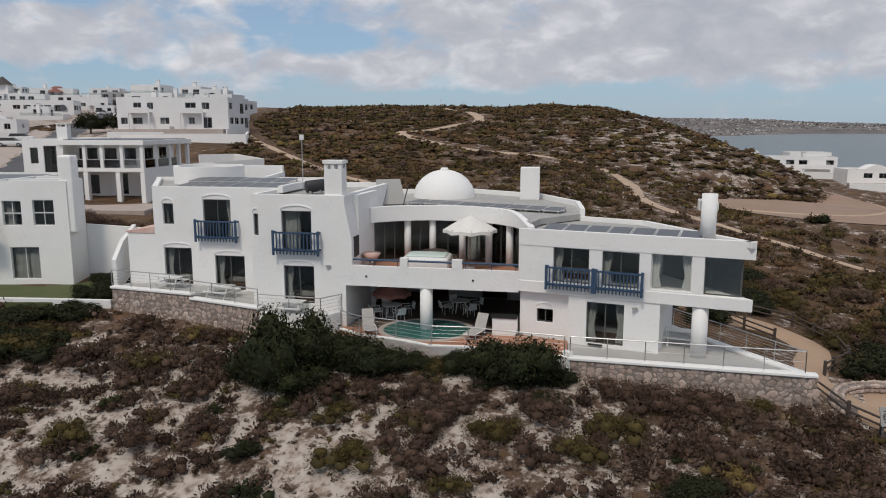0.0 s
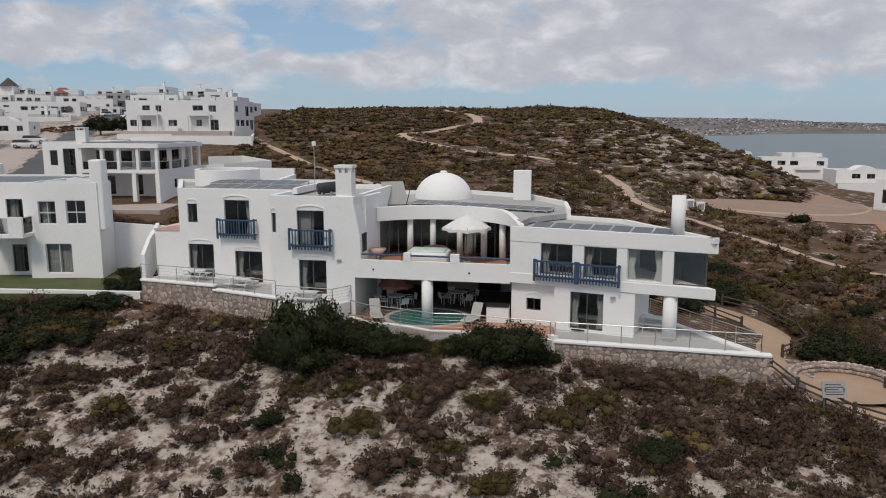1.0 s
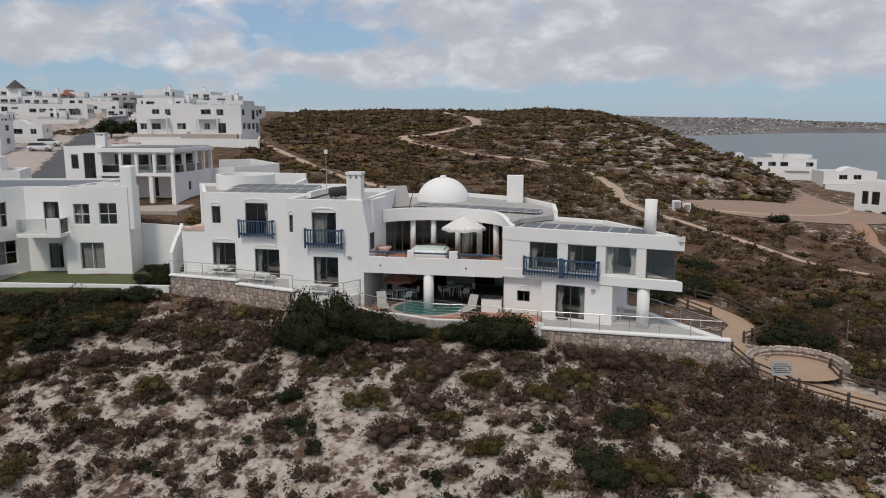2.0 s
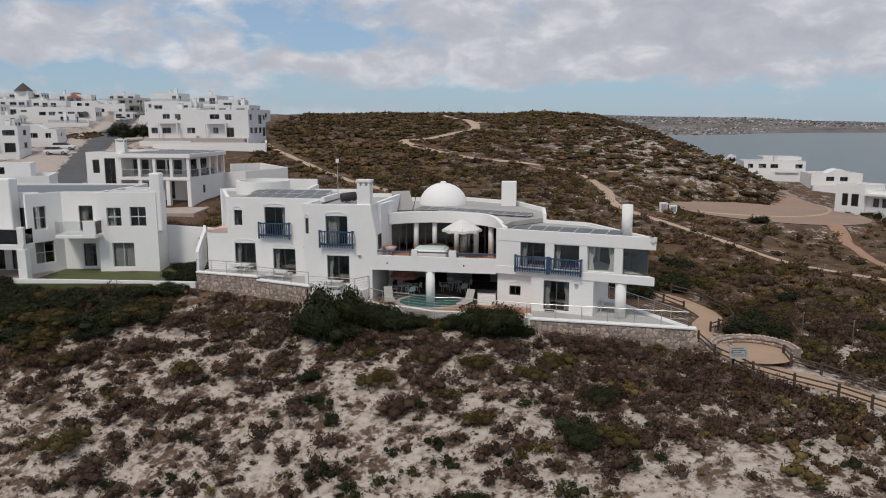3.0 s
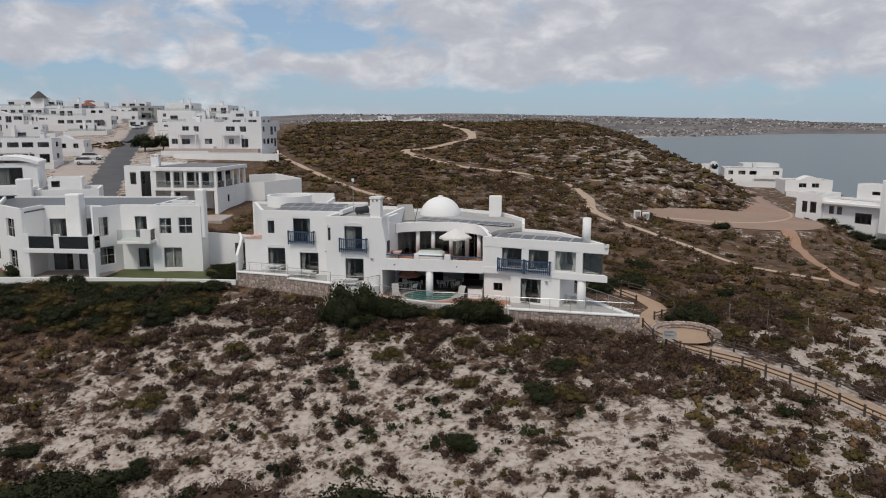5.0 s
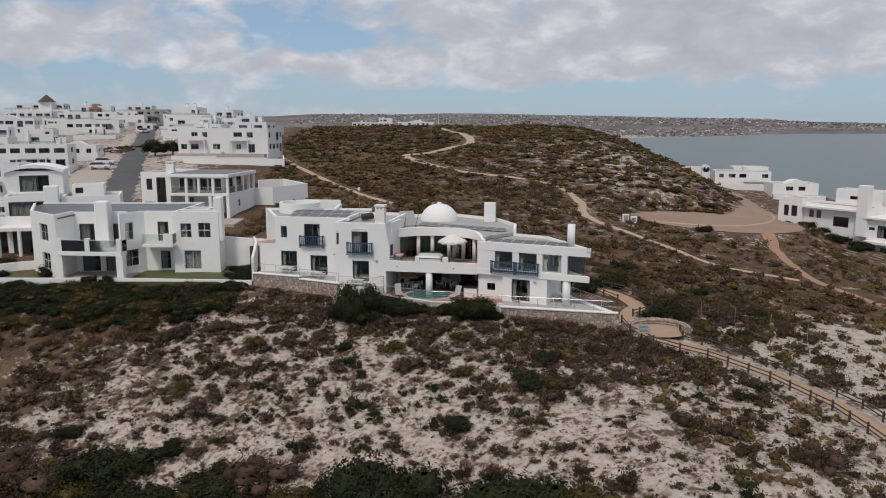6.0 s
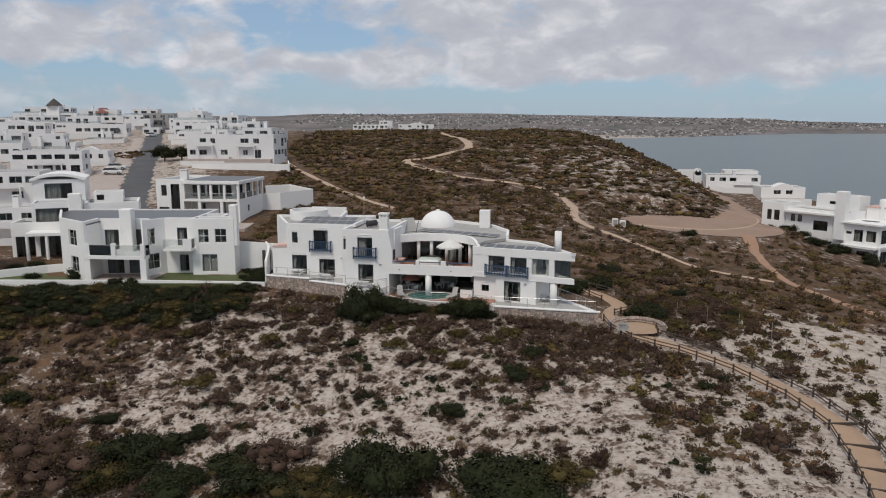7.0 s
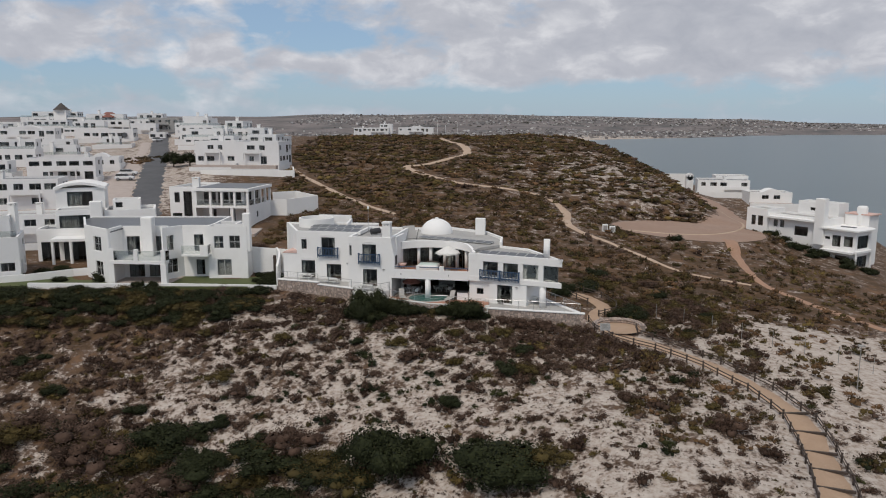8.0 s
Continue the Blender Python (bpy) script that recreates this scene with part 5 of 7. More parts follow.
strip("village_road", [(-16, 60), (-24, 62), (-34, 66), (-47, 76), (-57, 95), (-65, 118), (-74, 145), (-85.5, 180), (-101, 222), (-115, 265), (-124, 330)], [4.5, 4.5, 5, 6, 7, 7, 7, 7, 7, 7, 7], ASPHALT, "grey asphalt village road climbing between white houses", "road", 0.13)
strip("pavement_strip", [(-52, 74), (-62, 93), (-72, 117), (-80, 143), (-89.5, 175), (-106, 222)], [3.5, 4.5, 9, 7, 3.0, 4], PAVING, "pinkish paved verge beside the road", "pavement", 0.12)


def village(x, y, w, d, z1, rot, seed, label, storeys=2, mat=None, chim=True, upper=True, wide=(1.1, 1.9), arch=False):
    """A white village house: a main block, a set-back top storey, a balcony and a chimney."""
    rnd = random.Random(seed)
    mat = mat or (HAZED_WHITE if x < 0 else WHITE)
    f = turned((x, y), rot)
    cs = [float(height(*f(u, v))) for u in (0, w) for v in (0, d)]
    z0 = min(cs) - 0.4
    base = min(max(cs), z1 - 3.0)
    t = thing("village_house", (*f(w / 2, d / 2), z0), label, "house", "village houses")
    top = z1 - (2.6 if upper else 0)
    fw = rnd.choice((ALU, ALU_L, ALU_L))
    block(t, f, 0, w, 0, d, z0, top, [], [], [], mat, roof=rnd.choice((ROOF, ROOF, PANEL))) if top - base < 2 else block(t, f, 0, w, 0, d, z0, top, auto(rnd, w, max(base, top - 2.9 * storeys), top, wide=wide), auto(rnd, d, max(base, top - 2.9 * storeys), top, wide=wide, skip=0.3), [], mat, roof=rnd.choice((ROOF, ROOF, PANEL)), frame_mat=fw)
    if upper:
        a, b2 = sorted((rnd.uniform(0, 0.35), rnd.uniform(0.6, 1.0)))
        back = rnd.uniform(1.2, 3.0)
        block(t, f, a * w, b2 * w, back, d - 0.3, top - 0.4, z1, auto(rnd, (b2 - a) * w, top - 0.4, z1, wide=(1.2, 2.4), pitch=2.8), auto(rnd, d - back - 0.3, top - 0.4, z1, skip=0.3), [], mat, frame_mat=fw)
        glass_rail(t, f(0.2, 0.12), f(w - 0.2, 0.12), top, 0.85)
    if w > 7 and top - base > 4:
        s = rnd.uniform(0.1, 0.5) * w
        slab(t, "balcony_floor", [f(s, -1.3), f(s + w * 0.4, -1.3), f(s + w * 0.4, 0), f(s, 0)], top - 2.95, top - 2.75, mat or WHITE)
        b = BM()
        wall(b, Line(f(s, -1.3), f(s + w * 0.4, -1.3)), top - 2.75, top - 1.95, (), 0.15)
        part("balcony_parapet", b, mat or WHITE, t)
        for q in (s + 0.1, s + w * 0.4 - 0.1):
            b = BM()
            xx, yy = f(q, -1.15)
            rod(b, (xx, yy, z0), (xx, yy, top - 2.95), 0.16, 10)
            part("balcony_pier", b, mat or WHITE, t)
    if arch:
        ln = Line(f(w * 0.3, -0.03), f(w * 0.75, -0.03))
        b = BM()
        n = 12
        M = ln.m()
        lo = [b.verts.new(M @ Vector((ln.long * k / n, 0, top - 0.1))) for k in range(n + 1)]
        hi = [b.verts.new(M @ Vector((ln.long * k / n, 0, top + 1.0 * math.sin(math.pi * k / n)))) for k in range(n + 1)]
        for k in range(n):
            b.faces.new((lo[k], lo[k + 1], hi[k + 1], hi[k]))
        r = bmesh.ops.extrude_face_region(b, geom=b.faces[:])
        nn = Vector((ln.n.x, ln.n.y, 0)) * 4
        for g in r["geom"]:
            if isinstance(g, bmesh.types.BMVert):
                g.co += nn
        bmesh.ops.recalc_face_normals(b, faces=b.faces)
        part("vault", b, mat or WHITE, t, "shallow white barrel vault", False)
    if w > 7 and y < 260:
        for p, q in ((f(-0.6, -3.2), f(w + 0.8, -3.2)), (f(w + 0.8, -2.9), f(w + 0.8, d * 0.6))):
            hs = [float(height(*p)), float(height(*q))]
            b = BM()
            wall(b, Line(p, q), min(hs) - 0.6, max(hs) + 1.0, (), 0.25)
            part("yard_wall", b, mat or WHITE, t)
        slab(t, "yard_paving", [f(0, -2.9), f(w, -2.9), f(w, 0), f(0, 0)], z0 - 0.3, max(base, z0) + 0.06, PAVING)
    if chim:
        chimney(t, *f(rnd.uniform(0.2, 0.9) * w, d * rnd.uniform(0.2, 0.6)), top - 0.5, z1 + rnd.uniform(0.9, 1.8))
    return t


VL = "white plastered village house with flat roofs and small windows"
lo = thing("court_house", (-53.5, 59, 0.5), "low white house with a shaded verandah and glazed doors", "house", "seaside houses")
CF = turned((-57.4, 56.4), 12)
block(lo, CF, 0, 7.4, 1.8, 7, 0.2, 5.6, [(0.5, 2.9, 0.8, 3.7, 3, ""), (3.5, 6.8, 0.8, 3.7, 4, "h")], [], [], roof=PANEL)
slab(lo, "verandah_roof", [CF(2.6, -1.2), CF(7.6, -1.2), CF(7.6, 1.8), CF(2.6, 1.8)], 4.1, 4.5, WHITE)
for u in (2.8, 5.2, 7.4):
    b = BM()
    x, y = CF(u, -1.0)
    box(b, (x - 0.16, y - 0.16, 0.3), (x + 0.16, y + 0.16, 4.1))
    part("verandah_post", b, WHITE, lo)
slab(lo, "patio_floor", [CF(0, -2.2), CF(7.6, -2.2), CF(7.6, 1.8), CF(0, 1.8)], 0.2, 0.62, PAVING)
village(-59.3, 44.6, 5.8, 7, 8.8, 24, 12, "white house wing beside a gravel court")
village(-85.5, 90, 13.6, 8, 10.4, 14, 13, VL, upper=False, wide=(1.3, 1.9))
village(-93, 120, 14.4, 8, 13.05, 14, 14, "white house with a deep shaded verandah", upper=False, wide=(1.8, 2.4))
village(-91.6, 142, 9.3, 8, 12.3, 14, 16, "white house with arched openings over a bank", 1, upper=False, arch=True, chim=False)
village(-113, 163, 12, 8, 14.6, 14, 31, VL)
village(-122, 150, 13.5, 8, 16.6, 14, 15, "white house with a deep verandah and small windows", 3)
village(-146, 200, 17, 9, 19.2, 14, 17, "white house with a shallow vault over its front", 3, upper=False, arch=True, wide=(1.4, 2.4))
village(-127, 190, 13, 9, 15.9, 14, 42, VL, wide=(1.4, 2.4))
village(-134.7, 228, 20.4, 9, 18.9, 12, 19, "large white house with wide windows and a round one", 3, upper=False, wide=(1.8, 2.8), chim=False)
village(-166, 232, 16, 10, 19.6, 14, 18, VL, wide=(1.4, 2.4))
village(-112, 240, 6, 8, 17.6, 12, 43, "small white garage block beside the road", 1, upper=False, chim=False)
village(-196, 265, 25, 10, 21.6, 12, 33, "white house with long dark windows", wide=(2.0, 2.8))
village(-172, 262, 24, 10, 22.4, 12, 20, VL, wide=(1.6, 2.6))
village(-189, 290, 27, 11, 26.3, 8, 21, "white hilltop house with long dark windows", wide=(2.0, 2.8))
village(-156, 280, 19, 10, 25.1, 10, 22, "white house with a red tiled roof part", wide=(1.4, 2.4))
village(-138.4, 286, 15.5, 10, 25.4, 8, 34, "white house with tall chimneys")
village(-125, 274, 12.4, 9, 23.4, 10, 24, "grey plastered house among white ones", upper=False, mat=GREYW, chim=False)
village(-71, 66, 11.5, 6, 6.6, 14, 44, "low white house with a walled court", 1, upper=False, wide=(1.4, 2.2))
village(-152, 172, 19, 8, 17.0, 14, 45, VL, wide=(1.4, 2.4))
village(-108, 116, 12.5, 8, 12.4, 14, 46, VL, wide=(1.4, 2.4))
village(-183, 238, 18, 9, 20.6, 14, 47, VL, wide=(1.4, 2.4))
village(-150, 250, 17, 9, 21.8, 12, 48, VL, wide=(1.4, 2.4))
village(-116, 204, 11, 8, 16.4, 14, 49, VL, wide=(1.4, 2.4))
village(-128, 262, 10, 8, 21.0, 12, 50, VL, upper=False)
village(-105.4, 250, 15, 10, 23.8, -4, 25, VL)
village(-91, 214, 15, 12, 22.8, -3, 26, VL, 3)
village(-77, 206, 13.5, 12, 21.8, -5, 27, VL, 3)
village(-80, 186, 17, 11, 19.2, -4, 37, VL, 2)
village(-64, 176, 17, 11, 19.6, -5, 38, VL, 3)
village(-70, 165, 13, 10, 17.3, -4, 28, VL, 2)
village(-57.5, 160, 12.6, 11, 17.8, -5, 29, VL, 3)
village(-62, 142, 10.5, 10, 16.4, -3, 30, "tall white house with rows of square windows", 3, upper=False)
village(-51.5, 140.5, 11.4, 11, 16.3, -5, 35, "tall white house with rows of square windows", 3, upper=False)
# round window of the large house
t = thing("round_window", (-117.6, 231.5, 16.6), "round dark window in the white house wall", "window")
b = BM()
rod(b, (-117.58, 231.35, 16.6), (-117.5, 231.0, 16.6), 0.95, 20)
part("frame", b, ALU, t)
b = BM()
rod(b, (-117.5, 231.0, 16.6), (-117.49, 230.96, 16.6), 0.8, 20)
part("pane", b, PANEL, t)
garden_wall([(-58.9, 136), (-47, 133.5), (-35, 132)], (9.4, 9.5, 9.6), 0.3, 2.6)
garden_wall([(-35, 132), (-37, 141)], (9.6, 10.0), 0.3, 2.6)
# thatched lookout on the hilltop house
t = thing("thatched_lookout", (-172.2, 294, 24.2), "small lookout with a dark pointed thatched roof", "lookout")
b = BM()
box(b, (-175, 292, 22.0), (-169.4, 296, 27.2))
part("lookout_room", b, WHITE, t)
b = BM()
rod(b, (-172.2, 294, 27.0), (-172.2, 294, 30.1), 3.6, 10, 0.25)
part("thatch", b, THATCH, t)
# red tiled hip roof
t = thing("tiled_roof", (-147, 286, 23.6), "red tiled hipped roof on a white house", "roof")
b = BM()
rod(b, (-147, 286, 23.6), (-147, 286, 25.9), 5.0, 4, 1.5)
part("tiles", b, REDROOF, t)

# glazed house with a vaulted roof behind the neighbour
gh = thing("vaulted_house", (-55, 70, 2.5), "white house with a shallow vaulted roof and full-width glazing", "house", "seaside houses")
GF = turned((-57.85, 63.9), 20)
block(gh, GF, 0, 6.9, 1.6, 8, 1.0, 10.9, [(1.6, 5.2, 8.1, 10.3, 5, "h")], [], [])
b = BM()
n = 14
rows = []
for k in range(n + 1):
    u = -0.2 + 7.3 * k / n
    z = 10.9 + 1.15 * math.sin(math.pi * (0.12 + 0.76 * k / n)) - 0.3
    rows.append([b.verts.new((*GF(u, v), zz)) for v, zz in ((1.3, z - 0.4), (1.3, z), (8.1, z), (8.1, z - 0.4))])
for p, q in zip(rows, rows[1:]):
    for k in range(4):
        b.faces.new((p[k], q[k], q[(k + 1) % 4], p[(k + 1) % 4]))
b.faces.new(rows[0])
b.faces.new(rows[-1][::-1])
bmesh.ops.recalc_face_normals(b, faces=b.faces)
part("vault", b, WHITE, gh, "shallow white vaulted roof")
block(gh, GF, 0.3, 6.6, -2.4, 1.58, 1.0, 7.9, [(0.5, 5.3, 4.4, 7.1, 6, "h")], [], [], roof=PANEL)
b = BM()
box(b, (5.0, -2.6, 2.0), (6.75, -1.4, 9.1), Matrix.Translation((*GF(0, 0), 0)) @ pose(0, 0, 0, 0, 0, 20))
soften(b, 0.12)
part("chimney", b, WHITE, gh, "broad white chimney with rounded edges")
block(gh, GF, 6.92, 14.2, -1.5, 5, 1.0, 7.6, [(3.4, 5.2, 5.2, 6.3, 2, "")], [], [])
block(gh, GF, 8.0, 12.0, 1.2, 4.8, 7.3, 8.9, [(0.4, 1.4, 7.7, 8.5, 1, "")], [], [])

# houses by the shore
sh = thing("shore_house", (76, 98, -4.5), "white shore house with stepped roofs and a broad chimney", "house", "seaside houses")
SF = turned((73.0, 91.2), -58)
block(sh, SF, 0.6, 6.8, 0, 5, -8.5, 1.2, [(0.3, 1.3, -0.7, -0.2, 1, ""), (1.7, 3.3, -1.9, 0.2, 3, "h"), (3.9, 5.6, -1.7, 0.2, 2, "h"), (2.4, 4.6, -4.7, -3.5, 1, "")], [(0.3, 3.9, -2.0, 0.4, 3, ""), (0.3, 3.9, -5.6, -3.4, 3, "")], [])
slab(sh, "roof_slab", [SF(0.2, -0.7), SF(7.5, -0.7), SF(7.5, 5.2), SF(6.0, 6.8), SF(0.2, 6.8)], 1.22, 1.5, WHITE)
slab(sh, "ledge", [SF(0.6, -1.2), SF(6.8, -1.2), SF(6.8, 0), SF(0.6, 0)], -2.9, -2.5, WHITE)
slab(sh, "balcony_floor", [SF(6.8, -0.6), SF(7.5, -0.6), SF(7.5, 4.8), SF(6.8, 4.8)], -2.75, -2.35, WHITE)
for v in (-0.4, 4.6):
    b = BM()
    x, y = SF(7.2, v)
    rod(b, (x, y, -9), (x, y, -2.75), 0.2, 10)
    part("pier", b, WHITE, sh)
for u, w in ((2.2, 0.9), (3.8, 0.9), (3.0, 0.7)):
    slab(sh, "skylight", [SF(u, 2.2 + u * 0.2), SF(u + w, 2.2 + u * 0.2), SF(u + w, 3.0 + u * 0.2), SF(u, 3.0 + u * 0.2)], 1.5, 1.62, PANEL)
block(sh, SF, -11.5, 0.58, 0.8, 6.5, -6, 2.9, [(1.0, 1.9, 0.3, 1.7, 1, "h"), (2.4, 3.3, 0.3, 1.7, 1, "h"), (5.6, 8.4, -0.9, 0.9, 3, "")], [], [])
slab(sh, "eave", [SF(-11.4, -0.3), SF(-0.6, -0.3), SF(-0.6, 0.8), SF(-11.4, 0.8)], 2.1, 2.45, WHITE)
block(sh, SF, -16.3, -11.52, 0.2, 6.0, -5, 3.7, [(1.1, 2.1, 0.2, 2.2, 1, ""), (2.6, 3.8, 0.2, 2.2, 1, "")], [], [(1.4, 2.8, 0.3, 1.9, 2, "")])
block(sh, SF, -9.0, -0.6, 6.52, 10, -5, 5.4, [(2.6, 4.0, 3.6, 4.2, 1, "")], [], [])
block(sh, SF, 0.6, 5.2, 6.82, 10.2, -6, 3.6, [], [], [])
slab(sh, "pink_roof", [SF(0.5, 6.7), SF(5.6, 6.7), SF(5.6, 10.4), SF(0.5, 10.4)], 3.61, 3.85, PINK)
b = BM()
box(b, (-0.95, -0.7, 0), (0.95, 0.7, 8.8), Matrix.Translation((*SF(-0.3, 0.2), -2.0)) @ pose(0, 0, 0, 0, 0, -58))
soften(b, 0.1)
part("chimney", b, WHITE, sh, "broad white chimney stack")
b = BM()
rod(b, (*SF(3.4, 7.6), 1.4), (*SF(3.4, 7.6), 5.3), 0.95, 20, 0.95)
soften(b, 0.35)
part("roof_tower", b, WHITE, sh, "rounded white stair turret", True)
village(81.8, 185, 15.5, 9, 3.5, -14, 51, "low white shore house beside the gravel road", 1, upper=False)
village(88.4, 161, 11.5, 8, 1.7, -8, 52, "low white shore house with a vaulted roof", 1, upper=False, arch=True, chim=False)
village(90, 192, 10, 8, 4.3, -12, 53, "low white shore house above the bay", 1, upper=False, chim=False)
village(80, 236, 15, 9, -1.6, -10, 54, "low white shore house above the bay", 1, upper=False)
t = thing("bell_tower", (84.2, 200, -2), "small white bell tower with black panels for its open arches", "tower")
b = BM()
box(b, (83.0, 199.4, -6), (85.4, 200.6, 3.4))
rod(b, (84.2, 199.4, 3.4), (84.2, 200.6, 3.4), 1.2, 20)
part("tower_wall", b, WHITE, t)
# arches are not cut: black panels imitate the dark in them
for x in (83.65, 84.75):
    b = BM()
    box(b, (x - 0.25, 199.3, 2.5), (x + 0.25, 199.42, 3.8))
    part("dark_arch_panel", b, BLACK, t)
# white houses on the crest
village(-54, 420, 22, 12, 18.6, 0, 61, "white house on the far crest", 1, upper=False)
village(-38, 424, 8, 8, 21.0, 0, 62, "white house on the far crest", 1, upper=False)
village(-26, 420, 22, 12, 18.8, 0, 63, "white house on the far crest", 1, upper=False, arch=True)


# ---- plants ----
def leaf_material(name, dark, light, dry):
    """Foliage: colour varies through 'tint', plant by plant and paler with height, and leaf by leaf."""
    m = bpy.data.materials.new(name)
    m.use_nodes = True
    T = m.node_tree
    b = T.nodes["Principled BSDF"]
    b.inputs["Roughness"].default_value = 0.75
    b.inputs["Specular IOR Level"].default_value = 0.15
    at = nd(T, "ShaderNodeAttribute", attribute_name="tint")
    g = nd(T, "ShaderNodeNewGeometry")
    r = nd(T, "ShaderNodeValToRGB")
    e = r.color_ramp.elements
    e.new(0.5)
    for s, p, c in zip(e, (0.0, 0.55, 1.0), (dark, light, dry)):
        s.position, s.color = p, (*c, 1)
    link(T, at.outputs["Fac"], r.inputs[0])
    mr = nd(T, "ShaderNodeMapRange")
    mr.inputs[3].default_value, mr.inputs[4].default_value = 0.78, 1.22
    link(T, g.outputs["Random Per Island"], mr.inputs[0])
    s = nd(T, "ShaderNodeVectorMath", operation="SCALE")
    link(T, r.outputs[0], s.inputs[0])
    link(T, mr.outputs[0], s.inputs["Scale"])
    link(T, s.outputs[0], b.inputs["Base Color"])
    return m


LEAF_GREY = leaf_material("grey_brown_scrub", (0.036, 0.021, 0.014), (0.084, 0.052, 0.037), (0.165, 0.118, 0.090))
LEAF_OLIVE = leaf_material("olive_scrub", (0.038, 0.030, 0.011), (0.073, 0.054, 0.018), (0.15, 0.105, 0.038))
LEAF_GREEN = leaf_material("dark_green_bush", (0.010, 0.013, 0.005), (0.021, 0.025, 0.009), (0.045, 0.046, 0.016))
LEAF_HILL = leaf_material("hill_scrub", (0.034, 0.024, 0.010), (0.076, 0.047, 0.021), (0.15, 0.086, 0.045))

prng = np.random.default_rng(21)


def plant(leaves, size, flat=0.75, lobes=5, spread=0.6, stem=True, twiggy=False, core=(0, 0), fill=0.8):
    """A bush of unit radius: a lumpy inner body in several lobes, under leaf or twig blades with gaps, and thin stems."""
    C = prng.normal(0, spread * 0.5, (lobes, 3))
    C[:, 2] = np.abs(C[:, 2]) * 0.55 + 0.22
    C[0] = (0, 0, 0.42)
    R = prng.uniform(0.34, 0.62, lobes)
    k = prng.integers(0, lobes, leaves)
    d = prng.normal(0, 1, (leaves, 3))
    d /= np.linalg.norm(d, axis=1)[:, None]
    rad = R[k] * prng.uniform(0.45, 1.0, leaves) ** 0.45 * (1 + 0.09 * np.clip(prng.normal(0, 1, leaves), -2, 2))
    p = C[k] + d * rad[:, None]
    p[:, 2] = np.abs(p[:, 2]) * flat
    s = size * prng.uniform(0.6, 1.35, leaves)[:, None]
    if twiggy:
        a = d + prng.normal(0, 0.5, (leaves, 3)) + (0, 0, 0.35)
        a /= np.linalg.norm(a, axis=1)[:, None]
        b = np.cross(a, prng.normal(0, 1, (leaves, 3)))
        b /= np.linalg.norm(b, axis=1)[:, None]
        p = p - a * s * 0.8
        V = np.stack([p, p + a * s * 1.0 - b * s * 0.46, p + a * s * 2.0, p + a * s * 1.0 + b * s * 0.46], 1).reshape(-1, 3)
    else:
        n = d + prng.normal(0, 0.6, (leaves, 3))
        n /= np.linalg.norm(n, axis=1)[:, None]
        a = np.cross(n, prng.normal(0, 1, (leaves, 3)))
        a /= np.linalg.norm(a, axis=1)[:, None]
        b = np.cross(n, a)
        V = np.stack([p - a * s, p - b * s * 0.55, p + a * s, p + b * s * 0.55], 1).reshape(-1, 3)
    V[:, 2] = np.maximum(V[:, 2], -0.02)
    F = [np.arange(leaves * 4).reshape(-1, 4)]
    VV, off = [V], leaves * 4
    nu, nv = core
    if nu:
        for c, r in zip(C, R):
            u, t = np.meshgrid(np.arange(nu) / nu * math.tau, np.linspace(-0.5, 1.35, nv + 1))
            q = r * fill * (1 + 0.13 * prng.normal(0, 1, u.shape))
            P = np.stack([c[0] + q * np.cos(u) * np.cos(t), c[1] + q * np.sin(u) * np.cos(t), (c[2] + q * np.sin(t)) * flat], -1).reshape(-1, 3)
            P[:, 2] = np.maximum(P[:, 2], -0.02)
            i, j = np.meshgrid(np.arange(nu), np.arange(nv))
            i2 = (i + 1) % nu
            F.append(np.stack([j * nu + i, j * nu + i2, (j + 1) * nu + i2, (j + 1) * nu + i], -1).reshape(-1, 4) + off)
            VV.append(P)
            off += len(P)
    if stem:
        m = 5
        ang = prng.uniform(0, math.tau, m)
        base = np.zeros((m, 3))
        tip = np.stack([np.cos(ang) * 0.55, np.sin(ang) * 0.55, prng.uniform(0.3, 0.75, m)], 1)
        w = np.stack([-np.sin(ang), np.cos(ang), np.zeros(m)], 1) * 0.03
        VV.append(np.stack([base - w, base + w, tip + w * 0.3, tip - w * 0.3], 1).reshape(-1, 3))
        F.append(np.arange(m * 4).reshape(-1, 4) + off)
    return np.vstack(VV), np.vstack(F)


def make_mesh(name, V, F, tint, mat):
    me = bpy.data.meshes.new(name)
    me.vertices.add(len(V))
    me.vertices.foreach_set("co", V.astype(np.float32).ravel())
    me.loops.add(F.size)
    me.loops.foreach_set("vertex_index", F.astype(np.int32).ravel())
    me.polygons.add(len(F))
    me.polygons.foreach_set("loop_start", np.arange(0, F.size, 4, dtype=np.int32))
    me.polygons.foreach_set("loop_total", np.full(len(F), 4, dtype=np.int32))
    me.update(calc_edges=True)
    at = me.attributes.new("tint", "FLOAT", "POINT")
    at.data.foreach_set("value", tint.astype(np.float32))
    me.materials.append(mat)
    return me


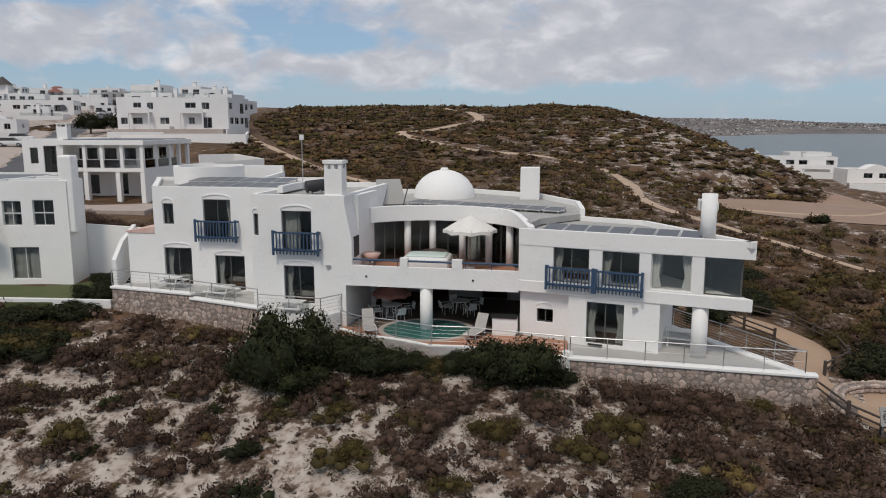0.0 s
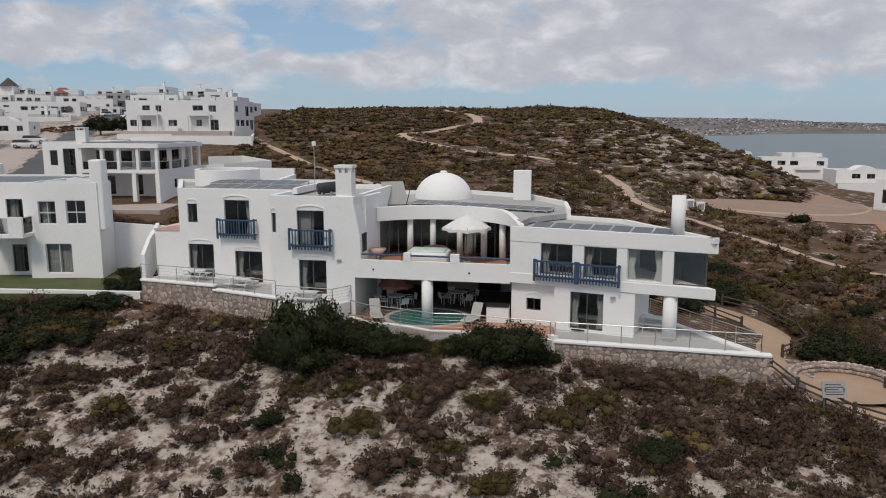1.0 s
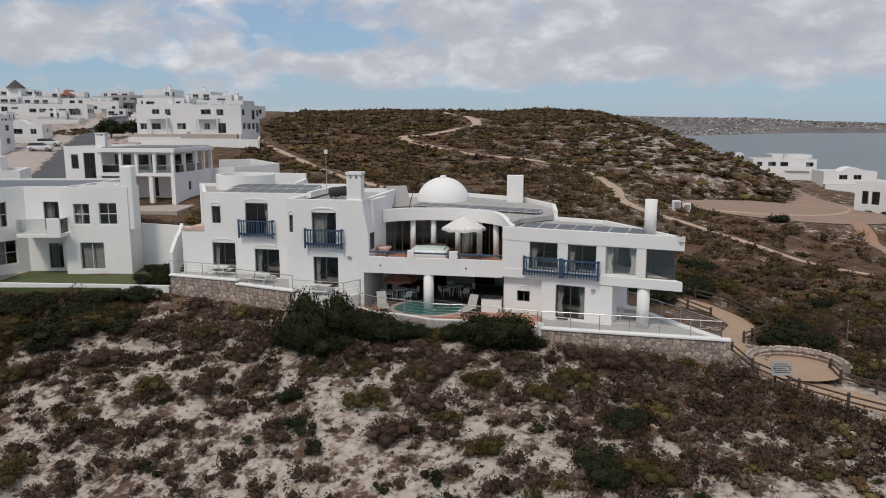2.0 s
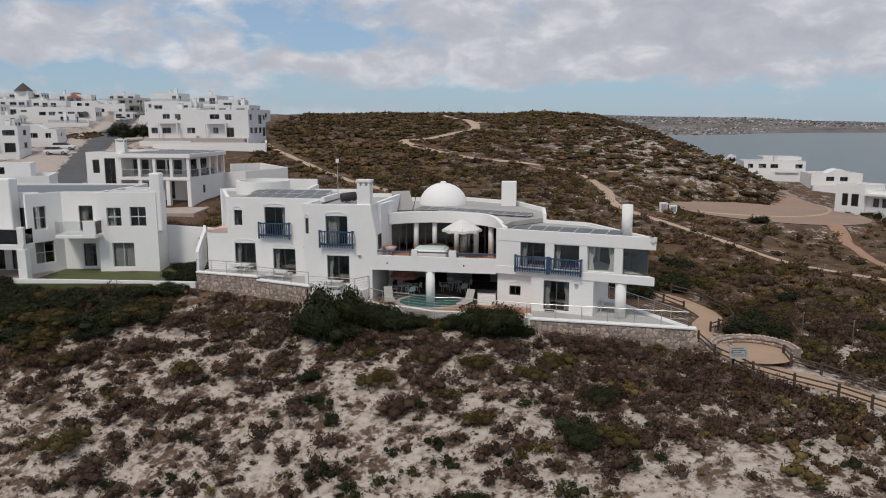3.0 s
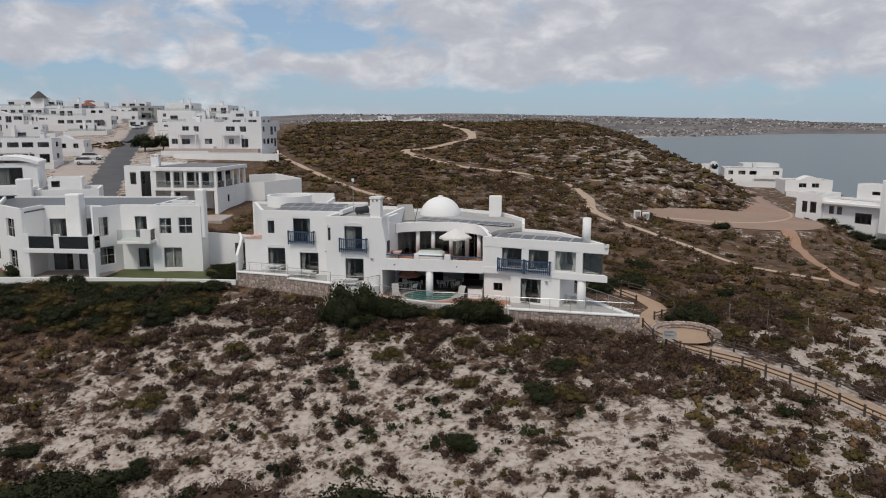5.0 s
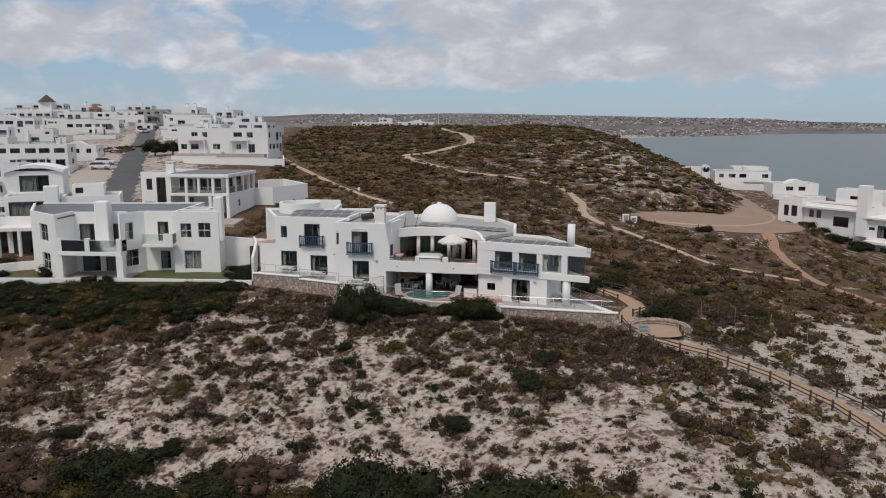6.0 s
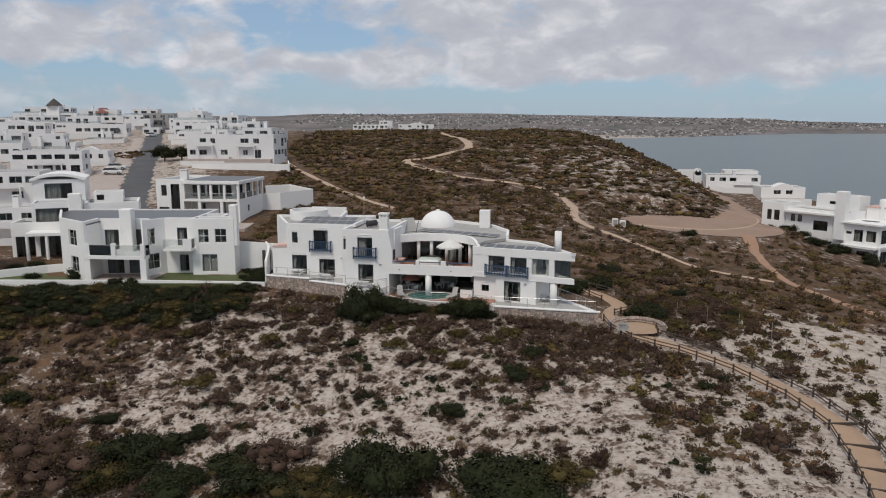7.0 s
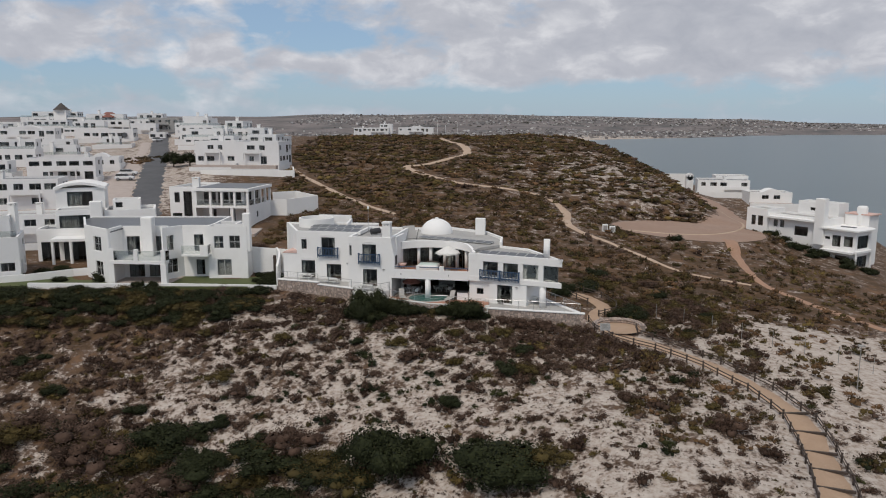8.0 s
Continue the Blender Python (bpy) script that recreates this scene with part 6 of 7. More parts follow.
def scatter(name, protos, spots, mat, label, category):
    """One sheet of plants: spots are rows of (x, y, radius, height factor, tint)."""
    VV, FF, TT, off = [], [], [], 0
    zs = height(spots[:, 0], spots[:, 1])
    for (x, y, r, hf, ti), z in zip(spots, zs):
        V, F = protos[prng.integers(len(protos))]
        a = prng.uniform(0, math.tau)
        c, s = math.cos(a), math.sin(a)
        W = np.stack([V[:, 0] * c - V[:, 1] * s, V[:, 0] * s + V[:, 1] * c, V[:, 2] * hf], 1) * r
        VV.append(W + (x, y, z - 0.04 * r))
        FF.append(F + off)
        # tint goes up a little from a plant's foot to its top
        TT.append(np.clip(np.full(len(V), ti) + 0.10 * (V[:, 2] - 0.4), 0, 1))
        off += len(V)
    o = new(name, make_mesh(name, np.vstack(VV), np.vstack(FF), np.concatenate(TT), mat))
    return tagged(o, label, category, "", "stuff")


# where nothing grows: houses, paths, terraces
KEEP = [(-20.5, -14.4, 42.8, 56), (-14.4, 16.5, 40.8, 56), (-50.5, -19.6, 43.0, 61), (-63, -40, 52, 80), (-50, -29, 70, 97), (-9.3, 6.5, 35.2, 38), (5.6, 13, 31.6, 40)]
PATHS = [[(45.6, 56.8), (36.7, 62.5), (31, 75), (24.8, 88.4), (26, 102), (23, 115), (9.7, 122), (-8.1, 143), (3.8, 160), (8.5, 174), (6, 192), (0.6, 211)], [(53, 85), (48, 58.8), (53.5, 42), (60, 34)], [(-8, 93), (-28, 124), (-45, 166)], [(-24, 62), (-47, 76), (-66, 118), (-84, 180), (-112, 270)], [(60, 104), (71, 124), (75, 158), (73.5, 173)]]
WALKWAY = [(14.5, 46), (17.2, 42.5), (18.9, 41.4), (20.2, 38.8), (18.9, 36.2), (17.9, 33.6), (18.3, 30.4), (19.9, 28.0), (23.2, 25.2), (26.9, 21.2), (29.4, 16), (30.2, 10.3), (29.5, 6.0), (28.0, 1.0), (25.8, -5)]


def seg_dist(x, y, line):
    d = np.full(x.shape, 1e9)
    for (ax, ay), (bx, by) in zip(line, line[1:]):
        t = np.clip(((x - ax) * (bx - ax) + (y - ay) * (by - ay)) / ((bx - ax) ** 2 + (by - ay) ** 2), 0, 1)
        d = np.minimum(d, np.hypot(x - ax - t * (bx - ax), y - ay - t * (by - ay)))
    return d


def free(x, y, r):
    ok = np.ones(x.shape, bool)
    for x0, x1, y0, y1 in KEEP:
        ok &= ~((x > x0 - r * 0.6) & (x < x1 + r * 0.6) & (y > y0 - r * 0.6) & (y < y1 + r * 0.6))
    ln = Line(E0, E1)
    side = (x - E0[0]) * ln.n.x + (y - E0[1]) * ln.n.y
    ok &= ~((side > -0.3 - r * 0.5) & (x > 5) & (x < 17.5) & (y < 43))
    for p, q in (W1, W2, W3, (LP(-9.5, -0.9), LP(-4.1, -2.9)), (LP(-4.1, -2.9), LP(2.7, -3.4))):
        ln = Line(p, q)
        side = (x - p[0]) * ln.n.x + (y - p[1]) * ln.n.y
        ok &= ~((side > -0.15 - r * 0.6) & (side < 6) & (x > p[0] - 0.3) & (x < q[0] + 0.3))
    for line in PATHS:
        ok &= seg_dist(x, y, line) > 0.7 + r * 0.55
    ok &= seg_dist(x, y, PATHS[3]) > 6 + r
    ok &= seg_dist(x, y, PATHS[4]) > 4.5 + r
    ok &= seg_dist(x, y, WALKWAY) > 1.5 + r * 0.6
    ok &= np.hypot((x - 49.3) / 15.0, (y - 96) / 14.4) > 1.0
    ok &= np.hypot(x - 20.0, y - 30.5) > 2.8 + r * 0.5
    ok &= ~((x < -36) & (y > 66) & (x > -260) & (y < 136 + 0.0 * x))
    ok &= ~((x < -37 - 0.12 * (y - 132)) & (y > 130))
    ok &= ~((x > 66) & (y > 85) & (y < 120)) & (coast(y) - x > 8)
    return ok


def spots(n, x0, x1, y0, y1, rmin, rmax, want, hf=(0.75, 1.1), skew=2.0, tint=(0.1, 0.9)):
    x, y = prng.uniform(x0, x1, n), prng.uniform(y0, y1, n)
    r = rmin + (rmax - rmin) * prng.uniform(0, 1, n) ** skew
    ok = free(x, y, r) & (prng.uniform(0, 1, n) < want(x, y))
    x, y, r = x[ok], y[ok], r[ok]
    return np.stack([x, y, r, prng.uniform(*hf, len(x)), np.clip(prng.normal(sum(tint) / 2, (tint[1] - tint[0]) / 3, len(x)), 0, 1)], 1)


def bare(x, y):
    """Patchy share of cover, about 0 to 1."""
    return np.clip(0.55 + 0.38 * ripple(x, y, 4.2) + 0.25 * ripple(x + 40, y - 11, 1.7), 0.03, 1)


near_small = [plant(100, 0.115, 0.85, 4, 0.50, True, True, (5, 2), 0.42) for _ in range(9)]
near_big = [plant(360, 0.066, 0.82, 8, 0.66, True, True, (5, 2), 0.42) for _ in range(9)]
tuft = [plant(20, 0.27, 0.75, 2, 0.45, False, True) for _ in range(8)]
hill_p = [plant(48, 0.125, 0.75, 4, 0.8, False, True, (5, 2), 0.5) for _ in range(9)]
far_p = [plant(20, 0.20, 0.65, 3, 0.85, False, True, (5, 2), 0.75) for _ in range(8)]


def dune(x, y):
    return np.clip(bare(x, y) * np.interp(x, (-60, -34, -18, 30), (1.0, 0.95, 0.8, 0.7)) * (1 - 0.4 * ss(8, 16, x) * ss(22, 14, y)) + 0.55 * ss(29, 36, y) + 0.5 * ss(15, 5, y) * ss(6, -14, x), 0, 1)


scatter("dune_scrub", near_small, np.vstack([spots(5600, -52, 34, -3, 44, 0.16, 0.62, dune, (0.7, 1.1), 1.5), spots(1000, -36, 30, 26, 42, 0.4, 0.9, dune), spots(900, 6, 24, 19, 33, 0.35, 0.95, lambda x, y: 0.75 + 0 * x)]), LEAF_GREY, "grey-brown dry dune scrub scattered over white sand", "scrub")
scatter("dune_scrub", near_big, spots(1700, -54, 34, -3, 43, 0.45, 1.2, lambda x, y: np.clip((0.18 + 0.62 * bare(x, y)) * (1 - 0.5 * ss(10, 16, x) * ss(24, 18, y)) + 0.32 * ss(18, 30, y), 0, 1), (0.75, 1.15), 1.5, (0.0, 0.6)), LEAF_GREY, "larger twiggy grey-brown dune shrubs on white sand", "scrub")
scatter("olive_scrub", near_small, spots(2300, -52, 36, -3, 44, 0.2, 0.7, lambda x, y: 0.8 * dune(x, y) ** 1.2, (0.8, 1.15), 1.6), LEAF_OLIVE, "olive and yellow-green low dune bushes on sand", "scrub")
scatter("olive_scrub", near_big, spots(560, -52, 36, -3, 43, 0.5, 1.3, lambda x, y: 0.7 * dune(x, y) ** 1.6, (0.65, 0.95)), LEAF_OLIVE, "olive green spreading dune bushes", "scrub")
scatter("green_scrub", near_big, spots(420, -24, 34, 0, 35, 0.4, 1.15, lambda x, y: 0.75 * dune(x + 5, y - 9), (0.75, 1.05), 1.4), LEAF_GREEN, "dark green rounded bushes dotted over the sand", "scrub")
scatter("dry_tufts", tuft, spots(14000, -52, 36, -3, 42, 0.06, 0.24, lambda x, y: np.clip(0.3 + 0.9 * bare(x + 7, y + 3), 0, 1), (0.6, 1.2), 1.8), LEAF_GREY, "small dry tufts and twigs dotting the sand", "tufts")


# scrub over the hill and the land east of the house
def hill_cover(x, y):
    c = np.clip(0.85 + 0.35 * ripple(x, y, 9.0) + 0.2 * ripple(x - 13, y + 5, 3.5), 0.08, 1)
    c = c * (1 - 0.5 * np.exp(-((x - 44) / 14) ** 2 - ((y - 138) / 22) ** 2))
    c = c * (1 - 0.55 * ss(18, 26, x) * (1 - ss(44, 56, y)) * np.clip(0.6 + 0.7 * ripple(x * 0.6, y * 1.8, 7.0), 0, 1))
    return c * (1 - 0.5 * np.exp(-((y - (72 + 0.1 * x)) / 9) ** 2) * ss(5, 20, x))


H1 = spots(5200, -36, 66, 42, 112, 0.4, 1.5, hill_cover, (0.6, 1.0), 1.7, (0.05, 0.95))
H2 = spots(1700, 16, 66, 4, 48, 0.35, 1.3, hill_cover, (0.6, 1.0), 1.7, (0.05, 0.95))
H3 = spots(5200, -42, 76, 108, 232, 0.8, 2.3, hill_cover, (0.45, 0.8), 1.6, (0.05, 0.95))
for rows, nm, pr in ((np.vstack([H1, H2]), "hill_scrub", hill_p), (H3, "far_hill_scrub", far_p)):
    pick = prng.uniform(0, 1, len(rows))
    scatter(nm, pr, rows[pick < 0.52], LEAF_HILL, "dense brown low scrub covering the hill", "scrub")
    scatter(nm, pr, rows[(pick >= 0.52) & (pick < 0.86)], LEAF_OLIVE, "olive green low scrub covering the hill", "scrub")
    scatter(nm, pr, rows[pick >= 0.86], LEAF_GREY, "grey-brown scrub on the hill", "scrub")
bank = prng.uniform(0, 1, (60, 2))
rows = np.stack([-93 + 13 * bank[:, 0], 166 - 15 * bank[:, 1], 0.8 + 0.8 * bank[:, 0], 0.6 + 0 * bank[:, 0], bank[:, 1]], 1)
scatter("bank_scrub", far_p, rows, LEAF_HILL, "brown scrub on a bank between village houses", "scrub")
rows = np.stack([-46 + 20 * bank[:, 0], 66 + 6 * bank[:, 1], 0.5 + 0.7 * bank[:, 0], 0.7 + 0 * bank[:, 0], bank[:, 1]], 1)
rows = rows[seg_dist(rows[:, 0], rows[:, 1], PATHS[3]) > 4]
scatter("verge_scrub", hill_p, rows, LEAF_OLIVE, "brown-green scrub on the road verge", "scrub")

# single large bushes
dense = [plant(7500, 0.036, 0.85, 14, 0.62, False, False, (7, 4), 0.58) for _ in range(3)]
loose = [plant(3200, 0.038, 0.8, 11, 0.72, False, True, (6, 3), 0.48) for _ in range(3)]
thick = [plant(2600, 0.052, 0.82, 11, 0.7, False, False, (6, 3), 0.54) for _ in range(3)]
BUSH = {}
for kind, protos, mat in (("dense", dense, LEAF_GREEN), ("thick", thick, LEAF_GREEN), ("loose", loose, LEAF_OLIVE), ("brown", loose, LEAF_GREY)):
    # tint climbs with leaf height, so the lowest leaves are darkest
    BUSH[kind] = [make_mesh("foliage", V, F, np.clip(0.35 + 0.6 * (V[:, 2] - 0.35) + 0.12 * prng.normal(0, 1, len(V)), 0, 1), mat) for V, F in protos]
bm = BM()
for a in range(6):
    c, s = math.cos(a * 1.05), math.sin(a * 1.05)
    rod(bm, (0.05 * c, 0.05 * s, -0.05), (0.45 * c, 0.45 * s, 0.5), 0.035, 5, 0.012)
STEMS = bpy.data.meshes.new("stem")
bm.to_mesh(STEMS)
bm.free()
STEMS.materials.append(BARK)


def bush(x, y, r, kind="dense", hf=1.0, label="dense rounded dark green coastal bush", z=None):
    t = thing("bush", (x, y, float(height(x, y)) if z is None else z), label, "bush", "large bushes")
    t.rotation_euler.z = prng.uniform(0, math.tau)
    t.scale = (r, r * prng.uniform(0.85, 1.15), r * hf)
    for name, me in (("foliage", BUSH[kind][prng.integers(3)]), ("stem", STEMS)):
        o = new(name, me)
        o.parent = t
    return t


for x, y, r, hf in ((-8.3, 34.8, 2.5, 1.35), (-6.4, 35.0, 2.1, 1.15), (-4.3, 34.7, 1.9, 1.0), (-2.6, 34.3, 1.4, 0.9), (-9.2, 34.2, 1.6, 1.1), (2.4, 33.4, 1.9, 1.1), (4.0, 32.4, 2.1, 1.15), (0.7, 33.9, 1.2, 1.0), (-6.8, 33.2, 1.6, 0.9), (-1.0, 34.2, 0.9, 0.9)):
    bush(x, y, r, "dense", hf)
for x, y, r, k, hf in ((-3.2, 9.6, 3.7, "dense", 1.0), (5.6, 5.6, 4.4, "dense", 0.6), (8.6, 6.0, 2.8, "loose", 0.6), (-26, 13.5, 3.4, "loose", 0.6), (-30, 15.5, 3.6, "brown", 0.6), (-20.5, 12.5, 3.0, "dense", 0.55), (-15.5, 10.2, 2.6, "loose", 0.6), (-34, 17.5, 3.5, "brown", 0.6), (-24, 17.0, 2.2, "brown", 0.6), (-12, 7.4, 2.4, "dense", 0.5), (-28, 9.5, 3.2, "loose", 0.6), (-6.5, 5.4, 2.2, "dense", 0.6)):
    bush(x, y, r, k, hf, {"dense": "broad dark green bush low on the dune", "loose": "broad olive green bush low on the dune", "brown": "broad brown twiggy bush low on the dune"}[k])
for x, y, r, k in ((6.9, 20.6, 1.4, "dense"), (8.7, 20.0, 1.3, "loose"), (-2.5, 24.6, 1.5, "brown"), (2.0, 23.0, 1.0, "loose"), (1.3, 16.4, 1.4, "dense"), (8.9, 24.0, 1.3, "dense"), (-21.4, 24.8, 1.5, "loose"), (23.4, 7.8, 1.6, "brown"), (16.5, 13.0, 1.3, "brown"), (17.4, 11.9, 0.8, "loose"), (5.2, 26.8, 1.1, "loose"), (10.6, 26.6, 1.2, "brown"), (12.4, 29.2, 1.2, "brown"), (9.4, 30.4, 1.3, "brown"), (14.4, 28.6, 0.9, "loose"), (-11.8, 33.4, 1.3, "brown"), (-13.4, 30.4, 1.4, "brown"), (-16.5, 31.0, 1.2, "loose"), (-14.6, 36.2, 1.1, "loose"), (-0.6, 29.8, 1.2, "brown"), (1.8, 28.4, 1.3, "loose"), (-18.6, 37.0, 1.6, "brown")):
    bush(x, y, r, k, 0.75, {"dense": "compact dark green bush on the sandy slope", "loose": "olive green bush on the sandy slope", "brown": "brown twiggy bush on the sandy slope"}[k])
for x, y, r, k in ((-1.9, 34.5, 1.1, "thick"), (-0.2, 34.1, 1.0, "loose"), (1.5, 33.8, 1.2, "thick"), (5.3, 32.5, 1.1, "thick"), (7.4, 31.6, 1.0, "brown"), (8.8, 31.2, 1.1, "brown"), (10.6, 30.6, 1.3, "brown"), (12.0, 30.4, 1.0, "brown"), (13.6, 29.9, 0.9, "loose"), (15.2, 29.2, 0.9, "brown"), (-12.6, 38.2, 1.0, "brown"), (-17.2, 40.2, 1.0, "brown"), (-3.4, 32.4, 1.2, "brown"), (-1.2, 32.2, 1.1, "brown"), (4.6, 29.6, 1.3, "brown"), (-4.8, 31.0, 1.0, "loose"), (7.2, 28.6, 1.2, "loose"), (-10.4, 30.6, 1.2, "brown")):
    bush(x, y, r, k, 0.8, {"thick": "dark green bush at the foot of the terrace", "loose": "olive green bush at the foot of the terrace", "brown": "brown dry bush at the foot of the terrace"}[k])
hr = random.Random(5)
for i in range(34):
    x, y = hr.uniform(19, 34), hr.uniform(33, 56)
    if seg_dist(np.array([x]), np.array([y]), WALKWAY)[0] > 2.6 and math.hypot(x - 20, y - 30.5) > 4.4:
        bush(x, y, hr.uniform(0.9, 1.6), hr.choice(("thick", "loose", "brown")), 0.7, "spreading coastal bush east of the walkway")
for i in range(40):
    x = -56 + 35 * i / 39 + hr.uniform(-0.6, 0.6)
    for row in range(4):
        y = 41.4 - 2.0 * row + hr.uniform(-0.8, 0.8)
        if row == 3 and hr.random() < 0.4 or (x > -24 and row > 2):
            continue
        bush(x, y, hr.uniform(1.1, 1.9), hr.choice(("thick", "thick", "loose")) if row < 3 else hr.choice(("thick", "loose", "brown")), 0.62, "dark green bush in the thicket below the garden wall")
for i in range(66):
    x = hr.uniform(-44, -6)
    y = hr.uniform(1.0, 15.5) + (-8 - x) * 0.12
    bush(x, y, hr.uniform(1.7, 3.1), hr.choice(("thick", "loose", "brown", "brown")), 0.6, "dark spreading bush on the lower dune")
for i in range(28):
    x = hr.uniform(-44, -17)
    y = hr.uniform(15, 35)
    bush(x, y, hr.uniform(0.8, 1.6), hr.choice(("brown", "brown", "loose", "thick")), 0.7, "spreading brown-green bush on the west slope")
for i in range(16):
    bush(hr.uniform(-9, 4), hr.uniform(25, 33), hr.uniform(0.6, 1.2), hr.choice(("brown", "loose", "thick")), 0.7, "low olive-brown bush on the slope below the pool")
for x, y, r in ((21.4, 35.2, 1.6), (23.2, 34.4, 1.7), (22.2, 36.8, 1.4), (15.4, 42.5, 1.6), (16.2, 44.5, 1.7), (13.5, 44.6, 1.6), (12.4, 43.4, 1.3), (21.8, 39.5, 1.3), (23.5, 38, 1.4), (24.6, 31.5, 1.3), (26.8, 29.0, 1.3)):
    bush(x, y, r, "thick" if r > 1.35 else "loose", 0.75, "dark bush beside the sandy walkway")
for x, y, r in ((68, 103, 2.2), (70.5, 99.5, 2.4), (73, 95.5, 2.0), (66.5, 98.5, 1.8), (69.0, 91.5, 2.0), (71.5, 88.5, 2.1), (74.5, 84.5, 1.9), (67.0, 94.0, 1.6), (69.5, 86.5, 1.7), (73.0, 81.5, 1.6), (66.0, 89.0, 1.5), (42.5, 82.3, 1.4), (33.8, 92.2, 1.2), (76.5, 80.5, 1.8)):
    bush(x, y, r, "thick", 0.8, "dark green shrub near the turning circle")
for x, y, r in ((-21.8, 47.4, 1.1), (-21.0, 46.0, 0.9), (-43.4, 46.6, 1.5), (-37.5, 43.2, 1.0), (-35.5, 43.2, 0.9), (-22.2, 44.8, 0.8), (-22.6, 49.2, 1.0), (-23.6, 49.6, 0.8), (-21.2, 48.6, 1.2), (-23.4, 46.2, 0.7), (-51.5, 49.5, 1.1), (-53.5, 51.0, 1.3), (-49.5, 51.0, 1.2), (-55.0, 48.6, 1.0), (-52.0, 53.0, 1.3), (-48.5, 46.2, 1.0), (-20.9, 44.4, 1.0), (-21.3, 45.6, 1.1), (-20.8, 47.2, 1.0)):
    bush(x, y, r, "thick", 0.9, "clipped green garden shrub by the white wall", z=0.5)
for x, y, r in ((-33, 68.5, 2.0), (-30, 66.8, 1.7), (-36, 71.5, 1.6), (-27.5, 66, 1.5)):
    bush(x, y, r, "brown", 0.8, "brown-green shrub on the road verge")


def tree(x, y, h, r, label):
    t = thing("tree", (x, y, float(height(x, y))), label, "tree", "village trees")
    z = t.location.z
    b = BM()
    rod(b, (x, y, z - 0.2), (x + 0.2, y, z + h * 0.55), 0.22, 8, 0.14)
    for a in range(5):
        rod(b, (x + 0.15, y, z + h * 0.5), (x + r * 0.6 * math.cos(a * 1.26), y + r * 0.6 * math.sin(a * 1.26), z + h * 0.75), 0.1, 6, 0.04)
    part("trunk", b, BARK, t)
    o = new("crown", BUSH["thick"][0])
    o.parent = t
    o.location, o.scale = (0, 0, h * 0.16), (r, r, r * 1.2)
    return t


tree(-69.2, 146, 6.0, 3.1, "round-crowned green tree beside the village road")
tree(-65.6, 148, 5.5, 2.6, "round-crowned green tree beside the village road")
tree(-137, 318, 5, 4, "dark green tree by the upper road")
tree(-90, 262, 5, 3.4, "dark green tree by the village houses")


# ---- walkway, plaza, fences ----
walkway, wline = strip("walkway", WALKWAY, [2.0, 2.0, 2.1, 2.4, 1.9, 1.7, 2.4, 2.4, 2.2, 2.3, 2.5, 2.7, 2.7, 2.7, 2.7], SANDPATH, "sandy cliff walkway between low timber fences", "path", 0.10, 0.9)
b = BM()
pz = float(height(20.0, 30.5)) + 0.13
b.faces.new([b.verts.new((20.0 + 2.5 * math.cos(a), 30.4 + 2.3 * math.sin(a), pz)) for a in np.linspace(0, math.tau, 36, endpoint=False)])
tagged(part("plaza", b, SANDPATH), "small round sandy rest place beside the walkway", "plaza", "", "structure")
bench = thing("stone_bench_wall", (20.0, 30.4, pz - 0.2), "low curved rubble stone bench wall", "stone bench")
b = BM()
angs = np.linspace(-15, 195, 22)
rows = [[b.verts.new((20.0 + r * math.cos(radians(a)), 30.4 + r * 0.95 * math.sin(radians(a)), z)) for r, z in ((2.35, pz - 0.3), (2.35, pz + 0.42), (2.85, pz + 0.42), (2.85, pz - 0.3))] for a in angs]
for p, q in zip(rows, rows[1:]):
    for k in range(4):
        b.faces.new((p[k], p[(k + 1) % 4], q[(k + 1) % 4], q[k]))
b.faces.new(rows[0])
b.faces.new(rows[-1][::-1])
bmesh.ops.recalc_face_normals(b, faces=b.faces)
part("mortar_core", b, MORTAR, bench)
srnd = random.Random(3)
sp = []
for k in range(5):
    b = BM()
    bmesh.ops.create_icosphere(b, subdivisions=1, radius=0.5)
    for vert in b.verts:
        vert.co *= srnd.uniform(0.8, 1.1)
        vert.co = Vector([max(-0.42, min(0.42, c)) * 1.15 for c in vert.co])
    me = bpy.data.meshes.new("stone")
    b.to_mesh(me)
    b.free()
    me.materials.append(STONE)
    sp.append(me)
for i in range(34):
    a = radians(-15 + 210 * (i + srnd.random() * 0.5) / 34)
    for r, z in ((2.34, pz + 0.12), (2.34, pz + 0.34), (2.62, pz + 0.44), (2.86, pz + 0.2)):
        o = new("stone", srnd.choice(sp))
        o.parent = bench
        o.matrix_parent_inverse = Matrix.Translation(bench.location).inverted()
        o.matrix_basis = pose(20.0 + r * math.cos(a), 30.4 + r * 0.95 * math.sin(a), z, srnd.uniform(-15, 15), srnd.uniform(-15, 15), math.degrees(a)) @ Matrix.Diagonal((0.2, srnd.uniform(0.28, 0.42), srnd.uniform(0.18, 0.26), 1))


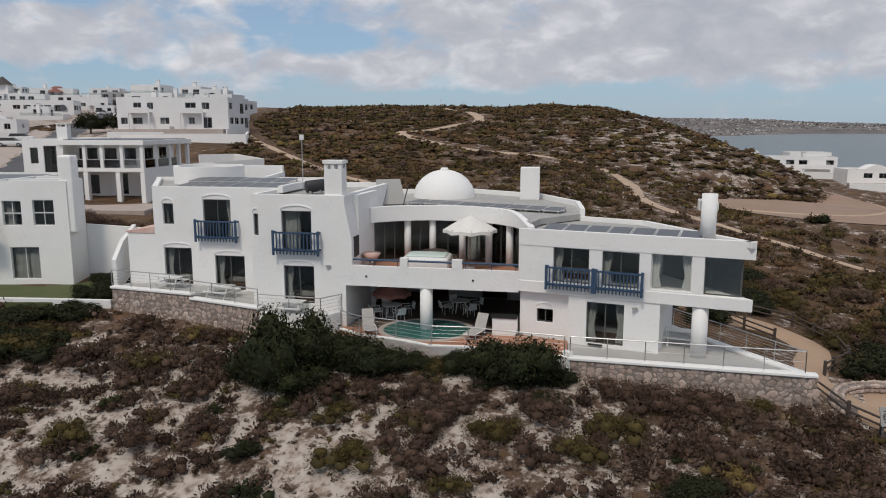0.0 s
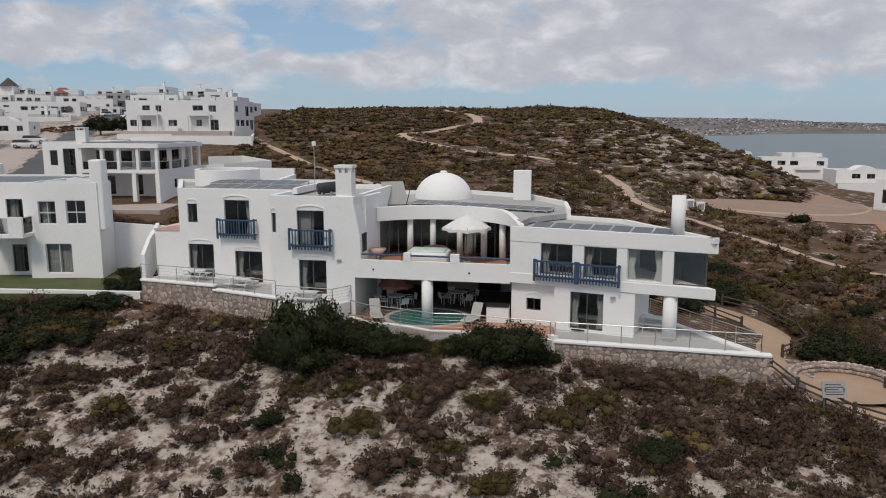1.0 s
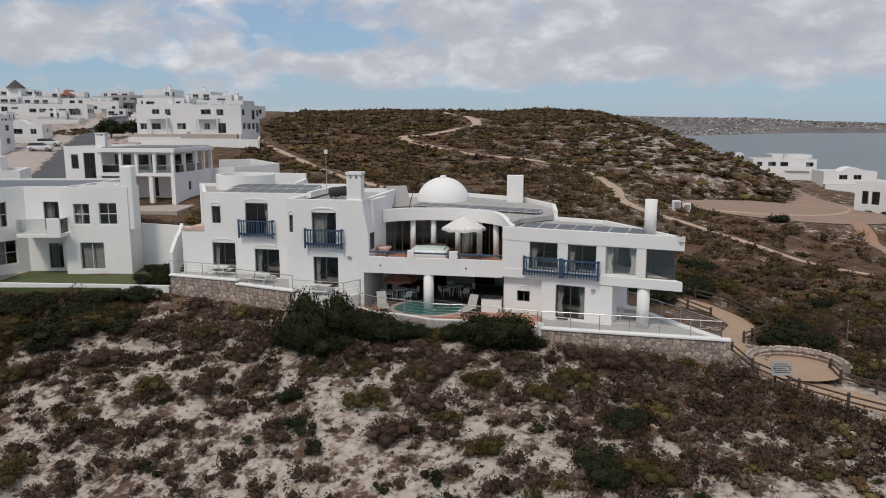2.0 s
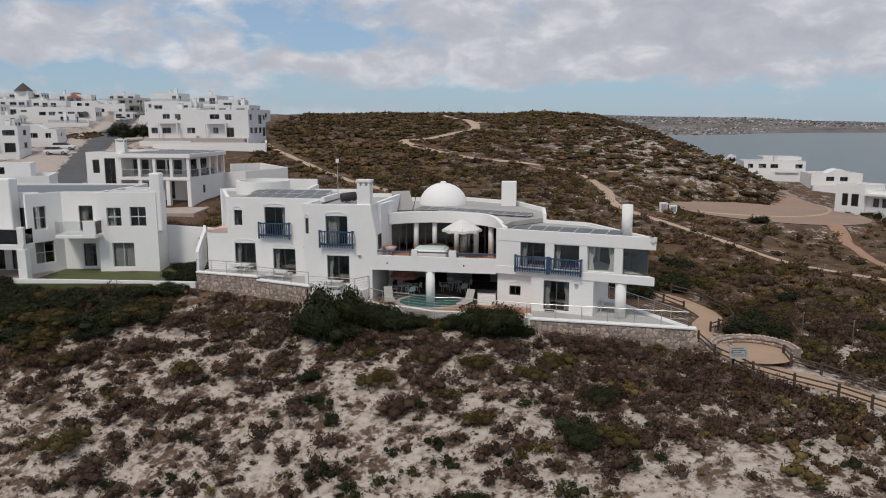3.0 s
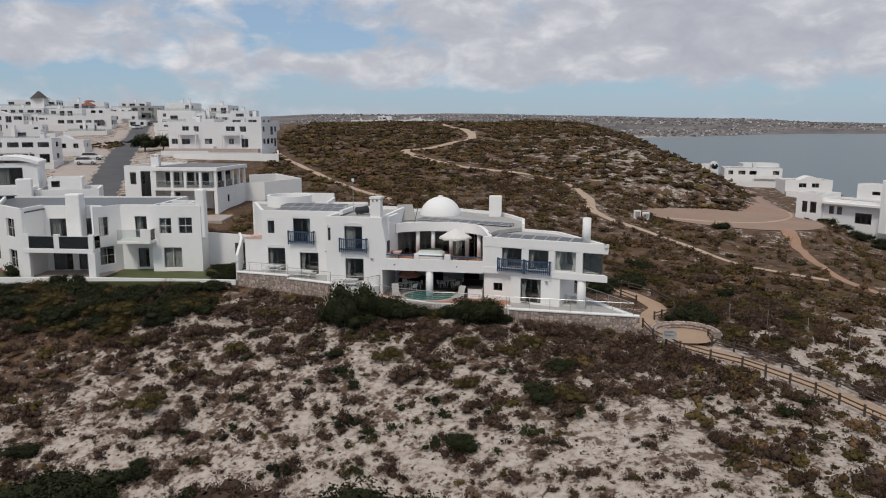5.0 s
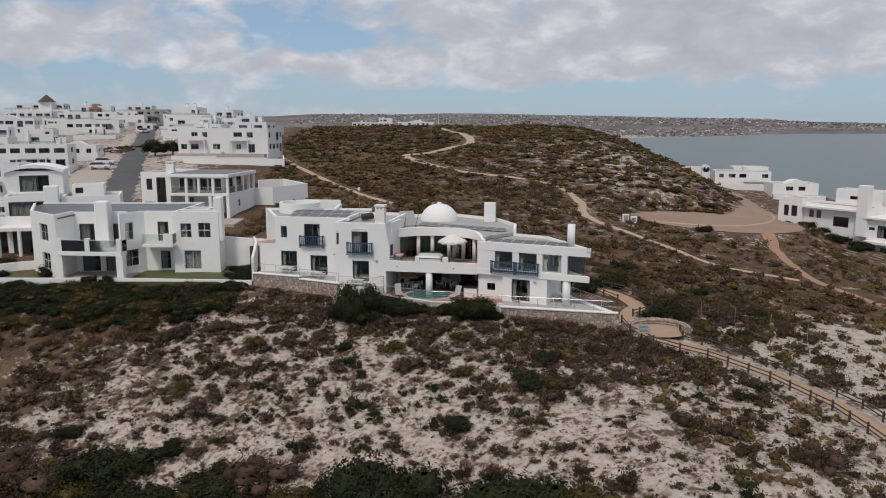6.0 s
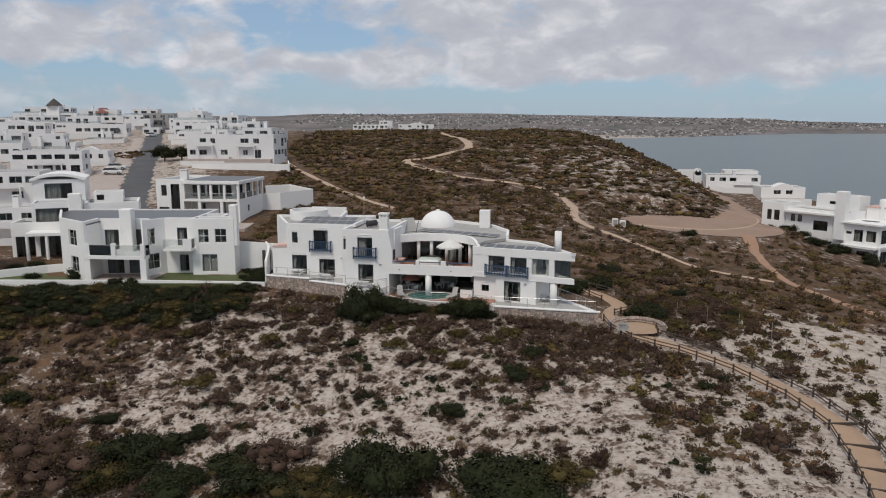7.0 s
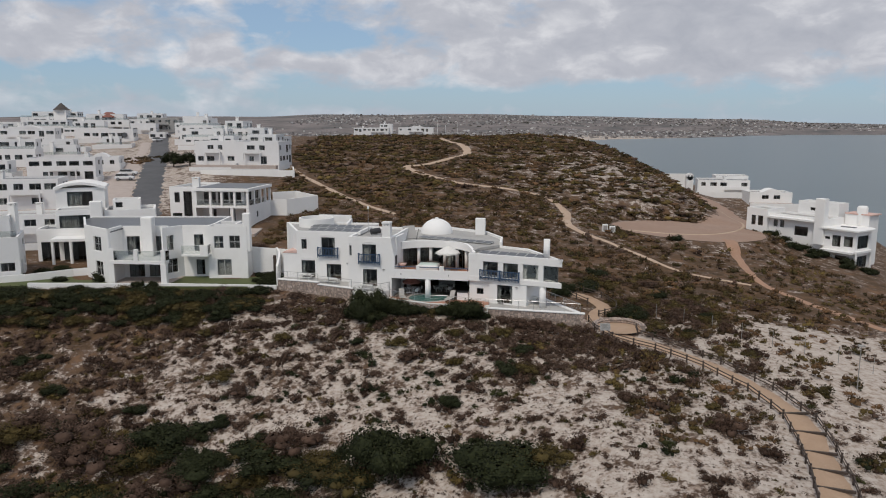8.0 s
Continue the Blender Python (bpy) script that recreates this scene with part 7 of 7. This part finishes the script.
def fence(pts, label="low dark timber post and rail fence along the walkway", gap=1.9):
    t = thing("timber_fence", (*pts[0], float(height(*pts[0]))), label, "fence", "walkway fences")
    P = [Vector(p) for p in pts]
    posts = [P[0]]
    for a, c in zip(P, P[1:]):
        n = max(1, round((c - a).length / gap))
        posts += [a.lerp(c, (k + 1) / n) for k in range(n)]
    tops = []
    for i, p in enumerate(posts):
        z = float(height(*p))
        b = BM()
        rod(b, (p.x, p.y, z - 0.3), (p.x, p.y, z + 0.82), 0.085, 8)
        soften(b, 0.015, 1)
        part("post", b, TIMBER, t)
        tops.append(Vector((p.x, p.y, z)))
    for a, c in zip(tops, tops[1:]):
        for h in (0.36, 0.66):
            b = BM()
            rod(b, a + Vector((0, 0, h)), c + Vector((0, 0, h)), 0.05, 6)
            part("rail", b, TIMBER, t)


def offset(line, d, i0, i1):
    out = []
    for i in range(i0, i1):
        p, q = Vector(line[max(i - 1, 0)]), Vector(line[min(i + 1, len(line) - 1)])
        t = (q - p).normalized()
        out.append((line[i][0] - t.y * d, line[i][1] + t.x * d))
    return out


fence([(17.1, 32.3), (17.2, 29.6), (18.6, 27.1)] + offset(WALKWAY, -1.35, 8, 15))
fence([(21.9, 30.3), (21.6, 28.6)] + offset(WALKWAY, 1.4, 8, 15))
fence([(21.2, 36.9), (19.6, 35.4), (18.7, 34.5)])
fence([(15.6, 44.0), (17.3, 40.9), (18.4, 39.4)])
fence([(18.6, 43.2), (20.6, 42.0), (21.8, 39.3), (21.4, 37.4)])
# timber risers across the steep part
for i, (q, w) in enumerate(wline):
    if q[1] < 13.5 and i % 3 == 0 and i + 1 < len(wline):
        d = wline[i + 1][0] - q
        ang = math.degrees(math.atan2(d[1], d[0]))
        b = BM()
        box(b, (-0.09, -1.25, -0.1), (0.09, 1.25, 0.09), pose(q[0], q[1], float(height(*q)) + 0.13, 0, 0, ang))
        tagged(part("step_riser", b, TIMBER), "dark timber step riser across the walkway", "step", "walkway steps")
# notice board
nbz = float(height(17.9, 27.6))
t = thing("notice_board", (17.9, 27.6, nbz), "grey notice board on two posts by the walkway", "notice board")
for sx in (-0.42, 0.42):
    b = BM()
    rod(b, (17.9 + sx, 27.6, nbz - 0.2), (17.9 + sx, 27.6, nbz + 1.2), 0.045, 6)
    part("post", b, STEEL, t)
b = BM()
box(b, (-0.55, -0.03, 0), (0.55, 0.03, 0.75), pose(17.9, 27.52, nbz + 0.75, -18, 0, 0))
bd = part("board", b, GREYW, t)
for k in range(5):
    b = BM()
    box(b, (-0.42, -0.036, 0), (0.42 - 0.12 * (k % 3), -0.0305, 0.035), pose(17.9, 27.52, nbz + 0.75, -18, 0, 0) @ pose(0, 0, 0.14 + 0.11 * k))
    part("text_bar", b, BLACK, bd)
# white service boxes by the turning circle
for x, y, h in ((31.0, 87.4, 1.3), (32.3, 87.2, 1.1)):
    z = float(height(x, y))
    t = thing("service_box", (x, y, z), "small white plastered service box in the scrub", "service box", "service boxes")
    b = BM()
    box(b, (x - 0.5, y - 0.3, z - 0.2), (x + 0.5, y + 0.3, z + h))
    soften(b, 0.04)
    part("box_body", b, WHITE, t)
    b = BM()
    box(b, (x - 0.36, y - 0.318, z + 0.15), (x + 0.36, y - 0.303, z + h - 0.2))
    part("box_door", b, GREYW, t)
# fence poles and a lamp pole in the scrub to the east
for i in range(9):
    x, y = 25.5 + 2.6 * i, 35.2 - 1.75 * i
    z = float(height(x, y))
    t = thing("fence_pole", (x, y, z), "thin grey fence pole standing in the scrub", "pole", "scrub fence poles")
    b = BM()
    rod(b, (x, y, z - 0.2), (x, y, z + 1.7), 0.03, 6)
    part("shaft", b, STEEL, t)
    b = BM()
    rod(b, (x, y, z + 1.7), (x, y, z + 1.76), 0.045, 6)
    part("cap", b, STEEL, t)
z = float(height(39.5, 18.3))
t = thing("lamp_pole", (39.5, 18.3, z), "thin grey lamp pole in the dune scrub", "pole")
b = BM()
rod(b, (39.5, 18.3, z - 0.2), (39.5, 18.3, z + 4.2), 0.05, 8, 0.035)
part("shaft", b, STEEL, t)
b = BM()
box(b, (39.2, 18.15, z + 4.15), (39.8, 18.4, z + 4.3))
part("lamp_head", b, GREYW, t)


# ---- furniture ----
def chair(x, y, z, rot):
    t = thing("plastic_chair", (x, y, z), "white moulded plastic garden chair", "chair", "pool room chairs")
    m = pose(x, y, z, 0, 0, rot)
    for sx in (-0.22, 0.22):
        for sy in (-0.2, 0.22):
            b = BM()
            rod(b, m @ Vector((sx * 1.1, sy * 1.1, 0)), m @ Vector((sx, sy, 0.43)), 0.022, 6)
            part("leg", b, WPLAST, t)
    b = BM()
    box(b, (-0.25, -0.24, 0.42), (0.25, 0.25, 0.46), m)
    soften(b, 0.015, 1)
    part("seat", b, WPLAST, t)
    b = BM()
    box(b, (-0.25, 0.23, 0.46), (0.25, 0.27, 0.86), m @ pose(0, 0, 0, -10, 0, 0) @ pose(0, 0.08, 0))
    soften(b, 0.015, 1)
    part("backrest", b, WPLAST, t)
    for sx in (-0.27, 0.27):
        b = BM()
        box(b, (sx - 0.025, -0.22, 0.63), (sx + 0.025, 0.28, 0.66), m)
        rod(b, m @ Vector((sx, -0.2, 0.43)), m @ Vector((sx, -0.2, 0.64)), 0.02, 6)
        part("armrest", b, WPLAST, t)


def table(x, y, z, r=0.55, mat=None, label="round white plastic garden table"):
    t = thing("garden_table", (x, y, z), label, "table", "pool room tables")
    b = BM()
    rod(b, (x, y, z + 0.7), (x, y, z + 0.74), r, 20)
    part("tabletop", b, mat or WPLAST, t)
    for a in range(4):
        b = BM()
        c, s = math.cos(a * 1.571 + 0.7), math.sin(a * 1.571 + 0.7)
        rod(b, (x + r * 0.75 * c, y + r * 0.75 * s, z), (x + r * 0.6 * c, y + r * 0.6 * s, z + 0.7), 0.03, 6)
        part("leg", b, mat or WPLAST, t)


for cx, cy in ((-2.9, 40.6), (1.05, 41.6)):
    table(cx, cy, 0.29)
    for k, a in enumerate((20, 110, 200, 300)):
        x, y = cx + 0.85 * math.cos(radians(a)), cy + 0.85 * math.sin(radians(a))
        chair(x, y, 0.29, a - 90)


def lounger(x, y, z, rot):
    t = thing("sun_lounger", (x, y, z), "pale mesh sun lounger with raised back", "lounger", "pool loungers")
    m = pose(x, y, z, 0, 0, rot)
    b = BM()
    for sx in (-0.32, 0.32):
        rod(b, m @ Vector((sx, -0.95, 0.33)), m @ Vector((sx, 0.35, 0.33)), 0.025, 6)
    rod(b, m @ Vector((-0.32, -0.95, 0.33)), m @ Vector((0.32, -0.95, 0.33)), 0.025, 6)
    part("frame", b, ALU_L, t)
    b = BM()
    box(b, (-0.3, -0.93, 0.32), (0.3, 0.35, 0.345), m)
    part("sling", b, MESHCLOTH, t)
    b = BM()
    box(b, (-0.31, 0, -0.015), (0.31, 0.85, 0.015), m @ pose(0, 0.35, 0.34, 58, 0, 0))
    part("backrest", b, MESHCLOTH, t)
    for sx in (-0.3, 0.3):
        for sy in (-0.8, 0.3):
            b = BM()
            rod(b, m @ Vector((sx, sy, 0)), m @ Vector((sx, sy, 0.33)), 0.022, 6)
            part("leg", b, ALU_L, t)


lounger(-3.9, 37.6, 0.28, 12)
lounger(1.75, 36.7, 0.28, -28)


def parasol(x, y, z, r, h, mat, label, pole_mat):
    t = thing("parasol", (x, y, z), label, "parasol")
    b = BM()
    rod(b, (x, y, z), (x, y, z + h), 0.03, 8)
    part("pole", b, pole_mat, t)
    b = BM()
    rod(b, (x, y, z), (x, y, z + 0.12), 0.3, 16)
    part("base_plate", b, GREYW, t)
    b = BM()
    tip = b.verts.new((x, y, z + h + 0.05))
    n = 8
    ring1, ring2, ring3 = [], [], []
    for k in range(n * 2):
        a = k * math.tau / (n * 2)
        q = r if k % 2 == 0 else r * 0.93
        ring1.append(b.verts.new((x + q * 0.5 * math.cos(a), y + q * 0.5 * math.sin(a), z + h - 0.28)))
        ring2.append(b.verts.new((x + q * math.cos(a), y + q * math.sin(a), z + h - 0.68 - (0.06 if k % 2 == 0 else 0))))
        ring3.append(b.verts.new((x + q * 1.01 * math.cos(a), y + q * 1.01 * math.sin(a), z + h - 0.86 - (0.06 if k % 2 == 0 else 0))))
    m2 = n * 2
    for k in range(m2):
        b.faces.new((tip, ring1[k], ring1[(k + 1) % m2]))
        b.faces.new((ring1[k], ring2[k], ring2[(k + 1) % m2], ring1[(k + 1) % m2]))
        b.faces.new((ring2[k], ring3[k], ring3[(k + 1) % m2], ring2[(k + 1) % m2]))
    part("canopy", b, mat, t)
    for k in range(n):
        a = k * math.tau / n
        b = BM()
        rod(b, (x, y, z + h - 0.02), (x + r * math.cos(a), y + r * math.sin(a), z + h - 0.72), 0.012, 4)
        part("rib", b, pole_mat, t)


parasol(1.5, 40.3, 3.14, 1.5, 2.95, CANVAS, "open cream canvas parasol on the upper terrace", WOOD)
parasol(-2.9, 40.6, 0.29, 1.1, 2.15, REDROOF, "dark red parasol over the pool room table", WOOD)
# hot tub
t = thing("hot_tub", (-0.85, 40.2, 3.14), "white hot tub with a greenish cover on the terrace", "hot tub")
b = BM()
box(b, (-1.3, -0.95, 0), (1.3, 0.95, 0.78), pose(-0.85, 40.2, 3.16, 0, 0, -9))
soften(b, 0.18, 3)
part("tub_body", b, WPLAST, t, "", True)
TUBTOP = material("tub_cover", (0.55, 0.66, 0.60), 0.4, spots=[(2, 0.4, 0.7, (0.65, 0.7, 0.66), 0.6)])
b = BM()
box(b, (-1.1, -0.75, 0.775), (1.1, 0.75, 0.86), pose(-0.85, 40.2, 3.16, 0, 0, -9))
soften(b, 0.04, 2)
part("tub_lid", b, TUBTOP, t, "pale green rigid lid", True)
# terrace dining set and a pink bowl on a stand
table(-0.5, 42.0, 3.14, 0.75, TIMBER, "dark wooden dining table on the terrace")
for dx, dy, r0 in ((-1.15, 0.1, 90), (1.15, 0.0, -90), (0.35, -0.95, 180)):
    t = thing("dining_chair", (-0.5 + dx, 42.0 + dy, 3.14), "dark wooden dining chair at the terrace table", "chair", "terrace dining chairs")
    m = pose(-0.5 + dx, 42.0 + dy, 3.14, 0, 0, r0)
    for sx in (-0.2, 0.2):
        for sy in (-0.2, 0.2):
            b = BM()
            box(b, (sx - 0.02, sy - 0.02, 0), (sx + 0.02, sy + 0.02, 0.44 if sy < 0 else 0.92), m)
            part("leg", b, TIMBER, t)
    b = BM()
    box(b, (-0.23, -0.23, 0.44), (0.23, 0.23, 0.48), m)
    part("seat", b, TIMBER, t)
    b = BM()
    box(b, (-0.2, 0.185, 0.62), (0.2, 0.215, 0.9), m)
    part("backrest", b, TIMBER, t)
t = thing("bowl_planter", (-4.0, 40.4, 3.14), "pinkish clay bowl on a wooden stand", "planter")
b = BM()
rod(b, (-4.0, 40.4, 3.62), (-4.0, 40.4, 4.02), 0.25, 18, 0.55)
part("bowl", b, PINK, t, "", True)
for a in range(3):
    b = BM()
    rod(b, (-4.0 + 0.3 * math.cos(a * 2.1), 40.4 + 0.3 * math.sin(a * 2.1), 3.14), (-4.0 + 0.12 * math.cos(a * 2.1), 40.4 + 0.12 * math.sin(a * 2.1), 3.66), 0.04, 6)
    part("stand_leg", b, WOOD, t)
# bar counter by the pool
t = thing("bar_counter", (*LP(-0.75, -0.1), 0.29), "white plastered bar counter with a black top", "counter")
M = LL((0, 0), (1, 0)).m()
b = BM()
box(b, (-1.3, -0.15, 0.28), (-0.02, 0.55, 1.2), M)
part("counter_body", b, WHITE, t)
b = BM()
box(b, (-1.36, -0.2, 1.2), (-0.02, 0.62, 1.26), M)
part("counter_top", b, BLACK, t)


def picnic(x, y, z, rot):
    t = thing("picnic_table", (x, y, z), "white painted wooden picnic table with benches", "picnic table", "terrace picnic tables")
    m = pose(x, y, z, 0, 0, rot)
    for k in range(4):
        b = BM()
        box(b, (-0.8, -0.34 + 0.175 * k, 0.70), (0.8, -0.19 + 0.175 * k, 0.74), m)
        part("top_plank", b, WPLAST, t)
    for sy in (-0.7, 0.58):
        b = BM()
        box(b, (-0.8, sy, 0.41), (0.8, sy + 0.22, 0.45), m)
        part("bench_plank", b, WPLAST, t)
    for sx in (-0.6, 0.6):
        for sg in (-1, 1):
            b = BM()
            rod(b, m @ Vector((sx, sg * 0.62, 0)), m @ Vector((sx, sg * 0.2, 0.7)), 0.035, 6)
            part("leg", b, WPLAST, t)
        b = BM()
        box(b, (sx - 0.03, -0.68, 0.36), (sx + 0.03, 0.78, 0.41), m)
        part("crossbar", b, WPLAST, t)


picnic(*LP(-20.8, 1.9), 1.5, -14)
picnic(*LP(-17.2, 1.2), 1.25, -20)
picnic(*LP(-12.2, -0.62), 1.0, -14)
picnic(*RP(7.9, 2.2), EZ, -24)


def bed(x, y, z, rot):
    t = thing("bed", (x, y, z), "bed with rumpled white bedding behind the glass doors", "bed", "bedroom beds")
    m = pose(x, y, z, 0, 0, rot)
    b = BM()
    box(b, (-0.85, -1.0, 0.0), (0.85, 1.0, 0.3), m)
    part("bed_base", b, WOOD, t)
    b = BM()
    box(b, (-0.88, -1.02, 0.3), (0.88, 1.02, 0.62), m)
    soften(b, 0.08, 3)
    part("duvet", b, CANVAS, t, "", True)
    for sx in (-0.42, 0.42):
        b = BM()
        box(b, (sx - 0.33, 0.55, 0.62), (sx + 0.33, 0.98, 0.8), m)
        soften(b, 0.07, 2)
        part("pillow", b, CANVAS, t, "", True)


bed(*LP(-20.7, 4.9), 1.3, -11)
bed(*LP(-17.3, 4.9), 1.3, -11)
bed(*LP(-11.9, 1.9), 1.3, 79)
bed(*RP(4.2, 2.2), 0.3, 60)
bed(*RP(2.6, 2.3), 3.26, -24)


def car(x, y, rot, mat, label, z=None):
    z = float(height(x, y)) + 0.14 if z is None else z
    t = thing("car", (x, y, z), label, "car", "parked cars")
    m = pose(x, y, z, 0, 0, rot)
    b = BM()
    side = [(-2.1, 0.35), (-2.15, 0.75), (-1.9, 0.98), (-1.2, 1.0), (1.15, 1.0), (2.0, 0.88), (2.15, 0.6), (2.1, 0.35)]
    L, R = ([b.verts.new(m @ Vector((px, sy, pz))) for px, pz in side] for sy in (-0.86, 0.86))
    b.faces.new(L)
    b.faces.new(R[::-1])
    for k in range(len(side)):
        b.faces.new((L[k], R[k], R[(k + 1) % len(side)], L[(k + 1) % len(side)]))
    bmesh.ops.recalc_face_normals(b, faces=b.faces)
    soften(b, 0.07, 2)
    body = part("body", b, mat, t, "", True)
    body.data.set_sharp_from_angle(angle=0.7)
    b = BM()
    cab = [(-1.95, 0.99), (-1.65, 1.5), (0.25, 1.52), (1.1, 1.0)]
    L, R = ([b.verts.new(m @ Vector((px, sy * (1 - 0.12 * (pz > 1.2)), pz))) for px, pz in cab] for sy in (-0.8, 0.8))
    b.faces.new(L)
    b.faces.new(R[::-1])
    for k in range(4):
        b.faces.new((L[k], R[k], R[(k + 1) % 4], L[(k + 1) % 4]))
    bmesh.ops.recalc_face_normals(b, faces=b.faces)
    part("cabin_glass", b, BLACK, t, "dark glossy cabin windows")
    b = BM()
    box(b, (-1.66, -0.7, 1.5), (0.28, 0.7, 1.56), m)
    soften(b, 0.02, 1)
    part("cabin_roof", b, mat, t)
    for sx in (-1.35, 1.35):
        for sy in (-0.8, 0.8):
            b = BM()
            rod(b, m @ Vector((sx, sy - 0.1, 0.33)), m @ Vector((sx, sy + 0.1, 0.33)), 0.33, 16)
            w = part("wheel", b, BLACK, t)
            b = BM()
            rod(b, m @ Vector((sx, sy - 0.11, 0.33)), m @ Vector((sx, sy + 0.11, 0.33)), 0.19, 12)
            part("rim", b, STEEL, w)


CARW = material("white_car_paint", (0.70, 0.70, 0.70), 0.3, spots=[(1, 0.4, 0.7, (0.62, 0.62, 0.62), 0.5)])
CARD = material("dark_car_paint", (0.06, 0.06, 0.07), 0.3, spots=[(1, 0.4, 0.7, (0.09, 0.09, 0.1), 0.5)])
car(-23.2, 58.6, 95, CARW, "white parked car behind the garden wall", 1.1)
car(-74.2, 127.5, 12, CARW, "white parked car on the paved verge")
car(-76.0, 134, 10, CARW, "white parked car on the paved verge")
car(-104.6, 229, 70, CARW, "white car on the upper road")
car(-97, 236, 60, CARD, "dark parked car by the upper houses")
car(-93, 233, 60, CARD, "dark parked car by the upper houses")
car(-90.5, 229, 25, CARW, "white parked car by the upper houses")
car(-108, 246, 30, CARD, "dark parked car by the upper houses")

# ---- far town and masts ----
town_rng = random.Random(17)
V, F, off = [], [], 0
count = 0
while count < 5200:
    y = town_rng.uniform(700, 3900)
    x = town_rng.uniform(-700, 2700)
    inl = float(coast(y)) - x
    if y > 3250:
        inl = 400
    if inl < 40 or abs(x) > 0.75 * y or (y > 3000 and town_rng.random() < 0.25) or town_rng.random() > math.exp(-max(0, inl - 500) / 500) + 0.12:
        continue
    z = float(height(x, y))
    w, d, h = town_rng.uniform(5, 10), town_rng.uniform(5, 8), town_rng.choice((3, 3.2, 3.6, 4.5, 5.5)) * (1.6 if town_rng.random() < 0.06 else 1)
    a = town_rng.uniform(0, 3)
    c, s = math.cos(a), math.sin(a)
    pts = [(x + (u * c - v * s), y + (u * s + v * c)) for u, v in ((-w / 2, -d / 2), (w / 2, -d / 2), (w / 2, d / 2), (-w / 2, d / 2))]
    V += [(px, py, z - 1.5) for px, py in pts] + [(px, py, z + h) for px, py in pts]
    F += [[off + k for k in f] for f in ((4, 5, 6, 7), (0, 1, 5, 4), (1, 2, 6, 5), (2, 3, 7, 6), (3, 0, 4, 7))]
    off += 8
    count += 1
me = bpy.data.meshes.new("far_town")
me.from_pydata(V, [], F)
TOWN = bpy.data.materials.new("hazed_town_walls")
TOWN.use_nodes = True
T = TOWN.node_tree
g = nd(T, "ShaderNodeNewGeometry")
r = nd(T, "ShaderNodeValToRGB")
e = r.color_ramp.elements
while len(e) < 5:
    e.new(0.5)
# mostly mid greys: the haze over the bay is worked into these tones
for s, p, c in zip(e, (0.0, 0.3, 0.55, 0.8, 1.0), ((0.13, 0.12, 0.12), (0.22, 0.20, 0.195), (0.29, 0.27, 0.26), (0.40, 0.385, 0.37), (0.68, 0.66, 0.64))):
    s.position, s.color = p, (*c, 1)
link(T, g.outputs["Random Per Island"], r.inputs[0])
link(T, r.outputs[0], T.nodes["Principled BSDF"].inputs["Base Color"])
T.nodes["Principled BSDF"].inputs["Roughness"].default_value = 0.9
me.materials.append(TOWN)
tagged(new("far_town", me), "far coastal town of small pale houses across the bay", "town", "", "stuff")
tr = town_rng
rows = np.array([(tr.uniform(-400, 2300), 0, tr.uniform(6, 14), 0.4, tr.random()) for _ in range(420)])
for i in range(len(rows)):
    rows[i, 1] = tr.uniform(900, 3700)
    if coast(rows[i, 1]) - rows[i, 0] < 60:
        rows[i, 1] = tr.uniform(3300, 3900)
scatter("far_trees", far_p, rows, LEAF_GREEN, "dark tree clumps among the far town", "trees")
for x, y, h in ((-1, 330, 13), (3, 335, 11), (9, 330, 12)):
    z = float(height(x, y))
    t = thing("mast", (x, y, z), "thin pale mast on the far crest", "mast", "crest masts")
    b = BM()
    rod(b, (x, y, z - 0.5), (x, y, z + h), 0.14, 6, 0.06)
    part("shaft", b, WPLAST, t)
    b = BM()
    rod(b, (x, y, z + h), (x, y, z + h + 0.4), 0.2, 6)
    part("mast_head", b, WPLAST, t)
